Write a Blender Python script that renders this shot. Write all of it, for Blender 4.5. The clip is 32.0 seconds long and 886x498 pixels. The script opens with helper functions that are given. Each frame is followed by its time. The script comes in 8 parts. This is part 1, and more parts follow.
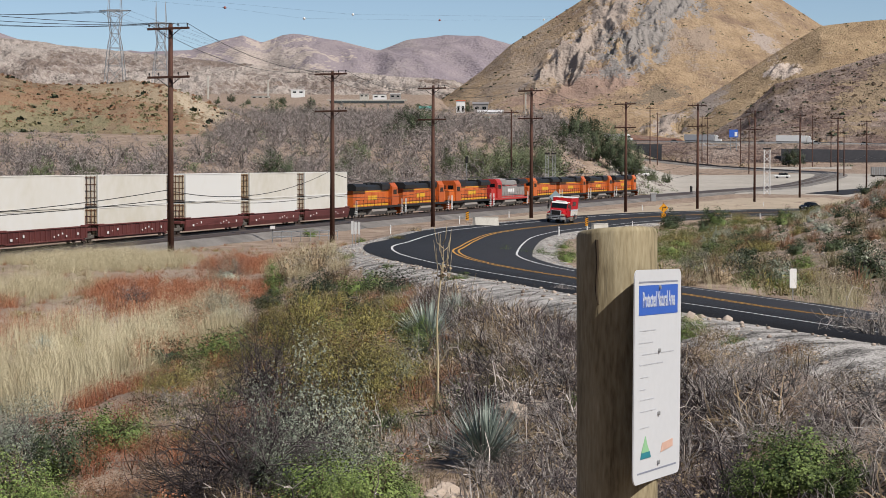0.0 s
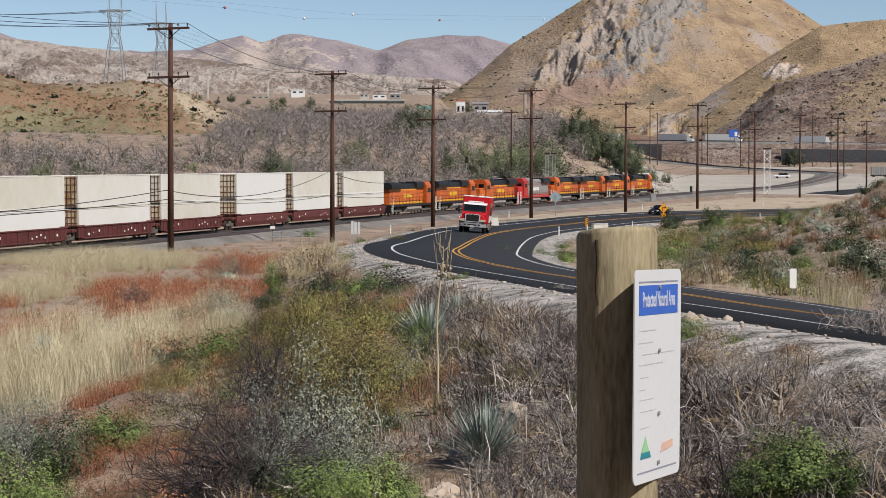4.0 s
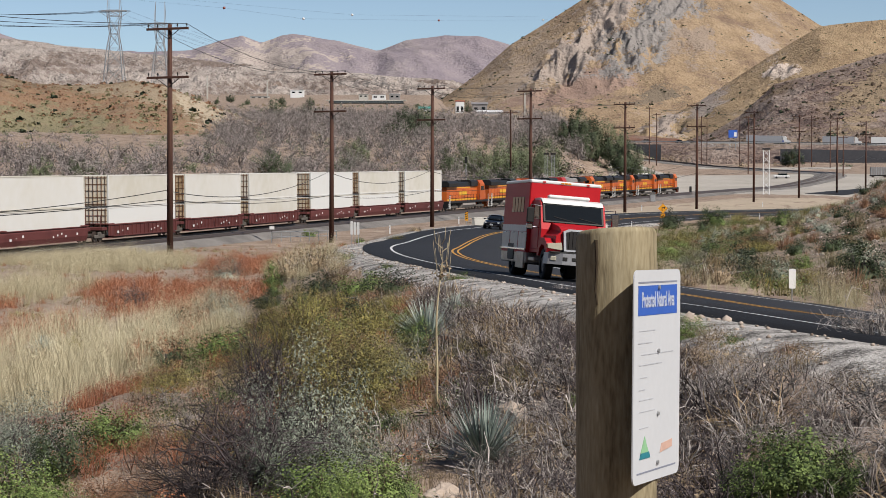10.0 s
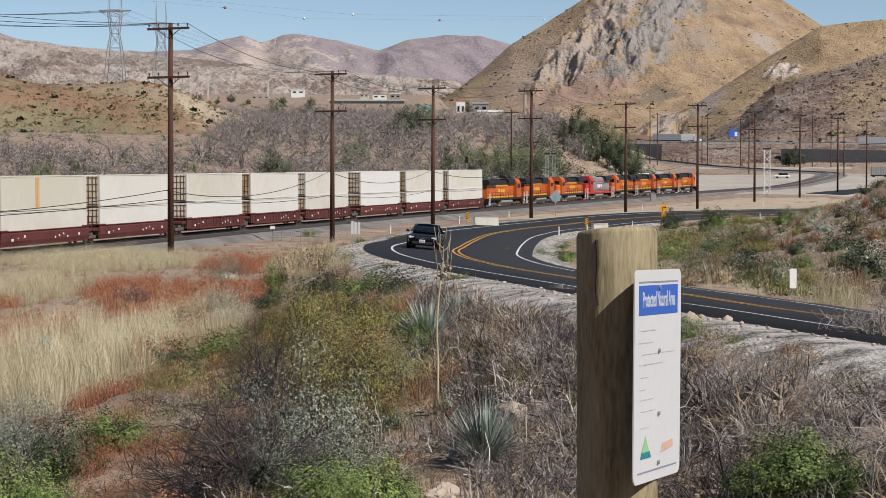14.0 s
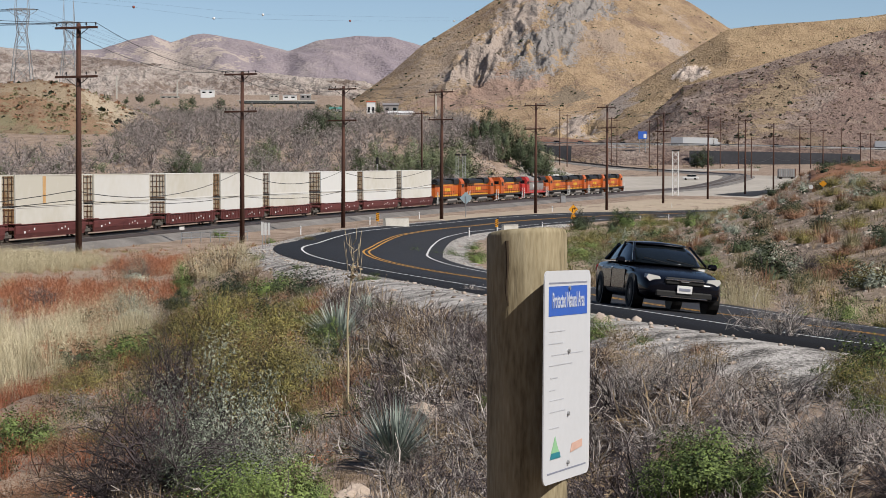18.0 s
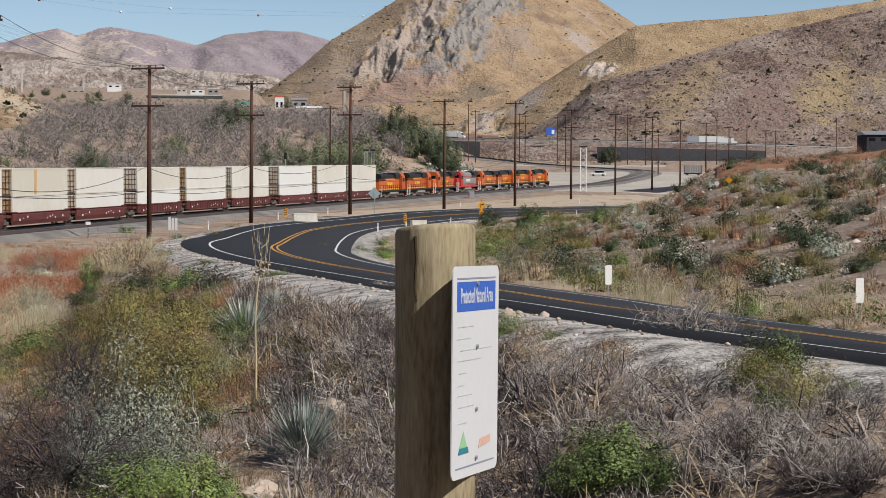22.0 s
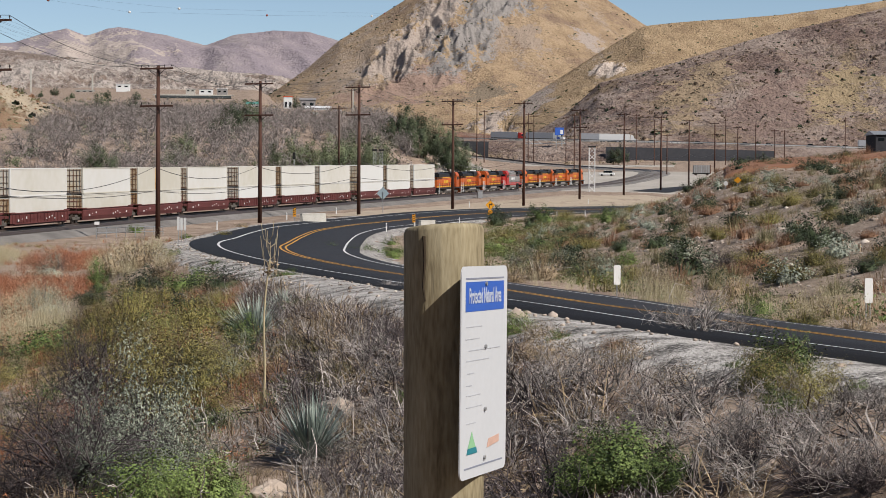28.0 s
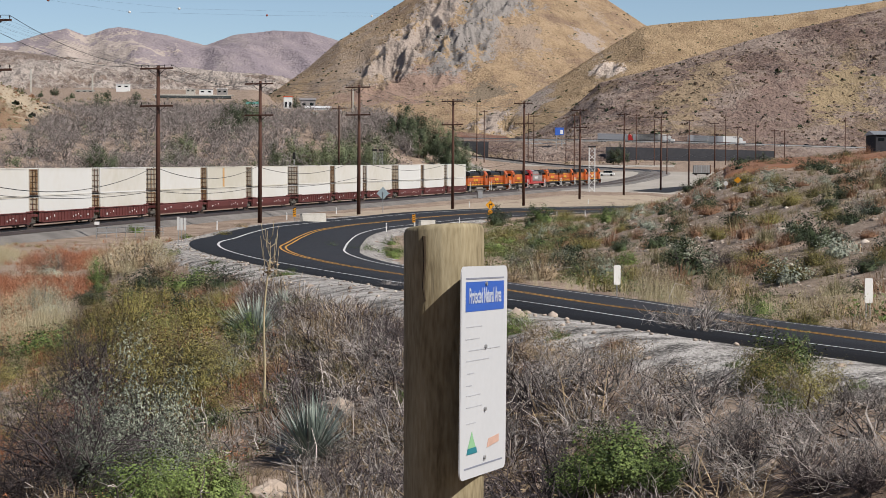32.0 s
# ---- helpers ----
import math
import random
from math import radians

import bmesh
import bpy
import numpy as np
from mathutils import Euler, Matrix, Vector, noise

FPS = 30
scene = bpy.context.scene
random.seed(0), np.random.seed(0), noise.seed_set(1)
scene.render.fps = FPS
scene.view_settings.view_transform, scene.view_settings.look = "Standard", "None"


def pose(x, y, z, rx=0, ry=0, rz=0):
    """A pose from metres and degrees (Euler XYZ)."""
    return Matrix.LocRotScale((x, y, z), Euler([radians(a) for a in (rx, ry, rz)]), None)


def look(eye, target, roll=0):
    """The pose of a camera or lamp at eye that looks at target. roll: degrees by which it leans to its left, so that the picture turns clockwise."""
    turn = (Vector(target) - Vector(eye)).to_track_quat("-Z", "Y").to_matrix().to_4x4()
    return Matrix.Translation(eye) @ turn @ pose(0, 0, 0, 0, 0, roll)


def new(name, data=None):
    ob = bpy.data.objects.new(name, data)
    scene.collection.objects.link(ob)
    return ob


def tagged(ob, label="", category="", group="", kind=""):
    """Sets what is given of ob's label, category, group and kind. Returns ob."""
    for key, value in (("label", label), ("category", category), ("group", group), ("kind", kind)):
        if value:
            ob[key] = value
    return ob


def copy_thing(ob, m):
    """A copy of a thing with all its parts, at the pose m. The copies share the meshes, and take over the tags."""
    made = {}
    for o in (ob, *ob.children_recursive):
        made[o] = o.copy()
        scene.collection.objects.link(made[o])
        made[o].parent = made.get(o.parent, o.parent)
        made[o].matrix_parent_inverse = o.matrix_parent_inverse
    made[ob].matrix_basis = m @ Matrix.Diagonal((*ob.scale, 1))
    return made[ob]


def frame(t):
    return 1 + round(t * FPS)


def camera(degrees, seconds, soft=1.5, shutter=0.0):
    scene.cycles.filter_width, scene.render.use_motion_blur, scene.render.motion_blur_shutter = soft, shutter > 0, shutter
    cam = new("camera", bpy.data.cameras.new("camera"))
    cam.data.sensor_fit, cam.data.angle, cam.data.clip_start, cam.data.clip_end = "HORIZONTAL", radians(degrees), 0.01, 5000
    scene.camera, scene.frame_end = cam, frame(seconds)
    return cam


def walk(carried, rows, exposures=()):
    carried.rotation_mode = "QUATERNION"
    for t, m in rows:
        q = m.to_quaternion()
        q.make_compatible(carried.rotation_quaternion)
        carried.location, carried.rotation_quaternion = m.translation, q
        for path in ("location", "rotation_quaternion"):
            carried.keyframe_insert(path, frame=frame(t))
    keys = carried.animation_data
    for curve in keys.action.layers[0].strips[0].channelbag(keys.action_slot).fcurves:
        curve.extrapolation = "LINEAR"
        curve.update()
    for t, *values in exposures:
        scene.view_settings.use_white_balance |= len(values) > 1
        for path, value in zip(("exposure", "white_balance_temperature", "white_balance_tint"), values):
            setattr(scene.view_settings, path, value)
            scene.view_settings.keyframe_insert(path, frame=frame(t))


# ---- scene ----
EYE = Vector((0.0, 0.0, 4.0))
cam = camera(2 * math.degrees(math.atan(784 / 3400)), 32.0, soft=0.7)


def aim(yaw, down, roll=0.0):
    """The tripod head: yaw to the right, tilt downwards, lean, in degrees."""
    a, b = radians(yaw), radians(down)
    way = Vector((math.sin(a) * math.cos(b), math.cos(a) * math.cos(b), -math.sin(b)))
    return look(EYE, EYE + way * 100, roll)


walk(cam, [
    (0.0, aim(0.0, 1.366)), (8.0, aim(0.005, 1.366)), (9.5, aim(0.025, 1.361)), (11.5, aim(0.0, 1.352)), (14.5, aim(0.0, 1.366)),
    (15.5, aim(0.06, 1.355)), (16.5, aim(0.154, 1.335)), (17.0, aim(0.268, 1.312, -0.02)), (17.5, aim(1.424, 1.319, 0.033)),
    (18.0, aim(2.673, 1.334, 0.085)), (18.5, aim(3.695, 1.344, 0.13)), (19.0, aim(4.459, 1.356, 0.15)),
    (19.5, aim(5.147, 1.383, 0.19)), (20.0, aim(5.661, 1.391, 0.186)), (20.5, aim(5.68, 1.408, 0.186)),
    (21.0, aim(5.546, 1.434, 0.19)), (21.5, aim(5.53, 1.458, 0.21)), (22.0, aim(5.402, 1.461, 0.218)),
    (22.5, aim(5.275, 1.462, 0.22)), (23.0, aim(5.224, 1.462, 0.222)), (24.0, aim(5.172, 1.462, 0.225)),
    (24.5, aim(5.147, 1.462, 0.226)), (28.0, aim(5.147, 1.462, 0.226)), (32.0, aim(5.147, 1.462, 0.226)),
], exposures=[(0.0, 0.61), (32.0, 0.61)])

# ---- daylight ----
SUN_HEIGHT, SUN_SIDE = 43.0, 45.0   # degrees above the horizon; degrees to the right of straight behind the camera
sun_way = Vector((math.sin(radians(SUN_SIDE)) * math.cos(radians(SUN_HEIGHT)),
                  -math.cos(radians(SUN_SIDE)) * math.cos(radians(SUN_HEIGHT)), math.sin(radians(SUN_HEIGHT))))
sun = new("sun", bpy.data.lights.new("sun", "SUN"))
sun.data.energy, sun.data.angle, sun.data.color = 5.0, radians(0.53), (1.0, 0.94, 0.86)
sun.matrix_world = look(sun_way * 500, (0, 0, 0))
world = bpy.data.worlds.new("world")
scene.world = world
world.use_nodes = True
sky = world.node_tree.nodes.new("ShaderNodeTexSky")
sky.sky_type, sky.sun_disc = "NISHITA", False
sky.sun_elevation, sky.sun_rotation = radians(SUN_HEIGHT), radians(180 - SUN_SIDE)
sky.altitude, sky.air_density, sky.dust_density, sky.ozone_density = 700, 0.8, 0.4, 0.9
background = world.node_tree.nodes["Background"]
background.inputs["Strength"].default_value = 0.063
world.node_tree.links.new(sky.outputs[0], background.inputs["Color"])


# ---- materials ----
BASE_SCALE = 0.61   # every base colour scaled down so that shade renders darker under raised exposure


def toned(c):
    return (c[0] * BASE_SCALE, c[1] * BASE_SCALE, c[2] * BASE_SCALE, 1)


def material(name, stops, scale=1.0, rough=0.85, metal=0.0, bump=0.0, bump_scale=None, fine=None, stretch=(1, 1, 1), local=False, island=0.0, each=0.0, spec=0.3):
    """A procedural surface: a colour ramp over noise at two scales. scale, fine: features a metre; stops: (place, colour)."""
    m = bpy.data.materials.new(name)
    m.use_nodes = True
    t = m.node_tree
    n, link = t.nodes, t.links.new
    b = n["Principled BSDF"]
    b.inputs["Roughness"].default_value, b.inputs["Metallic"].default_value = rough, metal
    b.inputs["Specular IOR Level"].default_value = spec
    if local:
        place = n.new("ShaderNodeTexCoord").outputs["Object"]
    else:
        place = n.new("ShaderNodeNewGeometry").outputs["Position"]
    mp = n.new("ShaderNodeMapping")
    mp.inputs["Scale"].default_value = stretch
    link(place, mp.inputs["Vector"])
    big, small = n.new("ShaderNodeTexNoise"), n.new("ShaderNodeTexNoise")
    big.inputs["Scale"].default_value, big.inputs["Detail"].default_value = scale, 4
    small.inputs["Scale"].default_value, small.inputs["Detail"].default_value = fine or scale * 9, 3
    link(mp.outputs[0], big.inputs["Vector"])
    link(mp.outputs[0], small.inputs["Vector"])
    mix = n.new("ShaderNodeMath")
    mix.operation = "MULTIPLY_ADD"
    mix.inputs[1].default_value = 0.45
    link(small.outputs[0], mix.inputs[0])
    half = n.new("ShaderNodeMath")
    half.operation = "MULTIPLY"
    half.inputs[1].default_value = 0.55
    link(big.outputs[0], half.inputs[0])
    link(half.outputs[0], mix.inputs[2])
    fac = mix.outputs[0]
    for amount, kind, socket in ((island, "ShaderNodeNewGeometry", "Random Per Island"), (each, "ShaderNodeObjectInfo", "Random")):
        if amount:
            a = n.new("ShaderNodeMath")
            a.operation = "MULTIPLY_ADD"
            a.inputs[1].default_value = amount
            link(n.new(kind).outputs[socket], a.inputs[0])
            s = n.new("ShaderNodeMath")
            s.operation = "SUBTRACT"
            s.inputs[1].default_value = amount / 2
            link(fac, s.inputs[0])
            link(s.outputs[0], a.inputs[2])
            fac = a.outputs[0]
    ramp = n.new("ShaderNodeValToRGB")
    e = ramp.color_ramp.elements
    while len(e) < len(stops):
        e.new(0.5)
    for s, (p, c) in zip(e, stops):
        s.position, s.color = p, toned(c)
    link(fac, ramp.inputs[0])
    link(ramp.outputs[0], b.inputs["Base Color"])
    if bump:
        bp = n.new("ShaderNodeBump")
        bp.inputs["Strength"].default_value, bp.inputs["Distance"].default_value = 1.0, bump
        bn = n.new("ShaderNodeTexNoise")
        bn.inputs["Scale"].default_value, bn.inputs["Detail"].default_value = bump_scale or scale * 6, 5
        link(mp.outputs[0], bn.inputs["Vector"])
        link(bn.outputs[0], bp.inputs["Height"])
        link(bp.outputs[0], b.inputs["Normal"])
    return m


def plain(name, colour, rough=0.5, metal=0.0, vary=0.12, scale=6.0, local=True, **more):
    lo, hi = tuple(c * (1 - vary) for c in colour), tuple(min(1, c * (1 + vary)) for c in colour)
    return material(name, [(0.35, lo), (0.65, hi)], scale, rough, metal, local=local, **more)


ASPHALT = material("asphalt", [(0.3, (0.012, 0.0125, 0.016)), (0.7, (0.024, 0.0245, 0.029))], 0.6, 0.82, bump=0.004, bump_scale=60, fine=30)
YELLOW_LINE = material("yellow_road_paint", [(0.3, (0.5, 0.24, 0.03)), (0.7, (0.68, 0.36, 0.05))], 1.5, 0.7)
WHITE_LINE = material("white_road_paint", [(0.3, (0.5, 0.5, 0.5)), (0.7, (0.8, 0.8, 0.8))], 1.5, 0.7)
BALLAST = material("track_ballast", [(0.3, (0.1, 0.092, 0.088)), (0.5, (0.19, 0.175, 0.165)), (0.7, (0.3, 0.28, 0.265))], 0.25, 0.95, bump=0.05, bump_scale=9, fine=7)
RAIL_STEEL = plain("rail_steel", (0.16, 0.12, 0.1), 0.45, 0.7)
SLEEPER = plain("weathered_sleeper", (0.09, 0.075, 0.065), 0.9, scale=3, local=False)
CREOSOTE = material("creosoted_wood", [(0.3, (0.034, 0.0145, 0.01)), (0.7, (0.125, 0.053, 0.035))], 2.0, 0.85, stretch=(4, 4, 0.4), bump=0.01, bump_scale=8)
CONTAINER_WHITE = material("white_container_paint", [(0.2, (0.6, 0.57, 0.49)), (0.45, (0.68, 0.66, 0.61)), (0.8, (0.73, 0.73, 0.715))], 0.18, 0.5, local=True, each=0.7, fine=0.9)
RUST = material("rusty_steel", [(0.3, (0.07, 0.028, 0.016)), (0.7, (0.22, 0.1, 0.05))], 1.5, 0.8, local=True)
WELL_BROWN = material("oxide_brown_paint", [(0.3, (0.075, 0.018, 0.017)), (0.7, (0.15, 0.042, 0.038))], 0.7, 0.65, local=True, each=0.2)
DARK_STEEL = plain("grimy_dark_steel", (0.022, 0.02, 0.02), 0.6, 0.2)
DUSTY_STEEL = material("dust_coated_steel", [(0.3, (0.05, 0.045, 0.04)), (0.7, (0.17, 0.15, 0.13))], 3.0, 0.8, local=True)
ORANGE = material("orange_engine_paint", [(0.3, (0.42, 0.08, 0.016)), (0.7, (0.64, 0.15, 0.03))], 0.6, 0.42, local=True, fine=3, each=0.3)
ENGINE_BLACK = plain("black_engine_paint", (0.016, 0.016, 0.017), 0.5)
YELLOW_PAINT = plain("yellow_engine_paint", (0.75, 0.42, 0.03), 0.45)
RED_PAINT = plain("red_engine_paint", (0.46, 0.035, 0.03), 0.4)
SILVER = plain("silver_grey_paint", (0.33, 0.31, 0.3), 0.45, 0.2)
TANK_GREY = plain("dusty_tank_grey", (0.28, 0.25, 0.23), 0.75)
TRUCK_RED = plain("fire_red_paint", (0.5, 0.012, 0.02), 0.5, vary=0.06, spec=0.16)
TRUCK_WHITE = plain("white_vehicle_paint", (0.78, 0.78, 0.78), 0.35, vary=0.04)
CHROME = plain("bright_chrome", (0.6, 0.6, 0.62), 0.16, 1.0, vary=0.05)
GLASS_DARK = plain("dark_vehicle_glass", (0.008, 0.011, 0.014), 0.07, vary=0.1, spec=0.2)
RUBBER = plain("tyre_rubber", (0.014, 0.014, 0.015), 0.85)
CAR_BLACK = plain("black_car_paint", (0.004, 0.0045, 0.008), 0.16, vary=0.1, spec=0.2)
LENS_CLEAR = plain("clear_lamp_lens", (0.5, 0.47, 0.38), 0.15, vary=0.05)
LENS_AMBER = plain("amber_lamp_lens", (0.7, 0.25, 0.03), 0.2)
POST_WOOD = material("weathered_round_timber", [(0.28, (0.1, 0.075, 0.038)), (0.5, (0.3, 0.25, 0.155)), (0.72, (0.44, 0.385, 0.26))], 9, 0.9, stretch=(2.2, 2.2, 0.35), bump=0.004, bump_scale=24, fine=70)
SIGN_WHITE = plain("white_sign_sheet", (0.6, 0.62, 0.655), 0.5, vary=0.03)
SIGN_BLUE = plain("blue_sign_print", (0.035, 0.12, 0.5), 0.5, vary=0.06)
PRINT_GREY = plain("grey_print", (0.24, 0.26, 0.33), 0.6)
PRINT_FAINT = plain("faint_grey_print", (0.47, 0.49, 0.53), 0.6)
PRINT_GREEN = plain("green_print", (0.26, 0.5, 0.28), 0.6)
PRINT_TEAL = plain("teal_print", (0.02, 0.2, 0.25), 0.6)
PRINT_ORANGE = plain("orange_print", (0.64, 0.42, 0.34), 0.6)
GALVANISED = plain("galvanised_steel", (0.46, 0.47, 0.48), 0.45, 0.6)
SIGN_YELLOW = plain("orange_yellow_sign_sheet", (0.78, 0.34, 0.015), 0.5)
BLACK_PRINT = plain("black_print", (0.012, 0.012, 0.012), 0.6)
CONCRETE = material("pale_concrete", [(0.3, (0.42, 0.4, 0.36)), (0.7, (0.62, 0.6, 0.55))], 0.8, 0.9, bump=0.004, bump_scale=20)
ROCK = material("pale_boulder", [(0.28, (0.17, 0.14, 0.115)), (0.5, (0.36, 0.29, 0.235)), (0.72, (0.5, 0.41, 0.34))], 1.6, 0.95, bump=0.05, bump_scale=6, fine=14, each=0.3, island=0.3)
PALE_STONE = material("pale_broken_stone", [(0.25, (0.22, 0.17, 0.14)), (0.5, (0.46, 0.385, 0.325)), (0.75, (0.66, 0.58, 0.51))], 1.6, 0.95, fine=14, island=0.6)
WIRE = plain("black_cable", (0.02, 0.02, 0.022), 0.6)


# ---- mesh building ----
class Shape:
    """Collects vertices and faces of one mesh."""

    def __init__(self):
        self.v, self.f = [], []

    def add(self, verts, faces):
        k = len(self.v)
        self.v += [tuple(p) for p in verts]
        self.f += [tuple(i + k for i in f) for f in faces]
        return self

    def box(self, c, s, b=0.0, turn=0.0, m=None):
        """A box of size s round c, its edges chamfered by b, turned about z by degrees."""
        hx, hy, hz = s[0] / 2, s[1] / 2, s[2] / 2
        rot = Matrix.Rotation(radians(turn), 3, "Z") if turn else None
        if b <= 0:
            pts = [(x * hx, y * hy, z * hz) for x in (-1, 1) for y in (-1, 1) for z in (-1, 1)]
            faces = [(0, 1, 3, 2), (4, 6, 7, 5), (0, 4, 5, 1), (2, 3, 7, 6), (0, 2, 6, 4), (1, 5, 7, 3)]
        else:
            b = min(b, hx * 0.98, hy * 0.98, hz * 0.98)
            pts, idx = [], {}
            for x in (-1, 1):
                for y in (-1, 1):
                    for z in (-1, 1):
                        for a in range(3):
                            idx[x, y, z, a] = len(pts)
                            pts.append((x * (hx - (b if a != 0 else 0)), y * (hy - (b if a != 1 else 0)), z * (hz - (b if a != 2 else 0))))
            faces = []
            order = ((-1, -1), (1, -1), (1, 1), (-1, 1))
            for s1 in (-1, 1):
                for a, mk in ((0, lambda p, q: (s1, p, q)), (1, lambda p, q: (q, s1, p)), (2, lambda p, q: (p, q, s1))):
                    f = [idx[(*mk(p, q), a)] for p, q in order]
                    faces.append(tuple(f if s1 > 0 else f[::-1]))
            for p in (-1, 1):
                for q in (-1, 1):
                    faces.append((idx[-1, p, q, 1], idx[1, p, q, 1], idx[1, p, q, 2], idx[-1, p, q, 2])[::1 if p * q < 0 else -1])
                    faces.append((idx[p, -1, q, 0], idx[p, 1, q, 0], idx[p, 1, q, 2], idx[p, -1, q, 2])[::1 if p * q > 0 else -1])
                    faces.append((idx[p, q, -1, 0], idx[p, q, 1, 0], idx[p, q, 1, 1], idx[p, q, -1, 1])[::1 if p * q < 0 else -1])
                    for z in (-1, 1):
                        faces.append((idx[p, q, z, 0], idx[p, q, z, 1], idx[p, q, z, 2])[::1 if p * q * z > 0 else -1])
        out = []
        for p in pts:
            p = Vector(p)
            if rot:
                p = rot @ p
            p = p + Vector(c)
            out.append(m @ p if m else p)
        return self.add(out, faces)

    def tube(self, p, q, r, r2=None, n=10, caps=True):
        """A round bar from p to q, radius r tapering to r2."""
        p, q = Vector(p), Vector(q)
        r2 = r if r2 is None else r2
        a = (q - p).normalized()
        u = a.orthogonal().normalized()
        w = a.cross(u)
        ring = [(math.cos(2 * math.pi * i / n), math.sin(2 * math.pi * i / n)) for i in range(n)]
        pts = [p + (u * c + w * s) * r for c, s in ring] + [q + (u * c + w * s) * r2 for c, s in ring]
        faces = [(i, (i + 1) % n, n + (i + 1) % n, n + i) for i in range(n)]
        if caps:
            faces += [tuple(range(n))[::-1], tuple(range(n, 2 * n))]
        return self.add(pts, faces)

    def line(self, pts, r, n=5, taper=1.0):
        """A bent round bar through pts."""
        pts = [Vector(p) for p in pts]
        k, rings = len(pts), []
        for i, p in enumerate(pts):
            a = (pts[min(i + 1, k - 1)] - pts[max(i - 1, 0)]).normalized()
            u = a.cross(Vector((0.3, 0.2, 0.93))).normalized()
            w = a.cross(u)
            rr = r * (1 + (taper - 1) * i / (k - 1))
            rings += [p + (u * math.cos(2 * math.pi * j / n) + w * math.sin(2 * math.pi * j / n)) * rr for j in range(n)]
        faces = [(i * n + j, i * n + (j + 1) % n, (i + 1) * n + (j + 1) % n, (i + 1) * n + j) for i in range(k - 1) for j in range(n)]
        faces += [tuple(range(n))[::-1], tuple(range((k - 1) * n, k * n))]
        return self.add(rings, faces)

    def prism(self, outline, a, b, axis=0, taper=1.0):
        """An outline of (p, q) pairs drawn out along an axis (0: x, outline in y z; 1: y, outline in x z; 2: z) from a to b."""
        def put(p, q, h):
            return ((h, p, q), (p, h, q), (p, q, h))[axis]
        cx, cy = sum(p for p, q in outline) / len(outline), sum(q for p, q in outline) / len(outline)
        n = len(outline)
        pts = [put(p, q, a) for p, q in outline] + [put(cx + (p - cx) * taper, cy + (q - cy) * taper, b) for p, q in outline]
        faces = [(i, (i + 1) % n, n + (i + 1) % n, n + i) for i in range(n)] + [tuple(range(n))[::-1], tuple(range(n, 2 * n))]
        return self.add(pts, faces)

    def mesh(self, name, mat, smooth=False):
        me = bpy.data.meshes.new(name)
        me.from_pydata(self.v, [], self.f)
        me.materials.append(mat)
        bm = bmesh.new()
        bm.from_mesh(me)
        bmesh.ops.recalc_face_normals(bm, faces=bm.faces)
        bm.to_mesh(me)
        bm.free()
        if smooth:
            me.polygons.foreach_set("use_smooth", [True] * len(me.polygons))
        return me


def part(name, shape, mat, parent=None, label="", smooth=False):
    """One mesh object under a thing or a part."""
    ob = new(name, shape.mesh(name, mat, smooth) if isinstance(shape, Shape) else shape)
    ob.parent = parent
    return tagged(ob, label)


def thing(name, label, category, group="", at=None, kind=""):
    ob = new(name)
    ob.empty_display_size = 0.2
    if at is not None:
        ob.matrix_world = at
    return tagged(ob, label, category, group, kind)


# ---- plan: one road, one railway, and the lie of the land ----
def spline(points, step):
    """A smooth line through points, sampled about every step metres."""
    P = np.array(points, float)
    P = np.vstack([2 * P[0] - P[1], P, 2 * P[-1] - P[-2]])
    out = []
    for i in range(1, len(P) - 2):
        a, b, c, d = P[i - 1:i + 3]
        n = max(2, int(np.linalg.norm(c - b) / step))
        t = np.linspace(0, 1, n, endpoint=False)[:, None]
        out.append(0.5 * (2 * b + (c - a) * t + (2 * a - 5 * b + 4 * c - d) * t ** 2 + (3 * b - a - 3 * c + d) * t ** 3))
    return np.vstack(out + [P[-2:-1]])


Z = EYE.z
ROAD_PLAN = [(-30, 27.0, -1.9, 0.05), (0, 18.6, -2.05, 0.07), (22, 12.18, -2.25, 0.09), (30, 10.31, -2.32, 0.092), (38, 9.04, -2.40, 0.094), (46, 7.85, -2.50, 0.094),
             (56, 6.77, -2.61, 0.083), (68, 4.94, -2.69, 0.083), (82, 2.86, -2.75, 0.083), (97, 1.31, -2.78, 0.083), (112, 0.75, -2.80, 0.08), (128, 1.33, -2.88, 0.08),
             (146, 2.40, -2.80, 0.083), (168, 4.05, -2.73, 0.083), (192, 6.50, -2.77, 0.077), (216, 9.83, -2.77, 0.075), (240, 15.56, -2.62, 0.085), (262, 22.31, -2.29, 0.097),
             (285, 30.83, -2.02, 0.1), (310, 42.05, -1.78, 0.095), (335, 57.34, -1.53, 0.084), (365, 79.28, -1.24, 0.066), (400, 104.05, -0.90, 0.046), (450, 145.0, -0.5, 0.02)]
ROAD = spline([(x, y, Z + z) for y, x, z, tip in ROAD_PLAN], 2.0)   # the yellow middle line; its outer side is the higher one
TRACK = spline([(-86.5, -35, Z - 7.7), (-60.6, 65, Z - 5.8), (-36.4, 158, Z - 3.87), (-12.3, 251, Z - 1.98), (14, 329.5, Z - 0.2), (40.9, 408, Z + 1.55), (68.5, 486, Z + 3.3), (97.2, 565, Z + 5.15),
                (114, 606, Z + 7.2), (127, 642, Z + 9.4), (134, 680, Z + 11.0), (131, 720, Z + 12.2), (122, 758, Z + 13.8), (109, 790, Z + 15.6), (86, 830, Z + 19.3), (56, 880, Z + 22.8), (0, 950, Z + 27)], 2.0)


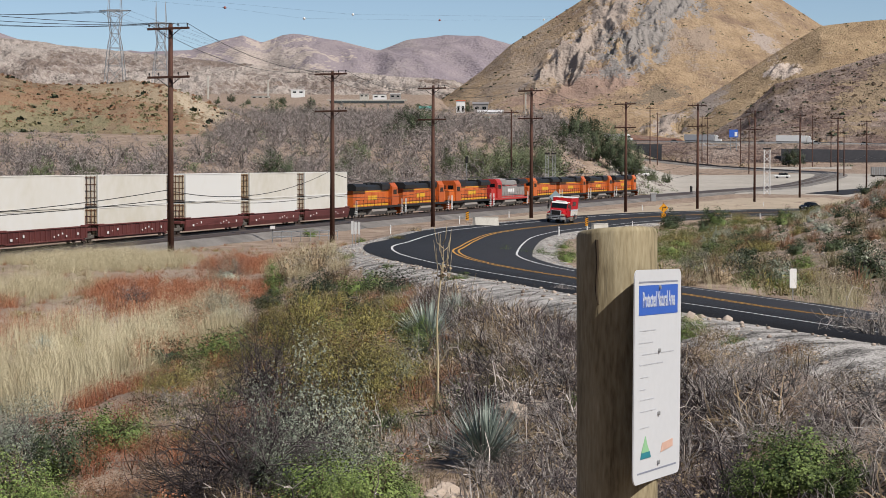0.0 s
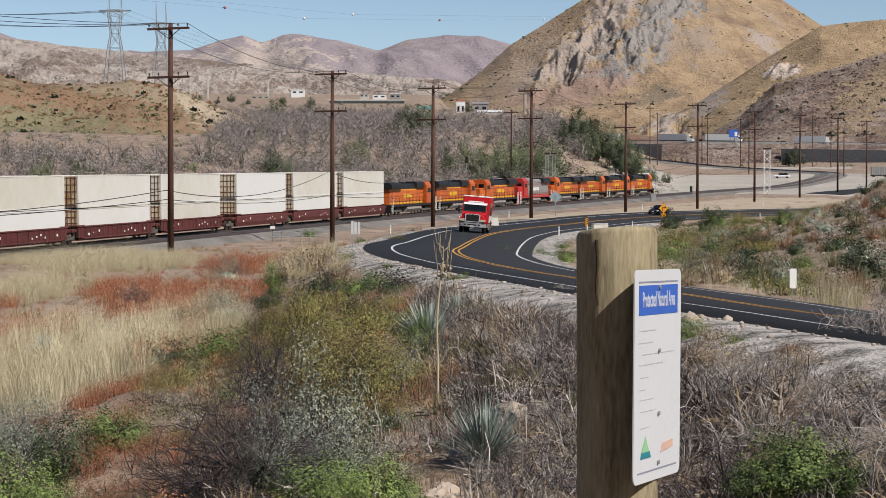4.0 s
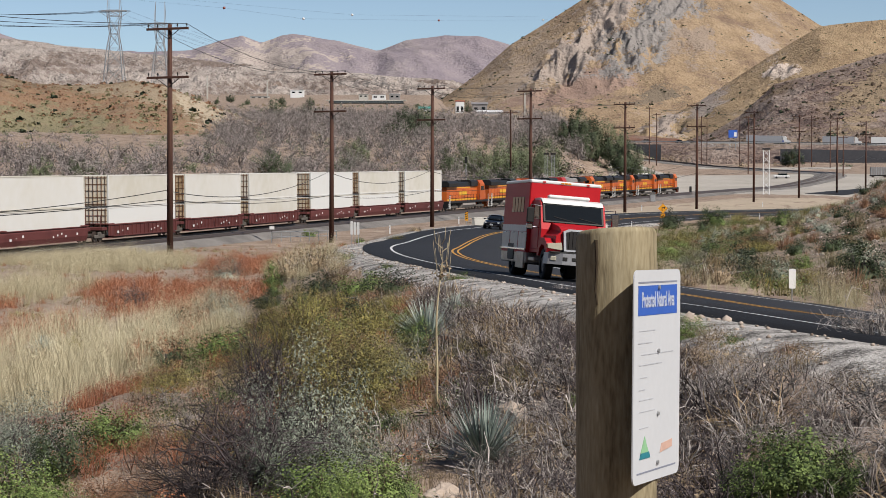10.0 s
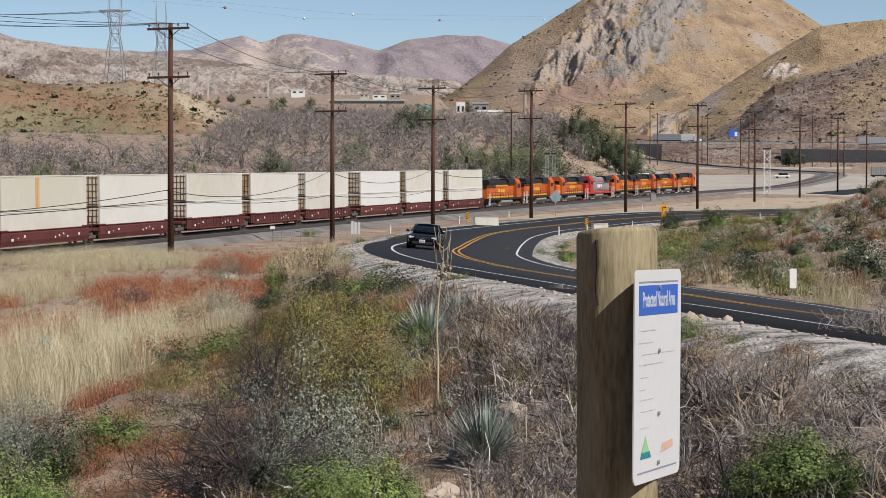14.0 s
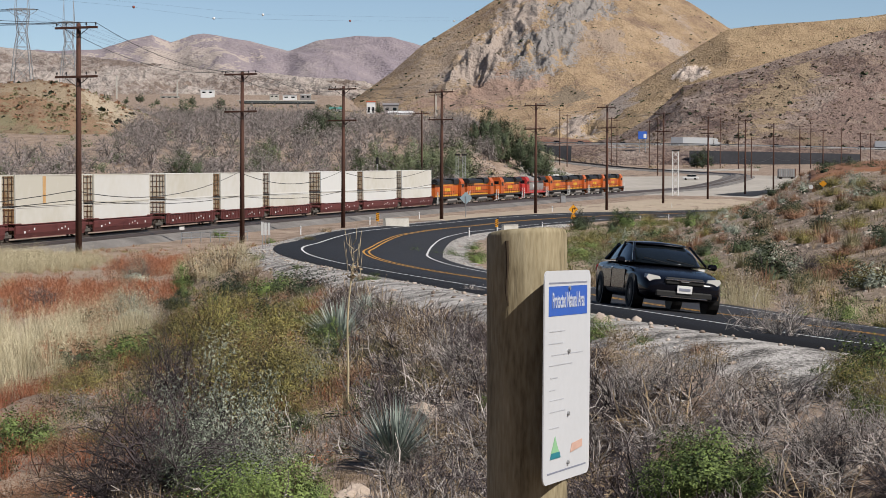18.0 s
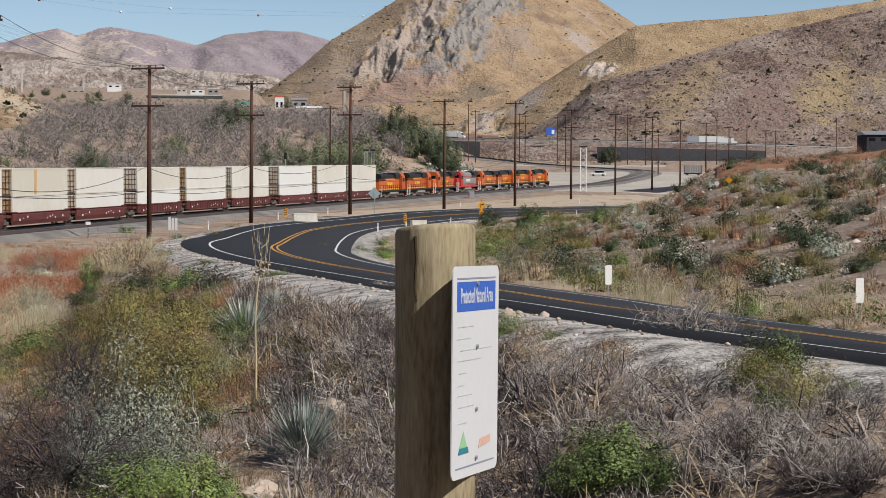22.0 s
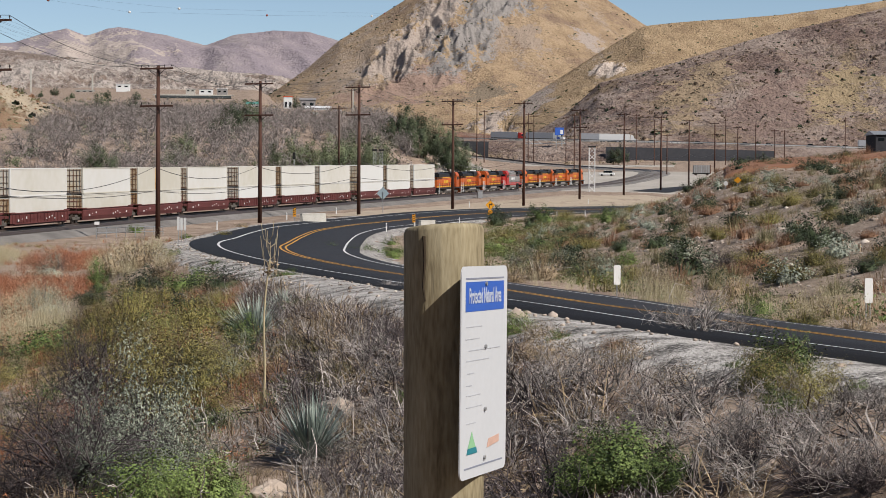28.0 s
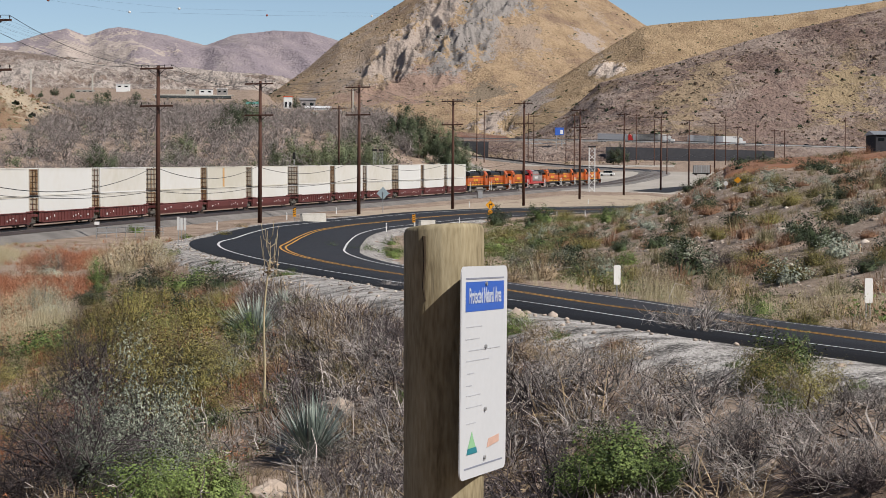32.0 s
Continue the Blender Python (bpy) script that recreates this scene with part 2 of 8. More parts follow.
def smooth(a, b, x):
    t = np.clip((x - a) / (b - a), 0, 1)
    return t * t * (3 - 2 * t)


def beside(line, x, y):
    """Signed distance (left positive) of points from a line, the line's height there, and the nearest sample."""
    x, y = np.ravel(x), np.ravel(y)
    way = np.gradient(line[:, :2], axis=0)
    way /= np.linalg.norm(way, axis=1)[:, None]
    d, z, k = np.empty(len(x)), np.empty(len(x)), np.empty(len(x), int)
    for i in range(0, len(x), 20000):
        dx, dy = x[i:i + 20000, None] - line[None, :, 0], y[i:i + 20000, None] - line[None, :, 1]
        j = np.argmin(dx * dx + dy * dy, axis=1)
        r = np.arange(len(j))
        ex, ey = dx[r, j], dy[r, j]
        side = way[j, 0] * ey - way[j, 1] * ex
        d[i:i + 20000], z[i:i + 20000], k[i:i + 20000] = np.sign(side) * np.hypot(ex, ey), line[j, 2], j
    return d, z, k


def bank(y):
    """How far the road tips towards the inside of its bend."""
    return np.interp(y, [p[0] for p in ROAD_PLAN], [p[3] for p in ROAD_PLAN])


RNG = np.random.default_rng(5)
WAVES = [(RNG.uniform(0, 6.28), RNG.uniform(0, 6.28), RNG.uniform(0, 6.28)) for _ in range(40)]


def ripple(x, y, size, seed=0, octaves=4):
    """Cheap smooth noise, about -1 to 1, with features of that size."""
    total, amp, norm = 0, 1.0, 0
    for o in range(octaves):
        a, b, c = WAVES[(seed * 7 + o * 3) % 40]
        k = 6.283 / (size / 1.9 ** o)
        ca, sa = math.cos(a * 3 + o), math.sin(a * 3 + o)
        p, q = (x * ca + y * sa) * k, (y * ca - x * sa) * k
        total = total + amp * (np.sin(p + b + 1.3 * np.sin(q * 0.7 + c)) * np.cos(q + c + 1.1 * np.sin(p * 0.6 + a)))
        norm += amp
        amp *= 0.55
    return total / norm


def terrain(x, y, rough=True):
    """Height of the ground."""
    shape = np.shape(x)
    x, y = np.ravel(np.asarray(x, float)), np.ravel(np.asarray(y, float))
    far = np.hypot(x, y)
    u = x / np.maximum(y, 1)
    dr, zr, kr = beside(ROAD, x, y)
    dt, zt, kt = beside(TRACK, x, y)
    zr = zr + np.clip(dr, -6, 6) * bank(y)
    # beside the road
    low = np.maximum(zt - 0.75, Z - 4.2)
    near = Z - 4.2 + 0.85 * smooth(-9, -3, x + 0.03 * (y - 30)) * (1 - smooth(45, 75, y))
    low = np.where(y < 120, np.maximum(near, Z - 4.2), low)
    gap = np.clip(dr - dt - 14, 5, 70)
    wide = 6 + (gap - 6) * smooth(150, 260, y)
    left = zr - 0.12 + (low - zr + 0.12) * smooth(0, 1, (dr - 5.6) / wide)
    # inside of the bend: a shallow hollow, then the stony hill
    hollow = zr - 0.25 - 0.5 * smooth(6, 16, -dr)
    foot = -dr - (6.5 + 0.10 * np.clip(y - 40, 0, 400))
    hill = (4.2 * smooth(0, 26, foot) + 9.0 * smooth(14, 72, foot)) * (1 - smooth(190, 270, y - 0.5 * x)) + 2.0 * smooth(40, 140, foot)
    crown = np.interp(u, [0.125, 0.15, 0.165, 0.18, 0.195, 0.208, 0.221, 0.236, 0.251, 0.276, 0.3, 0.325, 0.4], [0, 1.1, 1.5, 2.0, 2.6, 3.1, 4.1, 5.8, 5.9, 4.8, 4.1, 3.3, 3.0]) * smooth(7, 28, -dr)
    right = hollow + hill * smooth(20, 60, y + x) + crown * smooth(118, 262, y) * (1 - smooth(268, 325, y))
    z = np.where(dr > 0, left, np.where(-dr < 5.6, zr - 0.12, right))
    # beyond the railway, and the far country
    rise_l = np.interp(far, [0, 250, 330, 400, 500, 600, 800, 1000, 1500, 2500, 4500, 5200], [-4, -3.6, -1.5, 6, 15, 24, 34, 46, 76, 145, 260, 300]) + Z
    rise_r = np.interp(far, [0, 300, 415, 500, 590, 660, 730, 800, 850, 900, 960, 1500, 2500, 4500, 5200], [-3, -1.5, 0.9, 2.7, 4.8, 8.6, 11.4, 14.2, 16.0, 18.5, 24.0, 40, 66, 200, 280]) + Z
    out = smooth(900, 1250, far)
    mixr = smooth(0.05 - 0.06 * out, 0.125 - 0.09 * out, u)
    rise = rise_l * (1 - mixr) + rise_r * mixr
    beyond = smooth(4, 130, dt) * (dt > 0)
    z = np.where(dt > 0, (zt - 0.75) * (1 - beyond) + rise * beyond, z)
    f = smooth(450, 560, far) * np.where(np.abs(dt) < 30, smooth(3.5, 30, np.abs(dt)), 1)
    z = z * (1 - f) + rise * f
    # the bench of the railway
    t = 1 - smooth(5.5, 11, np.abs(dt + 2.2))
    z = z * (1 - t) + (zt - 0.75) * t
    # the bank on which the camera stands
    knoll = np.exp(-(np.hypot(x, y + 2) / 9.5) ** 2)
    z = z * (1 - knoll) + (Z - 1.62) * knoll
    # an unseen slope, added to rise behind the camera and block fill light
    back = smooth(18, 70, -y)
    z = z * (1 - back) + (Z - 2.0 + 72 * smooth(22, 150, -y)) * back
    if rough:
        away = smooth(5.6, 12, np.abs(dr)) * smooth(7, 14, np.abs(dt + 2.2))
        z = z + away * (0.16 * ripple(x, y, 7.0, 1) + (0.05 + 0.06 * (x > -3) * (y < 70)) * ripple(x, y, 1.5, 2)) * (1 - smooth(300, 900, far)) + smooth(500, 1500, far) * 3 * ripple(x, y, 260, 3) * smooth(30, 60, np.abs(dt))
    return z.reshape(shape)


def ground_at(x, y):
    return float(terrain(np.array([x]), np.array([y]))[0])


def at_ground(x, y, turn=0.0, sink=0.0, size=1.0):
    m = pose(x, y, ground_at(x, y) - sink, 0, 0, turn)
    return m @ Matrix.Scale(size, 4) if size != 1.0 else m


def sheet(name, X, Y, H, mat, label="", wrap=False):
    """A grid of heights as one mesh."""
    r, c = X.shape
    me = bpy.data.meshes.new(name)
    i = np.arange(r * c).reshape(r, c)
    q = np.stack([i[:-1, :-1], i[:-1, 1:], i[1:, 1:], i[1:, :-1]], -1).reshape(-1, 4)
    me.from_pydata(np.stack([X, Y, H], -1).reshape(-1, 3).tolist(), [], q.tolist())
    me.materials.append(mat)
    me.polygons.foreach_set("use_smooth", [True] * len(me.polygons))
    return tagged(new(name, me), label, kind="structure")


# ---- ground ----
EARTH = material("dry_stony_earth", [(0.3, (0.1, 0.068, 0.05)), (0.44, (0.25, 0.18, 0.135)), (0.58, (0.4, 0.305, 0.235)), (0.72, (0.54, 0.44, 0.36))], 0.35, 0.95, bump=0.09, bump_scale=6, fine=7)
GRAVEL = material("pale_road_gravel", [(0.41, (0.07, 0.064, 0.06)), (0.49, (0.33, 0.31, 0.29)), (0.57, (0.6, 0.57, 0.54))], 1.4, 0.95, bump=0.05, bump_scale=20, fine=17)
SAND = material("pale_sand", [(0.3, (0.36, 0.29, 0.21)), (0.7, (0.52, 0.43, 0.33))], 0.12, 0.95, bump=0.03, bump_scale=3)
b = np.radians(np.concatenate([np.linspace(-180, -20, 33)[:-1], np.linspace(-20, 24, 320), np.linspace(24, 180, 33)[1:]]))
rad = np.concatenate([[0.0], np.geomspace(1.2, 16, 24), np.geomspace(16.4, 130, 160), np.geomspace(131, 700, 140), np.geomspace(705, 4900, 60)])
BB, RR = np.meshgrid(b, rad)
GX, GY = RR * np.sin(BB), RR * np.cos(BB)
ground = sheet("ground", GX, GY, terrain(GX, GY), EARTH, "dry stony brown earth with scrub in a mountain pass")


def ribbon(name, line, offsets, lift, mat, label, i0=0, i1=None, tip=True, kind="structure", parent=None):
    """A strip that follows a line: offsets are (left metres, height) pairs across it."""
    L = line[i0:i1]
    way = np.gradient(L[:, :2], axis=0)
    way /= np.linalg.norm(way, axis=1)[:, None]
    left = np.stack([-way[:, 1], way[:, 0]], 1)
    s = Shape()
    n = len(offsets)
    for k, p in enumerate(L):
        for o, h in offsets:
            q = p[:2] + left[k] * o
            z = p[2] + h + lift + (o * float(bank(p[1])) if tip else 0)
            s.v.append((q[0], q[1], z))
    for k in range(len(L) - 1):
        for j in range(n - 1):
            s.f.append((k * n + j, k * n + j + 1, (k + 1) * n + j + 1, (k + 1) * n + j))
    me = bpy.data.meshes.new(name)
    me.from_pydata(s.v, [], s.f)
    me.materials.append(mat)
    me.polygons.foreach_set("use_smooth", [True] * len(me.polygons))
    ob = new(name, me)
    ob.parent = parent
    return tagged(ob, label, kind=kind if parent is None else "")


road = ribbon("road", ROAD, [(5.35, -0.35), (5.2, 0), (-4.6, 0), (-4.75, -0.35)], 0.0, ASPHALT, "fresh black asphalt road in a banked bend")
for name, o, mat, w in (("yellow_line", 0.16, YELLOW_LINE, 0.12), ("yellow_line", -0.16, YELLOW_LINE, 0.12), ("white_line", 3.66, WHITE_LINE, 0.13), ("white_line", -3.66, WHITE_LINE, 0.13)):
    ribbon(name, ROAD, [(o + w / 2, 0), (o - w / 2, 0)], 0.006, mat, "", parent=road)


def draped(name, line, inner, outer, lift, mat, label, i0, i1, n=7):
    """A strip laid on the ground beside a line, from inner to outer metres left of it, its outer edge uneven."""
    L = line[i0:i1]
    way = np.gradient(L[:, :2], axis=0)
    way /= np.linalg.norm(way, axis=1)[:, None]
    left = np.stack([-way[:, 1], way[:, 0]], 1)
    edge = outer * (1 + 0.12 * ripple(L[:, 0] * 3, L[:, 1], 9, 3, 3)) if np.isscalar(outer) else outer[i0:i1]
    o = inner + (edge - inner)[:, None] * np.linspace(0, 1, n)[None, :]
    X, Y = L[:, 0:1] + left[:, 0:1] * o, L[:, 1:2] + left[:, 1:2] * o
    H = terrain(X, Y) + lift
    H[:, -1] -= lift * 2.5
    return sheet(name, X, Y, H, mat, label)


draped("gravel_shoulder", ROAD, 5.1, 7.3, 0.05, GRAVEL, "pale gravel shoulder along the road", 12, 150)
draped("gravel_verge", ROAD, -4.5, -6.6, 0.04, GRAVEL, "pale gravel verge inside the bend", 12, 150)
rail_bed = ribbon("rail_bed", TRACK, [(4.3, -0.85), (2.4, -0.22), (-6.2, -0.22), (-8.4, -0.95)], 0.0, BALLAST, "grey stone ballast of a double railway", tip=False)
TRACK2 = TRACK.copy()
w2 = np.gradient(TRACK[:, :2], axis=0)
w2 /= np.linalg.norm(w2, axis=1)[:, None]
TRACK2[:, :2] -= np.stack([-w2[:, 1], w2[:, 0]], 1) * 4.2
for line in (TRACK, TRACK2):
    for o in (0.75, -0.75):
        ribbon("rail", line, [(o + 0.04, -0.2), (o + 0.035, 0.0), (o - 0.035, 0.0), (o - 0.04, -0.2)], 0.0, RAIL_STEEL, "", tip=False, parent=rail_bed)


# ---- mountains ----
def relief(P, ridged=False, octaves=6):
    """Fractal noise at an array of places; ridged: sharp crests, about -1 to 1."""
    Q = P.reshape(-1, 3).tolist()
    if ridged:
        out = [noise.ridged_multi_fractal(q, 0.9, 2.1, octaves, 1.0, 2.0) - 1.0 for q in Q]
    else:
        out = [noise.fractal(q, 0.9, 2.1, octaves) for q in Q]
    return np.array(out).reshape(P.shape[:-1])


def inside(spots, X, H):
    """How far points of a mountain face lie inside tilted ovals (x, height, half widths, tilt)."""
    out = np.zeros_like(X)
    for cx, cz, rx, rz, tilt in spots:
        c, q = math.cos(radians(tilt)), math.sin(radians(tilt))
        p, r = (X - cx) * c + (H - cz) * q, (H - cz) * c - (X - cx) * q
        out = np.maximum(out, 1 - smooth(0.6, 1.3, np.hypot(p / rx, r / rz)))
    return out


def ridge(name, label, mat, crest, foot, d0, d1, nu=300, nv=84, amp=10.0, size=300.0, power=0.8, seed=0, back=0.75, crags=0.3, spurs=0.45, spots=()):
    """A mountainside from its foot line to its crest line; crest and foot are (bearing, slope up from the eye) pairs in thousandths.
    crags: strength of broken rock everywhere; spots: ovals where it breaks into cliffs."""
    us = np.linspace(crest[0][0], crest[-1][0], nu) / 1000
    top = np.interp(us * 1000, [c[0] for c in crest], [c[1] for c in crest]) / 1000
    low = np.interp(us * 1000, [c[0] for c in foot], [c[1] for c in foot]) / 1000
    t = np.linspace(0, 1, nv)[:, None]
    d = d0 + (d1 - d0) * t
    X = us[None, :] * d
    H = (low[None, :] + (top - low)[None, :] * (t ** power)) * d
    Y0 = d + 0 * X
    o = seed * 13.7
    broad = relief(np.stack([X / size + o, Y0 / size, 0 * X], -1), False, 4)
    spur = relief(np.stack([(X + 0.3 * Y0) / (0.5 * size) + o, Y0 / (1.7 * size), 0 * X + 3], -1), True, 4)
    crag = relief(np.stack([X / (size / 5) + o, Y0 / (size / 4), H / (size / 5)], -1), True, 7)
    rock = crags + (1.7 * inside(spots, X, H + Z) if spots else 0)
    n = 0.8 * broad + spurs * spur + rock * 0.75 * crag
    H = H + amp * n * (np.sin(math.pi * np.clip(t, 0, 1)) ** 0.6 + 0.12 * (t > 0.5))
    # the slope behind the crest
    X = np.vstack([X, X[-1:] * (1.25)])
    Y = np.vstack([Y0, np.full((1, nu), min(d1 * 1.25, 4950))])
    H = np.vstack([H, H[-1:] * back])
    return sheet(name, X, Y, H + Z, mat, label)


def hillside(name, grass, rock, shrub, size, shrub_size, rocky=0.5, soil=None, bump=3.0, patches=()):
    """Dry mountain slopes: grass, broken rock in patches, bare soil, and shrubs as dots. patches: ovals (x, height,
    half widths, tilt) fitted to the camera's view, each with its own three colours and grain.
    """
    m = bpy.data.materials.new(name)
    m.use_nodes = True
    t = m.node_tree
    n, link = t.nodes, t.links.new
    b = n["Principled BSDF"]
    b.inputs["Roughness"].default_value, b.inputs["Specular IOR Level"].default_value = 0.95, 0.15
    place = n.new("ShaderNodeNewGeometry").outputs["Position"]

    def tex(kind, scale, detail=5.0):
        x = n.new(kind)
        x.inputs["Scale"].default_value = scale
        if "Detail" in x.inputs:
            x.inputs["Detail"].default_value = detail
        link(place, x.inputs["Vector"])
        return x.outputs[0]

    def ramp(fac, *stops):
        r = n.new("ShaderNodeValToRGB")
        while len(r.color_ramp.elements) < len(stops):
            r.color_ramp.elements.new(0.5)
        for e, (p, c) in zip(r.color_ramp.elements, stops):
            e.position, e.color = p, (toned(c) if max(c) < 1 else (*c, 1))
        link(fac, r.inputs[0])
        return r.outputs[0]

    def blend(fac, a, c):
        x = n.new("ShaderNodeMix")
        x.data_type = "RGBA"
        link(fac, x.inputs["Factor"])
        link(a, x.inputs["A"])
        link(c, x.inputs["B"])
        return x.outputs["Result"]

    def maths(op, a, c):
        x = n.new("ShaderNodeMath")
        x.operation = op
        link(a, x.inputs[0])
        if isinstance(c, (int, float)):
            x.inputs[1].default_value = c
        else:
            link(c, x.inputs[1])
        return x.outputs[0]
    black, white = (0, 0, 0), (1, 1, 1)
    cover = ramp(maths("ADD", maths("MULTIPLY", tex("ShaderNodeTexNoise", 5 / size, 4), 0.5), maths("MULTIPLY", tex("ShaderNodeTexNoise", 55 / size, 4), 0.5)), (0.4, grass[0]), (0.5, grass[1]), (0.6, grass[2]))
    crumble = maths("ADD", maths("MULTIPLY", tex("ShaderNodeTexVoronoi", 45 / size), 0.55), maths("MULTIPLY", tex("ShaderNodeTexNoise", 24 / size, 9), 0.55))
    stone = ramp(crumble, (0.36, rock[0]), (0.52, rock[1]), (0.7, rock[2]))
    patch = maths("ADD", maths("MULTIPLY", tex("ShaderNodeTexNoise", 1.6 / size, 6), 0.62), maths("MULTIPLY", tex("ShaderNodeTexNoise", 19 / size, 8), 0.38))
    colour = blend(ramp(patch, (rocky - 0.06, black), (rocky + 0.07, white)), cover, stone)
    if soil:
        colour = blend(ramp(maths("ADD", maths("MULTIPLY", tex("ShaderNodeTexNoise", 2.3 / size, 6), 0.7), maths("MULTIPLY", tex("ShaderNodeTexNoise", 26 / size, 6), 0.3)), (0.53, black), (0.63, white)), colour, ramp(tex("ShaderNodeTexNoise", 15 / size), (0.3, tuple(c * 0.75 for c in soil)), (0.7, soil)))
    wobble = maths("ADD", maths("MULTIPLY", maths("SUBTRACT", tex("ShaderNodeTexNoise", 5 / size, 8), 0.5), 3.6), maths("MULTIPLY", maths("SUBTRACT", tex("ShaderNodeTexNoise", 32 / size, 6), 0.5), 2.2))
    for (cx, cz, rx, rz, tilt), tones, grain in patches:
        mp = n.new("ShaderNodeMapping")
        mp.vector_type = "TEXTURE"
        mp.inputs["Location"].default_value, mp.inputs["Rotation"].default_value, mp.inputs["Scale"].default_value = (cx, 0, cz), (0, -radians(tilt), 0), (rx, 1e6, rz)
        link(place, mp.inputs["Vector"])
        far = n.new("ShaderNodeVectorMath")
        far.operation = "LENGTH"
        link(mp.outputs[0], far.inputs[0])
        within = ramp(maths("ADD", far.outputs["Value"], wobble), (0.8, white), (1.08, black))
        # dark ramp end puts crevice shade into the rock patches' colour
        speck = maths("ADD", maths("MULTIPLY", tex("ShaderNodeTexVoronoi", 1 / grain), 0.5), maths("MULTIPLY", tex("ShaderNodeTexNoise", 0.55 / grain, 9), 0.55))
        colour = blend(within, colour, ramp(speck, (0.4, tones[0]), (0.5, tones[1]), (0.62, tones[2])))
    dots = ramp(tex("ShaderNodeTexVoronoi", 1 / shrub_size), (0.13, white), (0.24, black))
    thick = ramp(tex("ShaderNodeTexNoise", 2.9 / size, 3), (0.4, black), (0.55, white))
    colour = blend(maths("MULTIPLY", dots, thick), colour, ramp(tex("ShaderNodeTexNoise", 30 / size), (0.3, tuple(c * 0.6 for c in shrub)), (0.7, shrub)))
    link(colour, b.inputs["Base Color"])
    bp = n.new("ShaderNodeBump")
    bp.inputs["Strength"].default_value, bp.inputs["Distance"].default_value = 1.0, bump
    link(maths("ADD", tex("ShaderNodeTexNoise", 18 / size, 8), maths("MULTIPLY", crumble, 0.7)), bp.inputs["Height"])
    link(bp.outputs[0], b.inputs["Normal"])
    return m


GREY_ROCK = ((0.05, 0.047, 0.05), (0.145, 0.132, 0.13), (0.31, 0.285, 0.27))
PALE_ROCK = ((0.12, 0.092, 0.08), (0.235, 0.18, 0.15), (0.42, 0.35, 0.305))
# rock ovals in metres, placed to fit the camera's view
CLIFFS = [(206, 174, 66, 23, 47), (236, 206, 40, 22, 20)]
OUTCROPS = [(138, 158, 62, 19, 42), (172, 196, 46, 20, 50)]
# distance haze is painted into these pale, low-contrast mauve colours
HAZED_ROCK = hillside("haze_mauve_far_range", ((0.27, 0.23, 0.26), (0.3, 0.255, 0.28), (0.34, 0.29, 0.305)), ((0.25, 0.215, 0.25), (0.3, 0.255, 0.28), (0.38, 0.33, 0.33)), (0.22, 0.195, 0.22), 300, 34, 0.57, bump=5,
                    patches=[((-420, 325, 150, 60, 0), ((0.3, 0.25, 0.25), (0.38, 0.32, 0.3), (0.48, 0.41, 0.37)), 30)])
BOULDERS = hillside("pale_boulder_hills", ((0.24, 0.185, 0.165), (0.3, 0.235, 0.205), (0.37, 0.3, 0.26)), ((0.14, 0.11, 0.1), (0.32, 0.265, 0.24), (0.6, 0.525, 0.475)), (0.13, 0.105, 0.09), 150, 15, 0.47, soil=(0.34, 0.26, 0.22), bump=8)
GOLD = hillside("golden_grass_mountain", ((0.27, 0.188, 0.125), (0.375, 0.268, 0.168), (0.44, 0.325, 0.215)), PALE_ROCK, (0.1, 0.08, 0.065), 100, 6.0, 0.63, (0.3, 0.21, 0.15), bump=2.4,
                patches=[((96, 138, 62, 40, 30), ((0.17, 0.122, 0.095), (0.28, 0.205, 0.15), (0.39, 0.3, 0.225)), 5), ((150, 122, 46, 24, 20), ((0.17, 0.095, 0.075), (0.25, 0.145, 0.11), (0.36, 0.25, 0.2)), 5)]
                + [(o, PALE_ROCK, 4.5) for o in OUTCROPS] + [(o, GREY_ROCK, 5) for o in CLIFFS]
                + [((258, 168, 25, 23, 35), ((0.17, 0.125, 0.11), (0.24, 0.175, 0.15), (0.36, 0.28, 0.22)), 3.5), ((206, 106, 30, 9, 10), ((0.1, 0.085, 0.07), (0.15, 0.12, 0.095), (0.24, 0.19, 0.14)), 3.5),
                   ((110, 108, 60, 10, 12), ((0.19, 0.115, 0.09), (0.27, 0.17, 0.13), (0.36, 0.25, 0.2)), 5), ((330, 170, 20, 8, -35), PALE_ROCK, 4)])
GOLD_RIDGE = hillside("golden_grass_ridge", ((0.27, 0.188, 0.12), (0.38, 0.272, 0.165), (0.45, 0.335, 0.215)), PALE_ROCK, (0.1, 0.078, 0.055), 80, 5.5, 0.66, bump=2.2,
                      patches=[((188, 70, 36, 12, 52), PALE_ROCK, 4), ((230, 92, 24, 7, 40), PALE_ROCK, 4), ((290, 116, 13, 8, 20), ((0.3, 0.2, 0.17), (0.46, 0.34, 0.29), (0.62, 0.52, 0.45)), 4)])
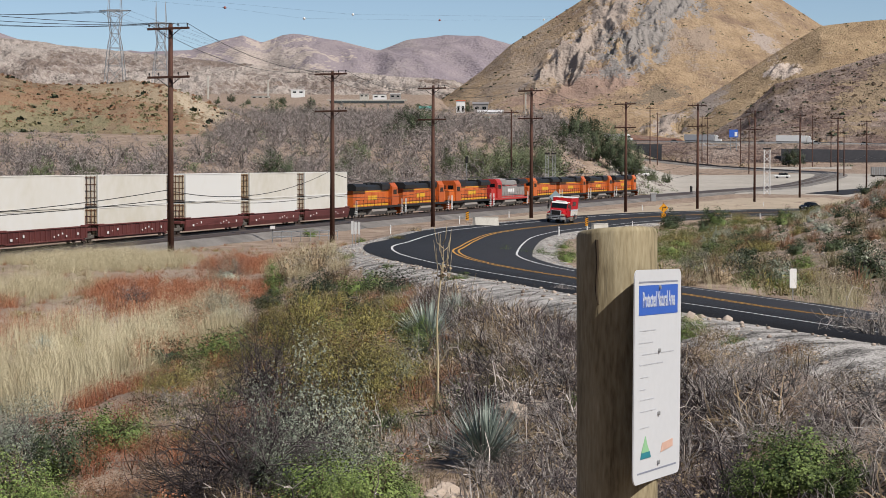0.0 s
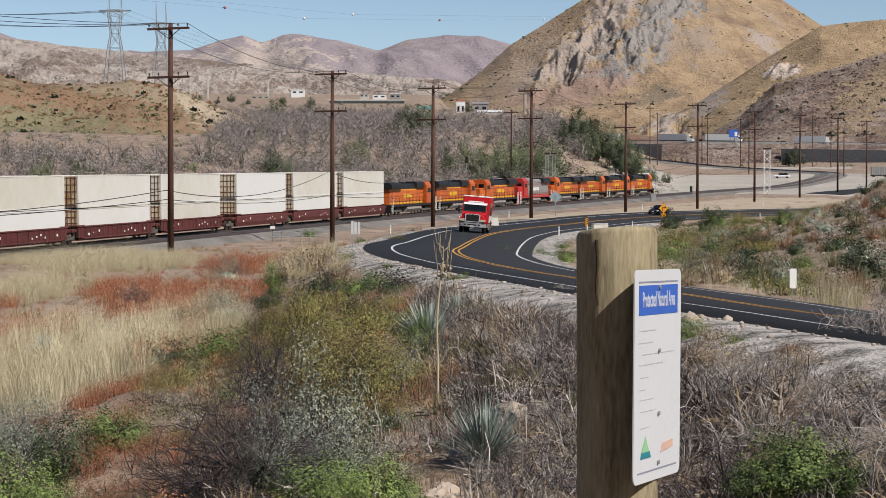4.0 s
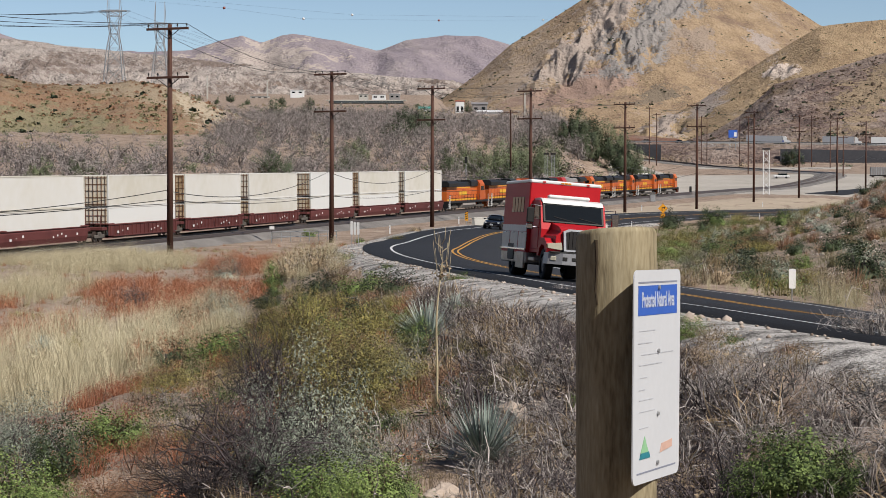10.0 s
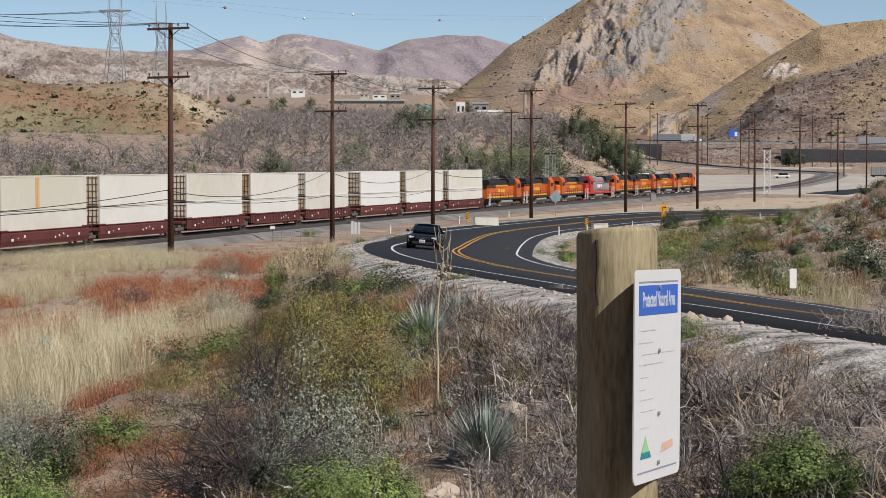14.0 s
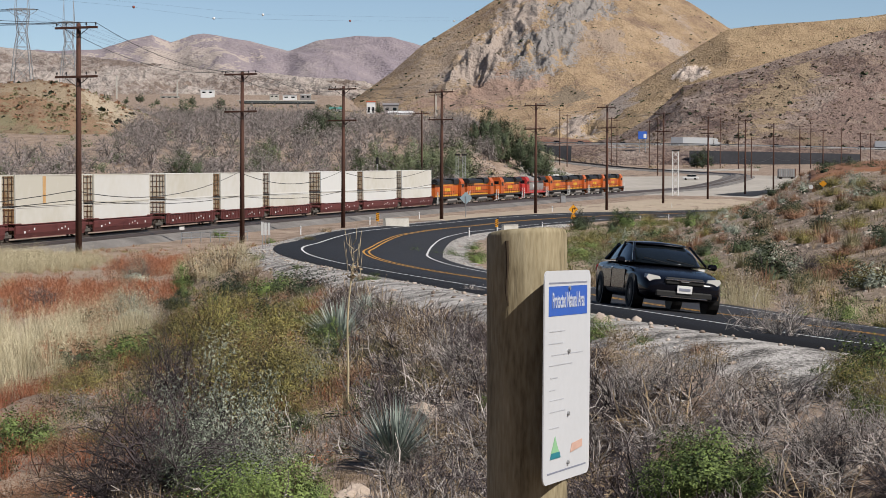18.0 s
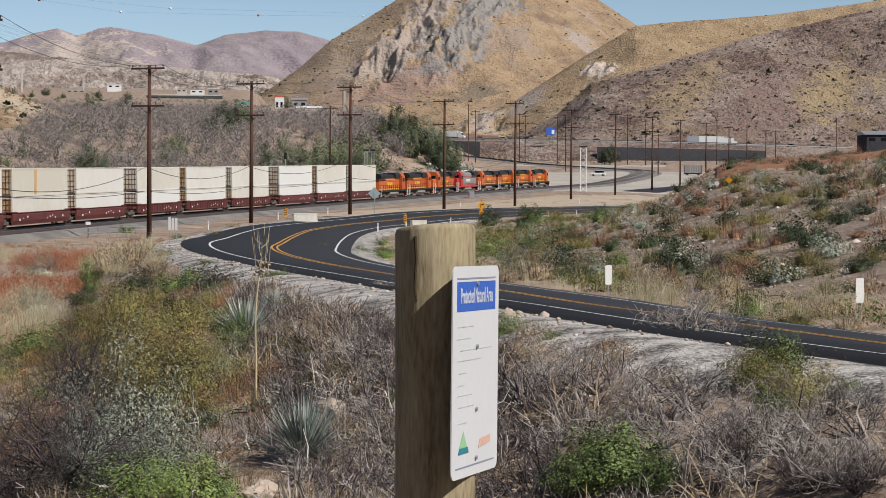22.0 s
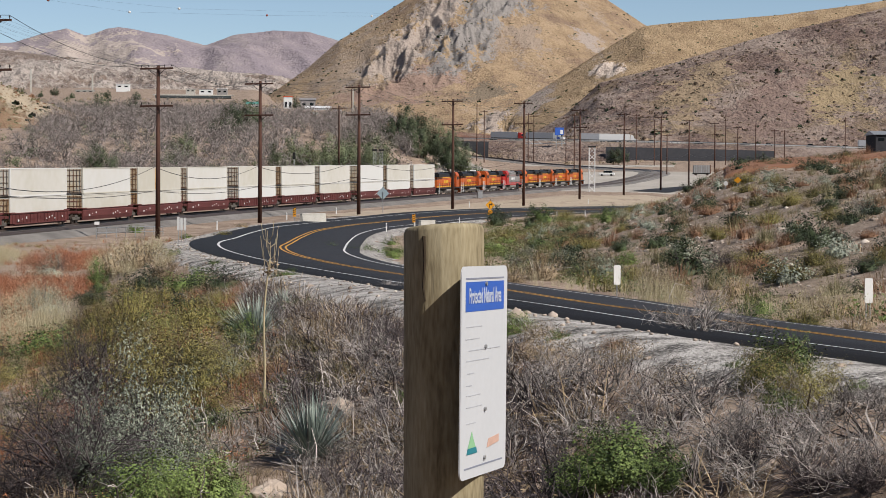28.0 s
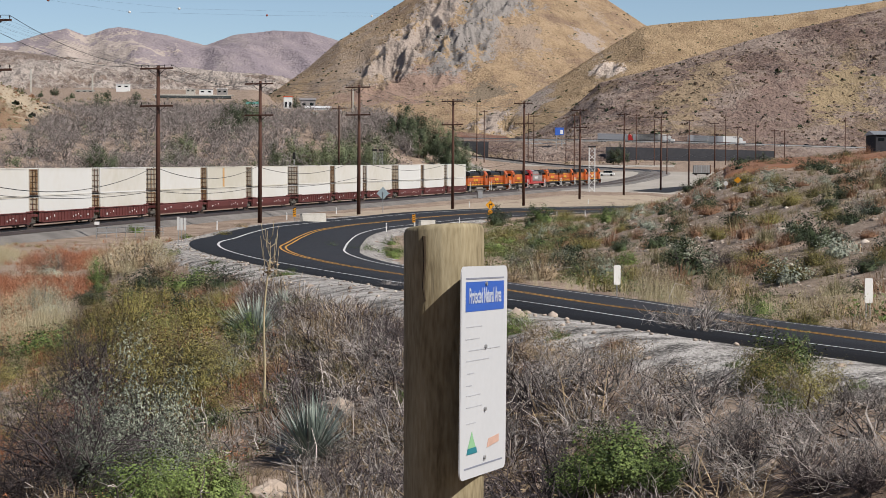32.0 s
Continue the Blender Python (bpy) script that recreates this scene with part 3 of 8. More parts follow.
BROWN = hillside("brown_brush_slopes", ((0.105, 0.074, 0.068), (0.19, 0.132, 0.114), (0.31, 0.225, 0.175)), ((0.08, 0.058, 0.058), (0.165, 0.118, 0.108), (0.36, 0.285, 0.245)), (0.075, 0.058, 0.05), 80, 4.2, 0.5, (0.27, 0.2, 0.135), bump=2.4,
                 patches=[((262, 72, 42, 9, 38), ((0.17, 0.12, 0.085), (0.27, 0.195, 0.13), (0.36, 0.27, 0.18)), 4), ((345, 70, 36, 12, 25), ((0.2, 0.145, 0.085), (0.3, 0.22, 0.13), (0.38, 0.29, 0.18)), 4), ((300, 62, 34, 14, 42), ((0.12, 0.082, 0.08), (0.18, 0.12, 0.11), (0.28, 0.2, 0.17)), 3),
                          ((420, 88, 50, 12, 30), ((0.18, 0.13, 0.09), (0.28, 0.21, 0.145), (0.38, 0.3, 0.21)), 4)])
RED_BANK = hillside("red_brown_soil", ((0.17, 0.085, 0.062), (0.23, 0.12, 0.085), (0.29, 0.165, 0.12)), ((0.14, 0.09, 0.075), (0.19, 0.125, 0.1), (0.26, 0.19, 0.155)), (0.09, 0.07, 0.05), 40, 5, 0.58, bump=1.2)
HILL_TAN = ((0.25, 0.185, 0.12), (0.33, 0.25, 0.165), (0.42, 0.335, 0.235))
LEFT_HILL = hillside("rust_and_green_slopes", ((0.17, 0.12, 0.08), (0.245, 0.175, 0.115), (0.33, 0.25, 0.165)), HILL_TAN, (0.09, 0.082, 0.05), 26, 1.9, 0.62, (0.32, 0.22, 0.14), bump=0.7,
                     patches=[((-112, 34.5, 60, 4.5, 2), ((0.19, 0.1, 0.06), (0.25, 0.135, 0.08), (0.32, 0.2, 0.125)), 1.4), ((-88, 28, 40, 4, -8), ((0.18, 0.105, 0.065), (0.24, 0.145, 0.09), (0.31, 0.2, 0.13)), 1.4),
                              ((-128, 27, 42, 5, 0), ((0.13, 0.12, 0.07), (0.2, 0.18, 0.105), (0.28, 0.245, 0.15)), 1.6), ((-88, 37.5, 22, 3.2, -6), ((0.2, 0.145, 0.095), (0.28, 0.21, 0.14), (0.36, 0.285, 0.2)), 1.5), ((-72, 33, 14, 4, -30), ((0.24, 0.185, 0.13), (0.34, 0.27, 0.19), (0.47, 0.39, 0.29)), 1.3)])


def view_outline(*pairs):
    """Bearing and slope in thousandths from columns and rows of the camera's view, 3400 units to the distance."""
    return [((a - 784) / 3.4, (360 - b) / 3.4) for a, b in pairs]


ridge("far_range", "hazy mauve mountain range on the horizon", HAZED_ROCK, view_outline((-300, 75), (0, 62), (40, 75), (130, 92), (260, 95), (340, 90), (395, 72), (430, 63), (465, 75), (500, 62), (520, 60), (600, 74), (670, 90), (720, 72), (790, 63), (850, 68), (900, 80), (960, 95), (1100, 110), (1400, 100), (1700, 90), (2000, 90)), view_outline((-300, 230), (2000, 230)), 3900, 4600, 360, 120, amp=46, size=620, power=0.9, seed=1, crags=0.1, spurs=0.7)
ridge("boulder_hills", "pale rocky foothills strewn with boulders", BOULDERS, view_outline((-300, 90), (0, 68), (60, 74), (140, 84), (220, 92), (300, 100), (400, 112), (500, 122), (600, 128), (680, 132), (760, 138), (830, 150), (950, 165), (1200, 180)), view_outline((-300, 225), (1200, 225)), 1900, 2500, 420, 120, amp=15, size=190, power=0.9, seed=4, crags=0.85, spurs=0.5)
mountain = ridge("mountain", "steep golden and grey rocky mountain", GOLD, view_outline((760, 190), (800, 165), (850, 128), (905, 80), (985, 30), (1040, -5), (1110, -45), (1180, -62), (1260, -50), (1330, -25), (1380, 0), (1450, 45), (1550, 90), (1700, 140)), view_outline((760, 250), (1000, 262), (1150, 270), (1700, 280)), 1720, 2120, 460, 170, amp=10, size=150, power=0.95, seed=2, crags=0.1, spurs=0.35, spots=CLIFFS + CLIFFS[:1] + OUTCROPS)
golden_ridge = ridge("golden_ridge", "golden grassy ridge with scattered shrubs", GOLD_RIDGE, view_outline((1100, 240), (1170, 212), (1230, 185), (1300, 140), (1370, 95), (1450, 48), (1500, 42), (1605, 33), (1700, 25), (1840, 5), (2000, -20), (2300, -40)), view_outline((1100, 272), (1300, 280), (2300, 280)), 1430, 1700, 360, 120, amp=7, size=120, power=0.95, seed=6, crags=0.12, spurs=0.4, spots=[(188, 70, 36, 12, 52), (290, 116, 13, 8, 20)])
brown_hill = ridge("brown_hill", "brown brush-covered hillside above the freeway", BROWN, view_outline((1180, 262), (1260, 235), (1310, 205), (1370, 150), (1440, 132), (1560, 95), (1700, 55), (1870, 15), (2000, -20), (2300, -60)), view_outline((1180, 290), (1400, 285), (2300, 285)), 1040, 1260, 380, 130, amp=5.5, size=90, power=0.95, seed=8, crags=0.16, spurs=0.6)
ridge("red_bank", "bare red-brown earth bank at the mountain's foot", RED_BANK, view_outline((840, 262), (900, 250), (960, 236), (1010, 238), (1060, 234), (1130, 240), (1200, 246), (1240, 262), (1290, 280)), view_outline((840, 290), (1290, 290)), 1180, 1270, 160, 40, amp=2.5, size=45, power=0.8, seed=12)
left_hill = ridge("left_hill", "low hill with rust-coloured and green scrub", LEFT_HILL, view_outline((-400, 110), (-150, 120), (0, 130), (60, 148), (130, 152), (200, 150), (230, 143), (290, 150), (340, 172), (390, 192), (450, 213), (520, 230), (600, 250)), view_outline((-400, 285), (600, 285)), 520, 600, 340, 110, amp=1.9, size=40, power=0.8, seed=9, crags=0.25, spurs=0.5, spots=[(-72, 33, 14, 4, -30)])


# ---- marker post beside the camera ----
def marker_post():
    u, d = (1091 - 784) / 3400, 4.22
    x = u * d
    post = thing("marker_post", "weathered round timber post with a notice screwed to its side", "post", at=pose(x, d, 0))
    g = ground_at(x, d)
    top = Z - 0.0585
    s = Shape()
    n, rings = 40, []
    heights = [g - 0.3, g, g + 0.3, top - 0.6, top - 0.3, top - 0.1, top - 0.012, top - 0.003, top]
    for i, h in enumerate(heights):
        r = 0.0885 - (0.003 if i == 7 else 0.009 if i == 8 else 0)
        lean = 0.004 * (h - top)
        for k in range(n):
            a = 2 * math.pi * k / n
            rr = r * (1 + 0.012 * math.sin(3 * a + 1) + 0.006 * math.sin(11 * a + h * 2))
            tilt = -0.008 * math.sin(a) + 0.004 * math.cos(a)
            s.v.append((rr * math.cos(a) - lean, rr * math.sin(a), h + (tilt if i > 5 else 0)))
    for i in range(len(heights) - 1):
        for k in range(n):
            s.f.append((i * n + k, i * n + (k + 1) % n, (i + 1) * n + (k + 1) % n, (i + 1) * n + k))
    s.f.append(tuple(range((len(heights) - 1) * n, len(heights) * n)))
    part("timber", s, POST_WOOD, post, smooth=True)
    # the check in the wood and a knot
    s = Shape()
    s.line([(-0.049, -0.0755, top - 0.02), (-0.047, -0.0765, top - 0.07), (-0.05, -0.074, top - 0.13), (-0.046, -0.077, top - 0.16)], 0.004, 6, 0.5)
    part("crack", s, plain("dark_split_wood", (0.05, 0.035, 0.02), 0.95), post, "dark crack down the timber")
    return post


SIGN_TITLE = plain("pale_title_print", (0.5, 0.55, 0.68), 0.5, vary=0.05)


def notice(post):
    """The notice: a narrow white sheet that faces away to the right."""
    u, d = (1164 - 784) / 3400, 4.22 - 0.035
    sign = thing("notice", "white metal notice with a blue band and fine print", "sign",
                 at=pose(u * d, d, Z + (360 - 663) / 3400 * d, 0, 0, 64.5) @ pose(0, 0, 0, 0, 1.2, 0))
    W, H = 0.305, 0.457
    def rounded(w, h, r, y0, y1):
        pts = []
        for cx, cz, a0 in ((w / 2 - r, h / 2 - r, 0), (-w / 2 + r, h / 2 - r, 90), (-w / 2 + r, -h / 2 + r, 180), (w / 2 - r, -h / 2 + r, 270)):
            for k in range(5):
                a = radians(a0 + k * 22.5)
                pts.append((cx + r * math.cos(a), cz + r * math.sin(a)))
        return Shape().prism(pts, y0, y1, 1)
    part("sheet", rounded(W, H, 0.018, -0.0015, 0.0015), SIGN_WHITE, sign)
    y = -0.0019
    def bar(name, x, z, w, h, mat, label=""):
        part(name, Shape().box((x, y, z), (w, 0.0006, h)), mat, sign, label)
    bar("rule", 0, 0.202, 0.255, 0.0035, PRINT_GREY)
    bar("rule", 0, -0.206, 0.255, 0.0035, PRINT_GREY)
    bar("blue_band", 0, 0.163, 0.255, 0.064, SIGN_BLUE, "blue printed band")
    curve = bpy.data.curves.new("title", "FONT")
    curve.body, curve.size, curve.extrude, curve.offset, curve.align_x, curve.align_y = "Protected Natural Area", 0.0222, 0.0003, 0.0004, "CENTER", "CENTER"
    title = tagged(new("title", curve), "white title print")
    title.data.materials.append(SIGN_TITLE)
    title.parent = sign
    title.matrix_basis = pose(0, y - 0.0008, 0.163, 90) @ Matrix.Diagonal((1.0, 2.1, 1.0, 1.0))
    for z, w, x in ((0.098, 0.1, -0.07), (0.072, 0.09, -0.08), (0.047, 0.21, 0), (0.025, 0.15, -0.045), (-0.002, 0.045, -0.09), (-0.028, 0.035, -0.1), (-0.05, 0.09, -0.07), (-0.075, 0.1, -0.065), (-0.11, 0.06, -0.085)):
        bar("print_line", x, z, w, 0.0019, PRINT_FAINT)
    part("emblem_top", Shape().prism([(-0.105, -0.163), (-0.055, -0.163), (-0.07, -0.145), (-0.08, -0.128), (-0.092, -0.145)], y - 0.001, y, 1), PRINT_GREEN, sign, "green emblem")
    part("emblem_base", Shape().prism([(-0.112, -0.176), (-0.045, -0.176), (-0.052, -0.163), (-0.105, -0.163)], y - 0.001, y, 1), PRINT_TEAL, sign, "teal emblem base")
    part("emblem_bar", Shape().prism([(0.02, -0.172), (0.1, -0.165), (0.1, -0.148), (0.03, -0.153)], y - 0.001, y, 1), PRINT_ORANGE, sign, "orange emblem")
    for z in (0.19, 0.052, -0.085, -0.192):
        part("screw", Shape().tube((0.002, -0.006, z), (0.002, 0.004, z), 0.0045, n=10), GALVANISED, sign)
    return sign


notice(marker_post())


# ---- pole line ----
def pole_spot(px_, dist):
    return ((px_ - 784) / 3400 * dist, dist)


POLES = [(302, 145, 44, -22), (588, 190, 126, -24), (766, 225, 152, -24), (940, 255, 157, -26), (1107, 300, 181, -28), (1234, 340, 184, -30), (1335, 400, 196, -34), (1415, 450, 203, -38), (1482, 490, 208, -40), (1533, 560, 214, -42), (1580, 620, 219, -44), (1622, 680, 226, -44)]


def utility_pole(i, bearing, dist, top_row, turn):
    x, y = pole_spot(bearing, dist)
    g = ground_at(x, y)
    top = Z + (360 - top_row) / 3400 * dist
    h = top - g
    pole = thing("utility_pole", "tall creosoted wooden utility pole with two crossarms", "pole", "poles along the railway", at=pose(x, y, g, 0, 0, turn))
    part("shaft", Shape().tube((0, 0, -0.5), (0.05, 0, h), 0.26, 0.17, 12), CREOSOTE, pole, smooth=True)
    for z, w in ((h - 0.35, 3.6), (h - 4.0, 3.6)):
        arm = part("crossarm", Shape().box((0.0, -0.26, z), (w, 0.13, 0.17), 0.015), CREOSOTE, pole)
        for sx in (-1, 1):
            part("brace", Shape().tube((sx * 1.0, -0.24, z - 0.05), (0, -0.2, z - 0.75), 0.03, n=6), DARK_STEEL, pole)
        for ix in (-1.65, -0.85, 0.85, 1.65):
            ins = Shape().tube((ix, -0.26, z + 0.08), (ix, -0.26, z + 0.2), 0.025, n=6)
            ins.tube((ix, -0.26, z + 0.2), (ix, -0.26, z + 0.36), 0.075, 0.045, 8)
            part("insulator", ins, DARK_STEEL, pole)
    return pole, g, h


pole_info = [utility_pole(i, *p) for i, p in enumerate(POLES)]


def wire_end(k, side, z):
    """Where a wire meets the arm of pole k."""
    m = pole_info[k][0].matrix_world
    return m @ Vector((side, -0.26, pole_info[k][2] + z))


def wire(p, q, sag, name="overhead_wire", r=0.02):
    pts = [p.lerp(q, t / 14) - Vector((0, 0, sag * 4 * (t / 14) * (1 - t / 14))) for t in range(15)]
    tagged(new(name, Shape().line(pts, r, 4).mesh(name, WIRE)), "dark overhead wire strung between poles", "wire", "overhead wires")


for k in range(len(POLES) - 1):
    for side in (-1.65, 1.65):
        wire(wire_end(k, side, -0.0), wire_end(k + 1, side, -0.0), 1.3)
    drop = (-12.5, -9.95) if k == 0 else (-9.95, -9.95)
    wire(wire_end(k, -0.2, drop[0]), wire_end(k + 1, -0.2, drop[1]), 1.3, r=0.03)
    drop = (-13.2, -12.3) if k == 0 else (-12.3, -12.3)
    wire(wire_end(k, -0.2, drop[0]), wire_end(k + 1, -0.2, drop[1]), 0.5, r=0.026)
for side in (-1.65, 1.65):
    p = wire_end(0, side, 0)
    wire(p, p + Vector((-26, -48, -0.3)), 1.2)
for z, sag in ((-12.5, 1.2), (-13.2, 0.7)):
    p = wire_end(0, -0.2, z)
    wire(p, p + Vector((-26, -48, -1.4)), sag, r=0.03)

# ---- the train ----
ARC = np.concatenate([[0], np.cumsum(np.linalg.norm(np.diff(TRACK, axis=0), axis=1))])
ARC0 = ARC[np.argmin(np.hypot(TRACK[:, 0] + 36.4, TRACK[:, 1] - 158))]


def on_track(s):
    """Pose of a vehicle whose middle is s metres along the railway."""
    def point(a):
        return Vector([float(np.interp(a + ARC0, ARC, TRACK[:, i])) for i in range(3)])
    a, b = point(s - 6), point(s + 6)
    w = (b - a).normalized()
    x = w.cross(Vector((0, 0, 1))).normalized()
    z = x.cross(w)
    return Matrix.Translation((a + b) / 2) @ Matrix((x, w, z)).transposed().to_4x4()


def train_at(t):
    """Where the front end of the first stacked box is at t seconds."""
    return 91.8 + 3.5 * t + 0.0543 * t * t


TIMES = [i * 1.0 for i in range(33)]


def truck_frame(parent, y, length=3.0, wheels=3, name="bogie"):
    """A bogie: side frames and wheels, each a part."""
    s = Shape()
    for sx in (-1, 1):
        s.box((sx * 0.98, y, 0.52), (0.16, length, 0.34), 0.06)
        s.box((sx * 1.0, y, 0.78), (0.14, length * 0.35, 0.3), 0.05)
    s.box((0, y, 0.6), (1.9, 0.5, 0.3), 0.04)
    bogie = part(name, s, DUSTY_STEEL, parent)
    for k in range(wheels):
        yy = y + (k - (wheels - 1) / 2) * (length / wheels) * 1.05
        w = Shape()
        for sx in (-1, 1):
            w.tube((sx * 0.82, yy, 0.5), (sx * 0.68, yy, 0.5), 0.5, n=16)
        w.tube((-0.7, yy, 0.5), (0.7, yy, 0.5), 0.09, n=8)
        part("wheelset", w, RAIL_STEEL, bogie, smooth=False)
    return bogie


def locomotive(style):
    """A six-axle road engine, modelled 22.3 m long and later shortened, cab towards +y."""
    label = {"orange": "orange and black diesel freight locomotive with yellow stripes", "red": "red and silver diesel freight locomotive, faded paint"}[style]
    eng = thing("locomotive", label, "locomotive", "engines of the freight train")
    body = ORANGE if style == "orange" else SILVER
    nose = ORANGE if style == "orange" else RED_PAINT
    roof = ENGINE_BLACK if style == "orange" else SILVER
    part("underframe", Shape().box((0, 0, 1.28), (3.0, 21.4, 0.32), 0.05), ENGINE_BLACK if style == "orange" else RED_PAINT, eng)
    part("fuel_tank", Shape().prism([(-1.35, 1.1), (1.35, 1.1), (1.45, 0.75), (1.1, 0.3), (-1.1, 0.3), (-1.45, 0.75)], -3.2, 3.4, 1), TANK_GREY, eng)
    for y in (-6.9, 6.9):
        truck_frame(eng, y, 4.4)
    # long hood, its black top and the wings of the radiator
    part("long_hood", Shape().prism([(-0.95, 1.44), (0.95, 1.44), (0.95, 3.55), (0.9, 3.7), (-0.9, 3.7), (-0.95, 3.55)], -10.0, 5.6, 1), body, eng)
    part("hood_roof", Shape().prism([(-0.97, 3.56), (0.97, 3.56), (0.9, 4.05), (0.55, 4.28), (-0.55, 4.28), (-0.9, 4.05)], -10.0, 5.5, 1), roof, eng, "sooty roof")
    part("radiator", Shape().prism([(-1.45, 3.62), (1.45, 3.62), (1.5, 4.1), (1.1, 4.48), (-1.1, 4.48), (-1.5, 4.1)], -10.3, -5.2, 1), roof if style == "orange" else ENGINE_BLACK, eng, "overhanging radiator box")
    part("dynamic_brake_housing", Shape().prism([(-1.2, 3.6), (1.2, 3.6), (1.2, 4.3), (0.9, 4.55), (-0.9, 4.55), (-1.2, 4.3)], 2.0, 5.5, 1), roof, eng)
    part("exhaust", Shape().box((0, -1.2, 4.4), (0.6, 1.4, 0.3), 0.05), ENGINE_BLACK, eng)
    part("stripe", Shape().box((0, -2.2, 1.62), (1.94, 15.4, 0.2)), YELLOW_PAINT if style == "orange" else RED_PAINT, eng, "painted stripe along the hood")
    part("stripe", Shape().box((0, -2.2, 3.42), (1.93, 15.4, 0.1)), YELLOW_PAINT if style == "orange" else RED_PAINT, eng, "thin painted stripe")
    for k in range(9):
        y = -9.2 + k * 1.55
        part("hood_door", Shape().box((0, y, 2.55), (1.95, 1.35, 1.35), 0.02), body, eng)
    for k, (y, w) in enumerate(((-3.1, 1.1), (-1.7, 0.9), (-0.5, 1.3))):
        part("logo_block", Shape().box((0, y, 2.55), (1.985, w, 0.62), 0.01), YELLOW_PAINT if style == "orange" else TRUCK_WHITE, eng, "plain block in place of lettering")
    # cab and nose
    part("cab", Shape().prism([(-1.5, 1.44), (1.5, 1.44), (1.5, 3.9), (1.1, 4.5), (-1.1, 4.5), (-1.5, 3.9)], 5.6, 8.1, 1), nose, eng)
    part("nose", Shape().prism([(-1.25, 1.44), (1.25, 1.44), (1.2, 2.95), (0.9, 3.15), (-0.9, 3.15), (-1.2, 2.95)], 8.1, 10.1, 1, 0.86), nose, eng)
    for sx in (-1, 1):
        part("side_window", Shape().box((sx * 1.51, 6.9, 3.25), (0.03, 1.5, 0.62), 0.01), GLASS_DARK, eng)
        part("windscreen", Shape().box((sx * 0.62, 8.12, 3.5), (0.85, 0.04, 0.55), 0.01), GLASS_DARK, eng)
    part("pilot", Shape().prism([(-1.45, 1.2), (1.45, 1.2), (1.3, 0.25), (-1.3, 0.25)], 10.35, 10.6, 1), nose, eng)
    part("pilot", Shape().prism([(-1.45, 1.2), (1.45, 1.2), (1.3, 0.4), (-1.3, 0.4)], -10.75, -10.5, 1), ENGINE_BLACK, eng)
    part("coupler", Shape().box((0, 10.95, 0.9), (0.3, 0.8, 0.3), 0.05), DARK_STEEL, eng)
    part("coupler", Shape().box((0, -10.95, 0.9), (0.3, 0.8, 0.3), 0.05), DARK_STEEL, eng)
    for sx in (-1, 1):
        rail = Shape().tube((sx * 1.45, -10.2, 2.35), (sx * 1.45, 5.4, 2.35), 0.03, n=5)
        for k in range(11):
            rail.tube((sx * 1.45, -10.1 + k * 1.55, 1.4), (sx * 1.45, -10.1 + k * 1.55, 2.35), 0.025, n=5)
        part("handrail", rail, ENGINE_BLACK if style == "orange" else SILVER, eng)
        for y, d in ((10.2, 1), (-10.3, -1)):
            st = Shape()
            for k in range(4):
                st.box((sx * 1.38, y + d * 0.1, 0.35 + k * 0.3), (0.28, 0.5, 0.05))
            st.tube((sx * 1.5, y - 0.15, 0.3), (sx * 1.5, y - 0.15, 2.3), 0.035, n=5)
            st.tube((sx * 1.5, y + 0.35, 0.3), (sx * 1.5, y + 0.35, 2.3), 0.035, n=5)
            part("step_ladder", st, TRUCK_WHITE, eng, "white corner steps and grab irons")
    return eng


def container(parent, z, h, rusty_end, streak=0):
    """A long steel box with corner posts, rails, doors and their lock rods."""
    L, W = 16.15, 2.59
    box = part("container", Shape().box((0, 0, z + h / 2), (W - 0.05, L - 0.1, h - 0.08), 0.015), CONTAINER_WHITE, parent)
    s = Shape()
    for sx in (-1, 1):
        s.box((sx * (W / 2 - 0.05), 0, z + 0.08), (0.12, L, 0.16), 0.01)
        s.box((sx * (W / 2 - 0.05), 0, z + h - 0.05), (0.11, L, 0.1), 0.01)
        for sy in (-1, 1):
            s.box((sx * (W / 2 - 0.07), sy * (L / 2 - 0.07), z + h / 2), (0.16, 0.16, h - 0.02), 0.01)
    part("frame", s, CONTAINER_WHITE, box)
    for sy in (-1, 1):
        d = Shape()
        for x in (-0.98, -0.62, -0.22, 0.22, 0.62, 0.98):
            d.tube((x, sy * (L / 2 + 0.03), z + 0.1), (x, sy * (L / 2 + 0.03), z + h - 0.1), 0.028, n=6)
        for k in range(5):
            d.box((0, sy * (L / 2 + 0.01), z + 0.25 + k * (h - 0.5) / 4), (2.2, 0.05, 0.05))
        part("end_frame", d, RUST if rusty_end else DARK_STEEL, box, "rusty lock rods and cross bars")
        part("end_panel", Shape().box((0, sy * (L / 2 - 0.03), z + h / 2), (2.2, 0.05, h - 0.25)), RUST_PANEL, box, "tan rust-stained end wall")
    if streak:
        part("stain", Shape().box((W / 2 - 0.01, streak, z + h * 0.5), (0.02, 0.7, h * 0.9)), STREAK, box, "ochre rust streak")
    return box


RUST_PANEL = material("stained_end_wall", [(0.22, (0.4, 0.24, 0.11)), (0.4, (0.7, 0.6, 0.43)), (0.7, (0.8, 0.76, 0.66))], 0.8, 0.7, local=True, each=0.5)
STREAK = material("ochre_streak", [(0.3, (0.5, 0.22, 0.02)), (0.7, (0.68, 0.5, 0.3))], 1.4, 0.7, local=True, stretch=(1, 3, 0.3))


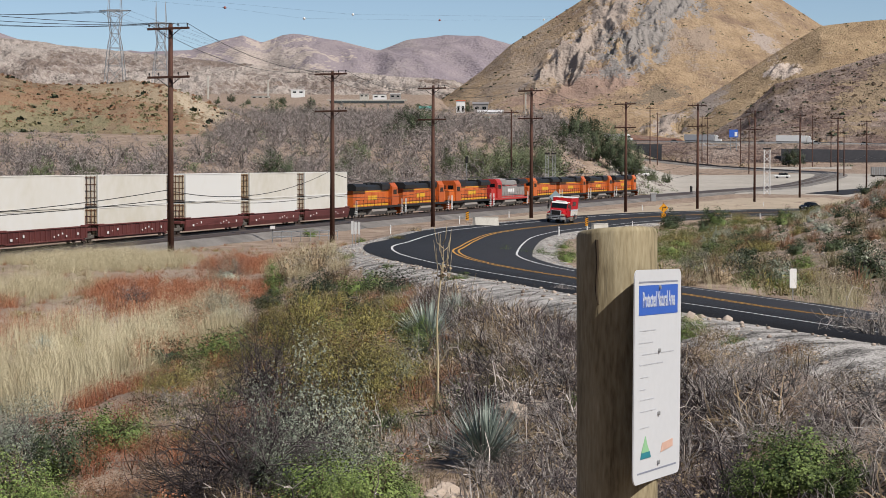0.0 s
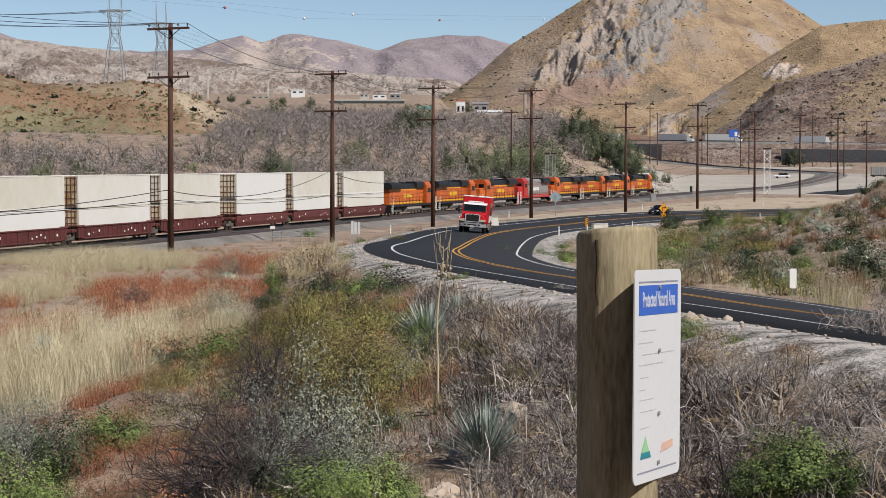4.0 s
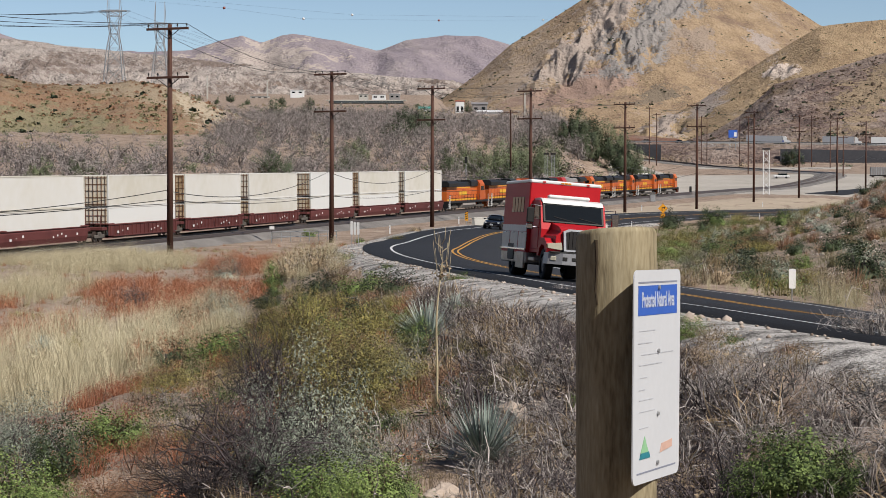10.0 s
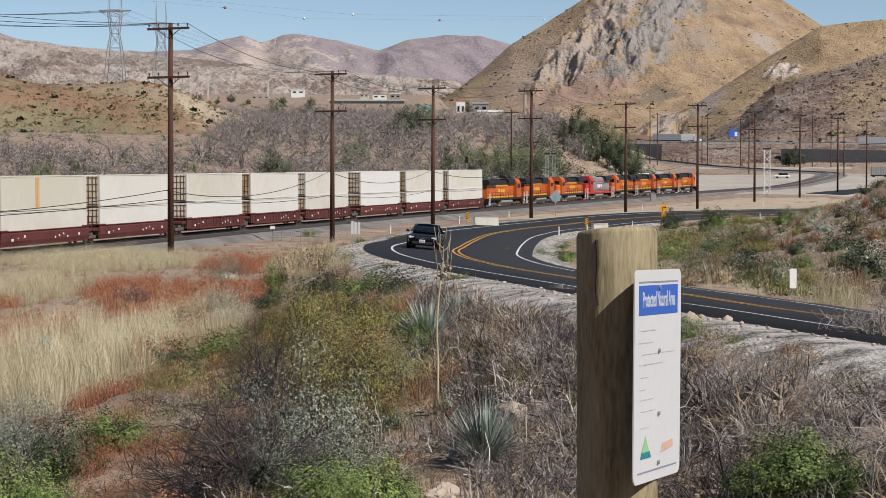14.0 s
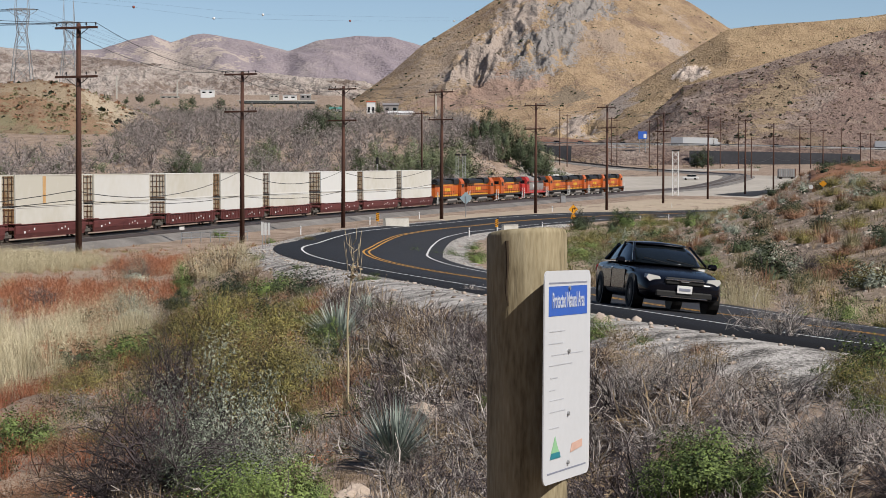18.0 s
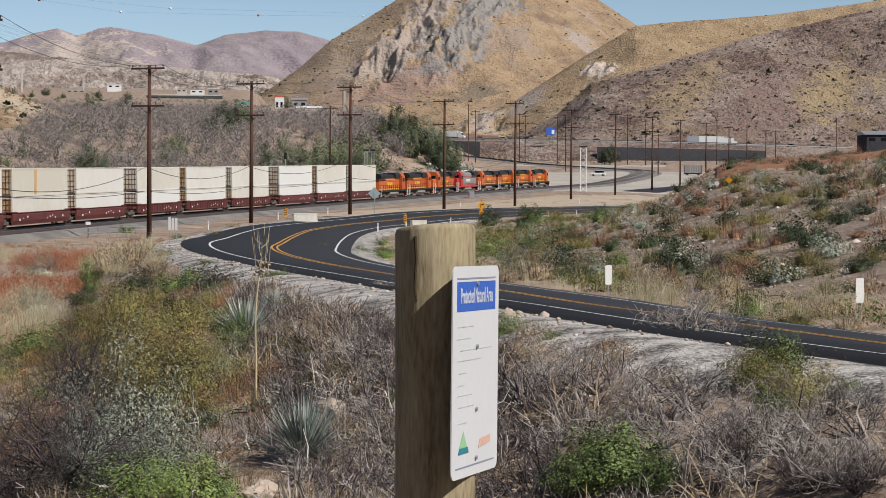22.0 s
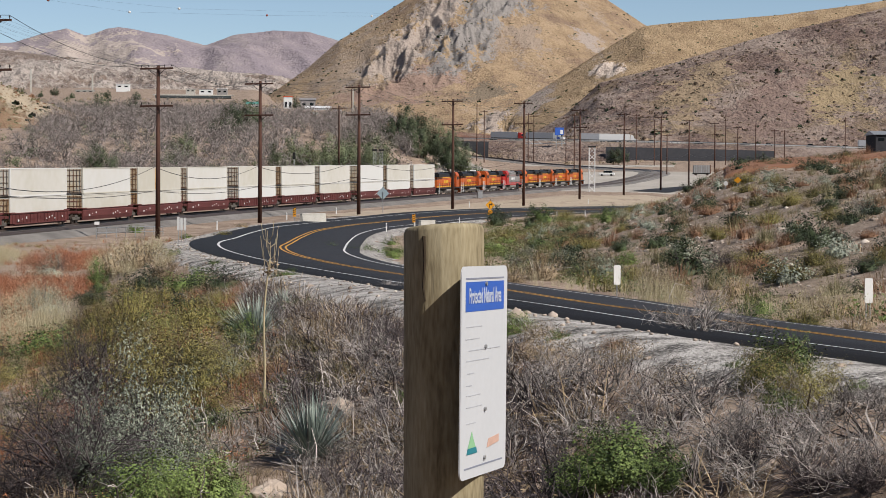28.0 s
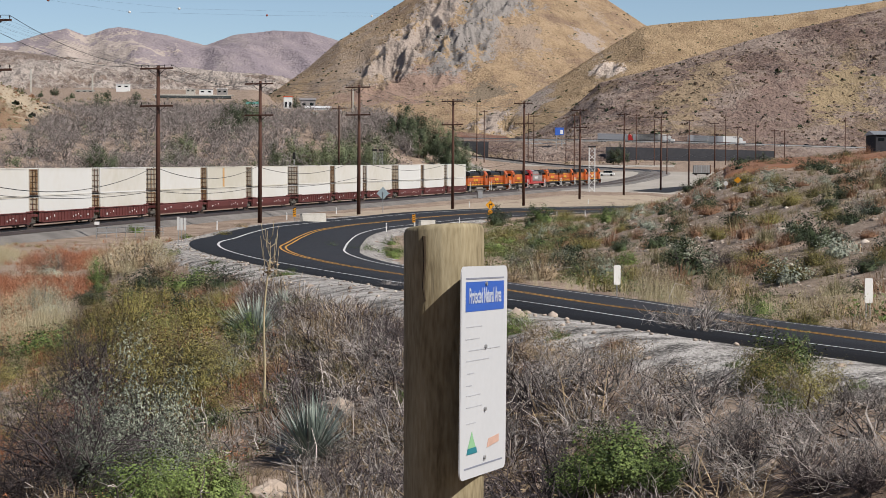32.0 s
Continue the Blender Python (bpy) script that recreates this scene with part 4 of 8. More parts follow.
def well_car(ribbed, streak=0):
    """One well of an articulated car with two stacked boxes; the middle at the origin, 18 m between its joints."""
    car = thing("well_car", "oxide-brown well car with two stacked white containers" + (", ribbed sides" if ribbed else ", smooth sides"), "freight car", "cars of the freight train")
    half = 8.35
    for sx in (-1, 1):
        if ribbed:
            side = part("well_side", Shape().box((sx * 1.36, 0, 1.02), (0.08, 2 * half, 1.0), 0.02), WELL_BROWN, car)
            for k in range(17):
                part("rib", Shape().box((sx * 1.43, -half + 0.45 + k * (2 * half - 0.9) / 16, 1.0), (0.09, 0.12, 0.9), 0.01), WELL_BROWN, side)
            part("top_rail", Shape().box((sx * 1.38, 0, 1.55), (0.2, 2 * half, 0.12), 0.02), WELL_BROWN, side)
            part("bottom_rail", Shape().box((sx * 1.38, 0, 0.5), (0.2, 2 * half - 2.0, 0.12), 0.02), WELL_BROWN, side)
        else:
            side = part("well_side", Shape().prism([(sx * 1.3, 0.38), (sx * 1.42, 0.75), (sx * 1.42, 1.35), (sx * 1.33, 1.52), (sx * 1.22, 1.52), (sx * 1.22, 0.38)], -half, half, 1), WELL_BROWN, car)
            part("top_rail", Shape().box((sx * 1.36, 0, 1.55), (0.16, 2 * half, 0.08), 0.02), WELL_BROWN, side)
        for k, (y, w, h) in enumerate(((-6.4, 0.5, 0.3), (-5.4, 0.2, 0.12), (-4.2, 0.35, 0.3), (1.5, 0.25, 0.22), (2.3, 0.3, 0.22), (3.1, 0.3, 0.22), (3.9, 0.3, 0.22), (6.2, 0.35, 0.3))):
            part("stencil", Shape().box((sx * 1.485 if ribbed else sx * 1.425, y, 0.85 + (k % 3) * 0.12), (0.012, w * 0.8, h * 0.7)), TRUCK_WHITE, side, "white stencil block")
    part("floor_pan", Shape().box((0, 0, 0.36), (2.6, 2 * half - 0.4, 0.1)), WELL_BROWN, car)
    for sy in (-1, 1):
        part("end_platform", Shape().box((0, sy * 8.85, 1.2), (2.5, 1.0, 0.3), 0.04), WELL_BROWN, car)
        part("ledge", Shape().box((0, sy * 7.9, 1.62), (2.95, 1.5, 0.12), 0.03), WELL_BROWN, car)
        g = Shape()
        for x in (-0.9, 0.9):
            g.tube((x, sy * 9.05, 1.3), (x, sy * 9.05, 2.4), 0.03, n=5)
        g.tube((-0.9, sy * 9.05, 2.4), (0.9, sy * 9.05, 2.4), 0.03, n=5)
        part("grab_rail", g, WELL_BROWN, car)
    part("coupler", Shape().box((0, 9.6, 0.9), (0.35, 1.2, 0.3), 0.05), DARK_STEEL, car)
    truck_frame(car, -9.55, 2.2, 2)
    container(car, 0.55, 2.6, True)
    container(car, 3.2, 2.9, True, streak)
    return car


engines, cars = [], []
proto, proto_red = locomotive("orange"), locomotive("red")
# engines shortened to match their length in the camera's view
for eng in (proto, proto_red):
    eng.scale = (1, 0.925, 1)
for k in range(8):
    eng = proto if k == 0 else proto_red if k == 3 else copy_thing(proto, pose(0, 0, 0))
    engines.append((eng, 2.3 + 10.3 + k * 20.6, k in (2, 3, 4)))
first = {}
gapped = 0.0
for k in range(15):
    ribbed = (k // 3) % 2 == 1
    gapped += 0 if k == 0 else 19.0 + (2.3 if k % 3 == 0 else 0)
    key = (ribbed, k == 7)
    if key not in first:
        first[key] = car = well_car(ribbed, -1.5 if k == 7 else 0)
    else:
        car = copy_thing(first[key], pose(0, 0, 0))
    cars.append((car, -(gapped + 8.08)))

# ---- vehicles on the road ----
RARC = np.concatenate([[0], np.cumsum(np.linalg.norm(np.diff(ROAD, axis=0), axis=1))])


def on_road(y, lane):
    """Pose on the road at the distance y from the camera's line, lane metres left of the middle, heading towards the camera."""
    k = float(np.interp(y, ROAD[:, 1], np.arange(len(ROAD))))
    def point(i):
        return np.array([np.interp(i, np.arange(len(ROAD)), ROAD[:, j]) for j in range(3)])
    w = point(min(k + 0.8, len(ROAD) - 1)) - point(max(k - 0.8, 0))
    w /= np.linalg.norm(w)
    left = Vector((-w[1], w[0], 0)).normalized()
    left = (left + Vector((0, 0, float(bank(y))))).normalized()
    p = Vector(point(k)) + left * lane
    f = -Vector(w)
    x = left - f * left.dot(f)
    x.normalize()
    up = x.cross(f)
    return Matrix.Translation(p) @ Matrix((x, f, up)).transposed().to_4x4()



def wheel(parent, x, y, r, w, rim=SILVER, name="wheel", double=False):
    """A wheel at its axle's end: tyre and rim."""
    wh = new(name)
    wh.parent = parent
    wh.matrix_basis = pose(x, y, r)
    sx = 1 if x > 0 else -1
    prof = [(-w / 2, r * 0.62), (-w / 2, r * 0.9), (-w * 0.38, r), (w * 0.38, r), (w / 2, r * 0.9), (w / 2, r * 0.62)]
    s, n = Shape(), 28
    for a in range(n):
        c, q = math.cos(2 * math.pi * a / n), math.sin(2 * math.pi * a / n)
        s.v += [(p, c * h, q * h) for p, h in prof]
    k = len(prof)
    for a in range(n):
        for j in range(k):
            s.f.append((a * k + j, a * k + (j + 1) % k, ((a + 1) % n) * k + (j + 1) % k, ((a + 1) % n) * k + j))
    part("tyre", s, RUBBER, wh, smooth=False)
    d = Shape().tube((-w * 0.36, 0, 0), (w * 0.3 * sx, 0, 0), r * 0.63, n=20)
    d.tube((w * 0.3 * sx, 0, 0), (w * 0.45 * sx, 0, 0), r * 0.25, r * 0.2, 12)
    for a in range(5):
        c, q = math.cos(a * 1.2566), math.sin(a * 1.2566)
        d.box((w * 0.36 * sx, c * r * 0.42, q * r * 0.42), (w * 0.1, r * 0.16, r * 0.16), 0.01)
    part("rim", d, rim, wh)
    return wh


SIDE_SILVER = material("dull_tread_plate", [(0.3, (0.25, 0.22, 0.2)), (0.7, (0.55, 0.51, 0.47))], 3, 0.4, 0.6, local=True)
BAND_WHITE = plain("reflective_white_band", (0.6, 0.62, 0.66), 0.4)


PANEL_WHITE = plain("dusty_white_panel", (0.72, 0.69, 0.64), 0.45, vary=0.12)


def rescue_truck():
    """A conventional-cab rescue truck, modelled 8 m long and later scaled down, front towards +y, resting on z = 0."""
    t = thing("rescue_truck", "red box-bodied rescue truck with white roof edge and chrome front bumper", "truck")
    part("chassis", Shape().box((0, -0.4, 0.72), (0.95, 7.2, 0.28), 0.03), DARK_STEEL, t)
    # the box
    part("box_body", Shape().box((0, -2.35, 1.98), (2.42, 4.3, 2.42), 0.04), TRUCK_RED, t)
    part("roof_cap", Shape().box((0, -2.35, 3.2), (2.44, 4.34, 0.13), 0.04), TRUCK_WHITE, t, "white roof edge")
    part("skirt", Shape().box((0, -2.35, 0.66), (2.4, 4.3, 0.42), 0.03), SIDE_SILVER, t, "tread-plate lower body")
    for x in (-0.75, -0.12, 0, 0.12, 0.75):
        part("marker_lamp", Shape().box((x, -0.18, 3.2), (0.1, 0.04, 0.06), 0.01), LENS_AMBER if abs(x) < 0.5 else RED_PAINT, t)
    for sx in (-1, 1):
        part("side_band", Shape().box((sx * 1.213, -2.35, 1.62), (0.012, 4.2, 0.22)), BAND_WHITE, t, "pale reflective band")
        part("side_rail", Shape().box((sx * 1.22, -2.35, 0.92), (0.05, 4.25, 0.07), 0.01), CHROME, t)
        for k in range(3):
            y = -3.95 + k * 1.45
            part("locker_door", Shape().box((sx * 1.215, y + 0.2, 1.22), (0.02, 1.3, 0.56), 0.005), PANEL_WHITE, t, "dusty white locker door")
            part("locker_handle", Shape().box((sx * 1.235, y + 0.2, 1.47), (0.03, 0.22, 0.03), 0.008), CHROME, t)
        for k in range(4):
            part("side_window", Shape().box((sx * 1.215, -2.75 + k * 0.52, 2.42), (0.02, 0.44, 0.52), 0.008), GLASS_DARK, t)
        part("wheel_arch", Shape().box((sx * 1.05, -2.7, 0.82), (0.36, 1.25, 0.75), 0.12), BLACK_PRINT, t)
        part("lower_locker", Shape().box((sx * 1.2, -1.0, 0.55), (0.08, 1.3, 0.55), 0.02), SIDE_SILVER, t)
        part("tail_lamp", Shape().box((sx * 1.0, -4.51, 1.1), (0.2, 0.04, 0.35), 0.01), RED_PAINT, t)
    part("rear_step", Shape().box((0, -4.65, 0.6), (2.3, 0.3, 0.12), 0.03), SIDE_SILVER, t)
    # cab
    part("cab", Shape().prism([(-0.2, 0.85), (1.45, 0.85), (1.5, 1.62), (1.05, 2.48), (0.85, 2.56), (-0.2, 2.56)], -1.08, 1.08, 0), TRUCK_RED, t)
    part("cab_roof", Shape().prism([(-0.2, 2.55), (0.95, 2.55), (1.14, 2.47), (0.95, 2.6), (0.6, 2.65), (-0.2, 2.65)], -1.02, 1.02, 0), TRUCK_WHITE, t, "white cab roof visor")
    part("light_bar", Shape().box((0, 0.35, 2.72), (1.4, 0.28, 0.12), 0.04), TRUCK_WHITE, t)
    slope = Matrix.Translation((0, 1.25, 2.17)) @ Matrix.Rotation(radians(27.5), 4, "X")
    part("windscreen", Shape().box((0, 0, 0), (1.9, 0.03, 0.6), 0.01, m=slope), GLASS_DARK, t)
    part("screen_frame", Shape().box((0, -0.006, 0.0), (2.02, 0.03, 0.7), 0.01, m=slope), BLACK_PRINT, t)
    for x in (-0.45, 0.4):
        part("wiper", Shape().tube(slope @ Vector((x - 0.35, 0.025, -0.28)), slope @ Vector((x + 0.25, 0.025, -0.15)), 0.012, n=5), BLACK_PRINT, t)
    for sx in (-1, 1):
        part("door", Shape().box((sx * 1.085, 0.62, 1.5), (0.03, 1.05, 1.1), 0.02), TRUCK_RED, t)
        part("door_window", Shape().prism([(0.12, 1.95), (1.15, 1.95), (0.95, 2.42), (0.12, 2.42)], sx * 1.07, sx * 1.1, 0), GLASS_DARK, t)
        part("door_handle", Shape().box((sx * 1.11, 0.25, 1.72), (0.03, 0.16, 0.04), 0.01), CHROME, t)
        part("step", Shape().box((sx * 1.02, 0.6, 0.62), (0.3, 0.95, 0.12), 0.02), SIDE_SILVER, t)
        m = part("mirror", Shape().box((sx * 1.42, 1.2, 2.05), (0.24, 0.1, 0.5), 0.03), CHROME if sx < 0 else BLACK_PRINT, t, "large door mirror")
        part("mirror_arm", Shape().line([(sx * 1.05, 1.12, 2.36), (sx * 1.42, 1.2, 2.4), (sx * 1.42, 1.2, 1.68), (sx * 1.08, 1.15, 1.66)], 0.018, 6), CHROME, m)
        part("lower_mirror", Shape().box((sx * 1.42, 1.2, 1.68), (0.22, 0.1, 0.2), 0.03), CHROME, m)
    # bonnet, fenders and front
    part("bonnet", Shape().prism([(-1.0, 0.95), (1.0, 0.95), (0.98, 1.42), (0.72, 1.66), (0.3, 1.74), (-0.3, 1.74), (-0.72, 1.66), (-0.98, 1.42)], 1.35, 2.95, 1, 0.9), TRUCK_RED, t)
    part("bonnet_crown", Shape().prism([(1.2, 1.3), (2.93, 1.3), (2.93, 1.62), (2.6, 1.72), (1.5, 1.84), (1.2, 1.86)], -0.74, 0.74, 0), TRUCK_RED, t)
    for sx in (-1, 1):
        fender = [(1.45, 0.75), (1.62, 1.12), (1.95, 1.34), (2.45, 1.34), (2.85, 1.2), (2.98, 0.98), (2.9, 0.86), (2.68, 0.95), (2.5, 1.08), (2.1, 1.12), (1.85, 1.0), (1.7, 0.75)]
        part("fender", Shape().prism(fender, sx * 0.72, sx * 1.17, 0), TRUCK_RED, t)
        lamp = part("headlamp", Shape().prism([(sx * 0.66, 0.98), (sx * 1.14, 1.02), (sx * 1.16, 1.16), (sx * 0.7, 1.22)], 2.9, 3.0, 1), LENS_CLEAR, t)
        part("turn_lamp", Shape().box((sx * 1.13, 2.9, 1.08), (0.08, 0.12, 0.12), 0.02), LENS_AMBER, lamp)
    g = part("grille_surround", Shape().prism([(-0.62, 0.95), (0.62, 0.95), (0.68, 1.58), (0.5, 1.66), (-0.5, 1.66), (-0.68, 1.58)], 2.9, 3.06, 1), plain("bright_grille_metal", (0.66, 0.69, 0.75), 0.3, 0.3, vary=0.1), t, "chrome grille surround")
    part("grille", Shape().prism([(-0.54, 1.02), (0.54, 1.02), (0.59, 1.55), (0.44, 1.6), (-0.44, 1.6), (-0.59, 1.55)], 3.04, 3.075, 1), DARK_STEEL, g)
    for k in range(9):
        part("grille_bar", Shape().box((-0.48 + k * 0.12, 3.085, 1.3), (0.014, 0.02, 0.54), 0.004), DARK_STEEL, g)
    part("badge", Shape().box((0, 3.085, 1.6), (0.16, 0.03, 0.08), 0.02), CHROME, g)
    bump = part("bumper", Shape().prism([(-1.2, 2.75), (-1.14, 3.1), (-0.7, 3.3), (0.7, 3.3), (1.14, 3.1), (1.2, 2.75)], 0.52, 0.88, 2), plain("brushed_bumper_metal", (0.42, 0.43, 0.46), 0.4, 0.5, vary=0.15), t, "wide dull silver bumper")
    part("bumper_lip", Shape().box((0, 3.1, 0.9), (2.2, 0.35, 0.06), 0.02), BLACK_PRINT, bump)
    part("bumper_opening", Shape().box((0, 3.3, 0.7), (0.8, 0.03, 0.12), 0.02), BLACK_PRINT, bump)
    for sx in (-1, 1):
        part("fog_lamp", Shape().box((sx * 0.62, 3.3, 0.7), (0.16, 0.04, 0.13), 0.04), BLACK_PRINT, bump)
        part("corner_lamp", Shape().box((sx * 0.98, 3.18, 0.7), (0.2, 0.04, 0.14), 0.03, turn=-sx * 25), LENS_CLEAR, bump)
    part("front_plate", Shape().box((0, 3.32, 0.56), (0.32, 0.02, 0.17), 0.004), TRUCK_WHITE, bump, "white plate with a plain bar")
    part("plate_bar", Shape().box((0, 3.333, 0.56), (0.24, 0.008, 0.06)), PRINT_GREY, bump)
    # black block put in for the shade behind the bumper
    part("radiator_shadow", Shape().box((0, 2.7, 0.75), (1.3, 0.5, 0.45), 0.05), BLACK_PRINT, t)
    for sx in (-1, 1):
        wheel(t, sx * 1.0, 2.28, 0.5, 0.28)
        wheel(t, sx * 0.92, -2.7, 0.5, 0.5)
    part("axle", Shape().tube((-0.95, 2.28, 0.5), (0.95, 2.28, 0.5), 0.08, n=8), DARK_STEEL, t)
    part("axle", Shape().tube((-0.95, -2.7, 0.5), (0.95, -2.7, 0.5), 0.1, n=8), DARK_STEEL, t)
    return t


def loft(rows, closed_ends=True):
    """A skin over cross-sections: each row is (y, half outlines as (x, z) from bottom middle to top middle), mirrored in x."""
    s, k = Shape(), None
    for y, half in rows:
        ring = [(x, y, z) for x, z in half] + [(-x, y, z) for x, z in reversed(half)]
        k = len(ring)
        s.v += ring
    for i in range(len(rows) - 1):
        for j in range(k):
            s.f.append((i * k + j, i * k + (j + 1) % k, (i + 1) * k + (j + 1) % k, (i + 1) * k + j))
    s.f += [tuple(range(k))[::-1], tuple(range((len(rows) - 1) * k, len(rows) * k))]
    return s


def rounded(ob):
    """Rounds a coarse skin."""
    m = ob.modifiers.new("rounding", "SUBSURF")
    m.levels = m.render_levels = 2
    return ob


def sedan():
    """A four-door sedan, modelled 5.1 m long and later shortened, front towards +y."""
    t = thing("sedan", "glossy black four-door sedan with pale headlamp lenses", "car")
    def sect(w, top, low=0.2, belt=None):
        b = belt or top - 0.12
        return [(0.0, low), (w * 0.9, low), (w * 0.97, low + 0.1), (w, (low + b) / 2), (w * 0.985, b), (w * 0.9, top - 0.03), (w * 0.6, top), (0.0, top + 0.012)]
    rows = [(-2.5, sect(0.72, 0.86, 0.42)), (-2.42, sect(0.85, 0.97, 0.3)), (-2.1, sect(0.91, 1.0, 0.24)), (-1.2, sect(0.925, 0.99, 0.2)), (0.0, sect(0.925, 0.96, 0.2)),
            (1.0, sect(0.925, 0.94, 0.2)), (1.7, sect(0.915, 0.87, 0.2)), (2.2, sect(0.88, 0.77, 0.22)), (2.45, sect(0.8, 0.68, 0.26)), (2.56, sect(0.68, 0.6, 0.32))]
    rounded(part("body", loft(rows), CAR_BLACK, t, smooth=True))
    def house(w0, w1, top, low=0.93):
        return [(0.0, low), (w0, low), (w0 - 0.02, low + 0.06), (w1 + 0.03, top - 0.07), (w1 - 0.05, top - 0.015), (0.0, top + 0.01)]
    glass = [(-1.95, house(0.8, 0.74, 1.02)), (-1.25, house(0.84, 0.62, 1.39)), (-0.6, house(0.86, 0.64, 1.455)), (0.2, house(0.86, 0.64, 1.44)), (1.25, house(0.84, 0.72, 1.0))]
    rounded(part("greenhouse", loft(glass), GLASS_DARK, t, "dark glass of windscreen and side windows", smooth=True))
    roof = [(-1.3, [(0.0, 1.36), (0.6, 1.345), (0.58, 1.39), (0.0, 1.415)]), (-0.6, [(0.0, 1.42), (0.66, 1.4), (0.62, 1.455), (0.0, 1.485)]), (0.15, [(0.0, 1.41), (0.66, 1.39), (0.62, 1.445), (0.0, 1.475)]), (0.34, [(0.0, 1.38), (0.64, 1.365), (0.6, 1.4), (0.0, 1.43)])]
    rounded(part("roof", loft(roof), CAR_BLACK, t, smooth=True))
    for sx in (-1, 1):
        part("front_pillar", Shape().tube((sx * 0.8, 1.12, 1.0), (sx * 0.62, 0.3, 1.4), 0.026, n=6), CAR_BLACK, t)
        part("door_pillar", Shape().tube((sx * 0.855, -0.35, 0.98), (sx * 0.65, -0.4, 1.42), 0.022, n=6), CAR_BLACK, t)
        part("rear_pillar", Shape().tube((sx * 0.82, -1.5, 1.0), (sx * 0.62, -1.15, 1.36), 0.045, n=6), CAR_BLACK, t)
        part("window_trim", Shape().box((sx * 0.885, -0.2, 0.975), (0.03, 2.7, 0.022)), CHROME, t, "bright trim under the windows")
        for y0, y1 in ((0.98, -0.32), (-0.36, -1.45)):
            d = part("door", Shape().box((sx * 0.915, (y0 + y1) / 2, 0.6), (0.02, y0 - y1 - 0.03, 0.42), 0.01), CAR_BLACK, t)
            part("door_handle", Shape().box((sx * 0.95, y1 + 0.18, 0.83), (0.03, 0.2, 0.035), 0.01), CHROME, d)
        part("mirror", Shape().box((sx * 1.02, 0.85, 1.0), (0.2, 0.14, 0.13), 0.04), CAR_BLACK, t)
        part("headlamp", Shape().prism([(sx * 0.45, 0.6), (sx * 0.72, 0.59), (sx * 0.8, 0.67), (sx * 0.76, 0.74), (sx * 0.52, 0.71)], 2.15, 2.46, 1), HEADLIGHT, t, "clear headlamp")
        part("tail_lamp", Shape().box((sx * 0.68, -2.44, 0.8), (0.32, 0.1, 0.16), 0.03), RED_PAINT, t)
        for y, n in ((1.62, "wheel_arch"), (-1.45, "wheel_arch")):
            part(n, Shape().tube((sx * 0.7, y, 0.34), (sx * 0.932, y, 0.34), 0.39, n=22), BLACK_PRINT, t)
            wheel(t, sx * 0.835, y, 0.335, 0.23)
    gr = part("grille", Shape().box((0, 2.5, 0.63), (0.82, 0.14, 0.16), 0.03), BLACK_PRINT, t)
    part("grille_bar", Shape().box((0, 2.58, 0.66), (0.84, 0.03, 0.03), 0.008), CHROME, gr)
    part("badge", Shape().box((0, 2.6, 0.655), (0.2, 0.03, 0.06), 0.015), CHROME, gr)
    part("lower_grille", Shape().box((0, 2.55, 0.36), (1.2, 0.06, 0.14), 0.03), BLACK_PRINT, t)
    part("lower_grille_trim", Shape().box((0, 2.58, 0.3), (1.0, 0.03, 0.025), 0.006), CHROME, t)
    part("front_plate", Shape().box((0, 2.6, 0.47), (0.32, 0.02, 0.16), 0.004), TRUCK_WHITE, t, "white plate with a plain bar")
    part("plate_bar", Shape().box((0, 2.613, 0.47), (0.24, 0.008, 0.055)), PRINT_GREY, t)
    for k in (0, 1):
        part("wiper", Shape().tube((-0.5 + k * 0.55, 1.27, 1.0), (0.05 + k * 0.5, 1.05, 1.09), 0.01, n=5), BLACK_PRINT, t)
    return t


# pale lens colour stands in for lit lamps; it does not glow
HEADLIGHT = plain("clear_headlamp_lens", (0.62, 0.62, 0.6), 0.2, vary=0.05)


# ---- plants: templates of triangles, then single shrubs and merged ground cover ----
def quads(a):
    """Two triangles for each four vertices in turn."""
    k = np.arange(a)[:, None] * 4
    return np.concatenate([k + [0, 1, 2], k + [0, 2, 3]], 0)


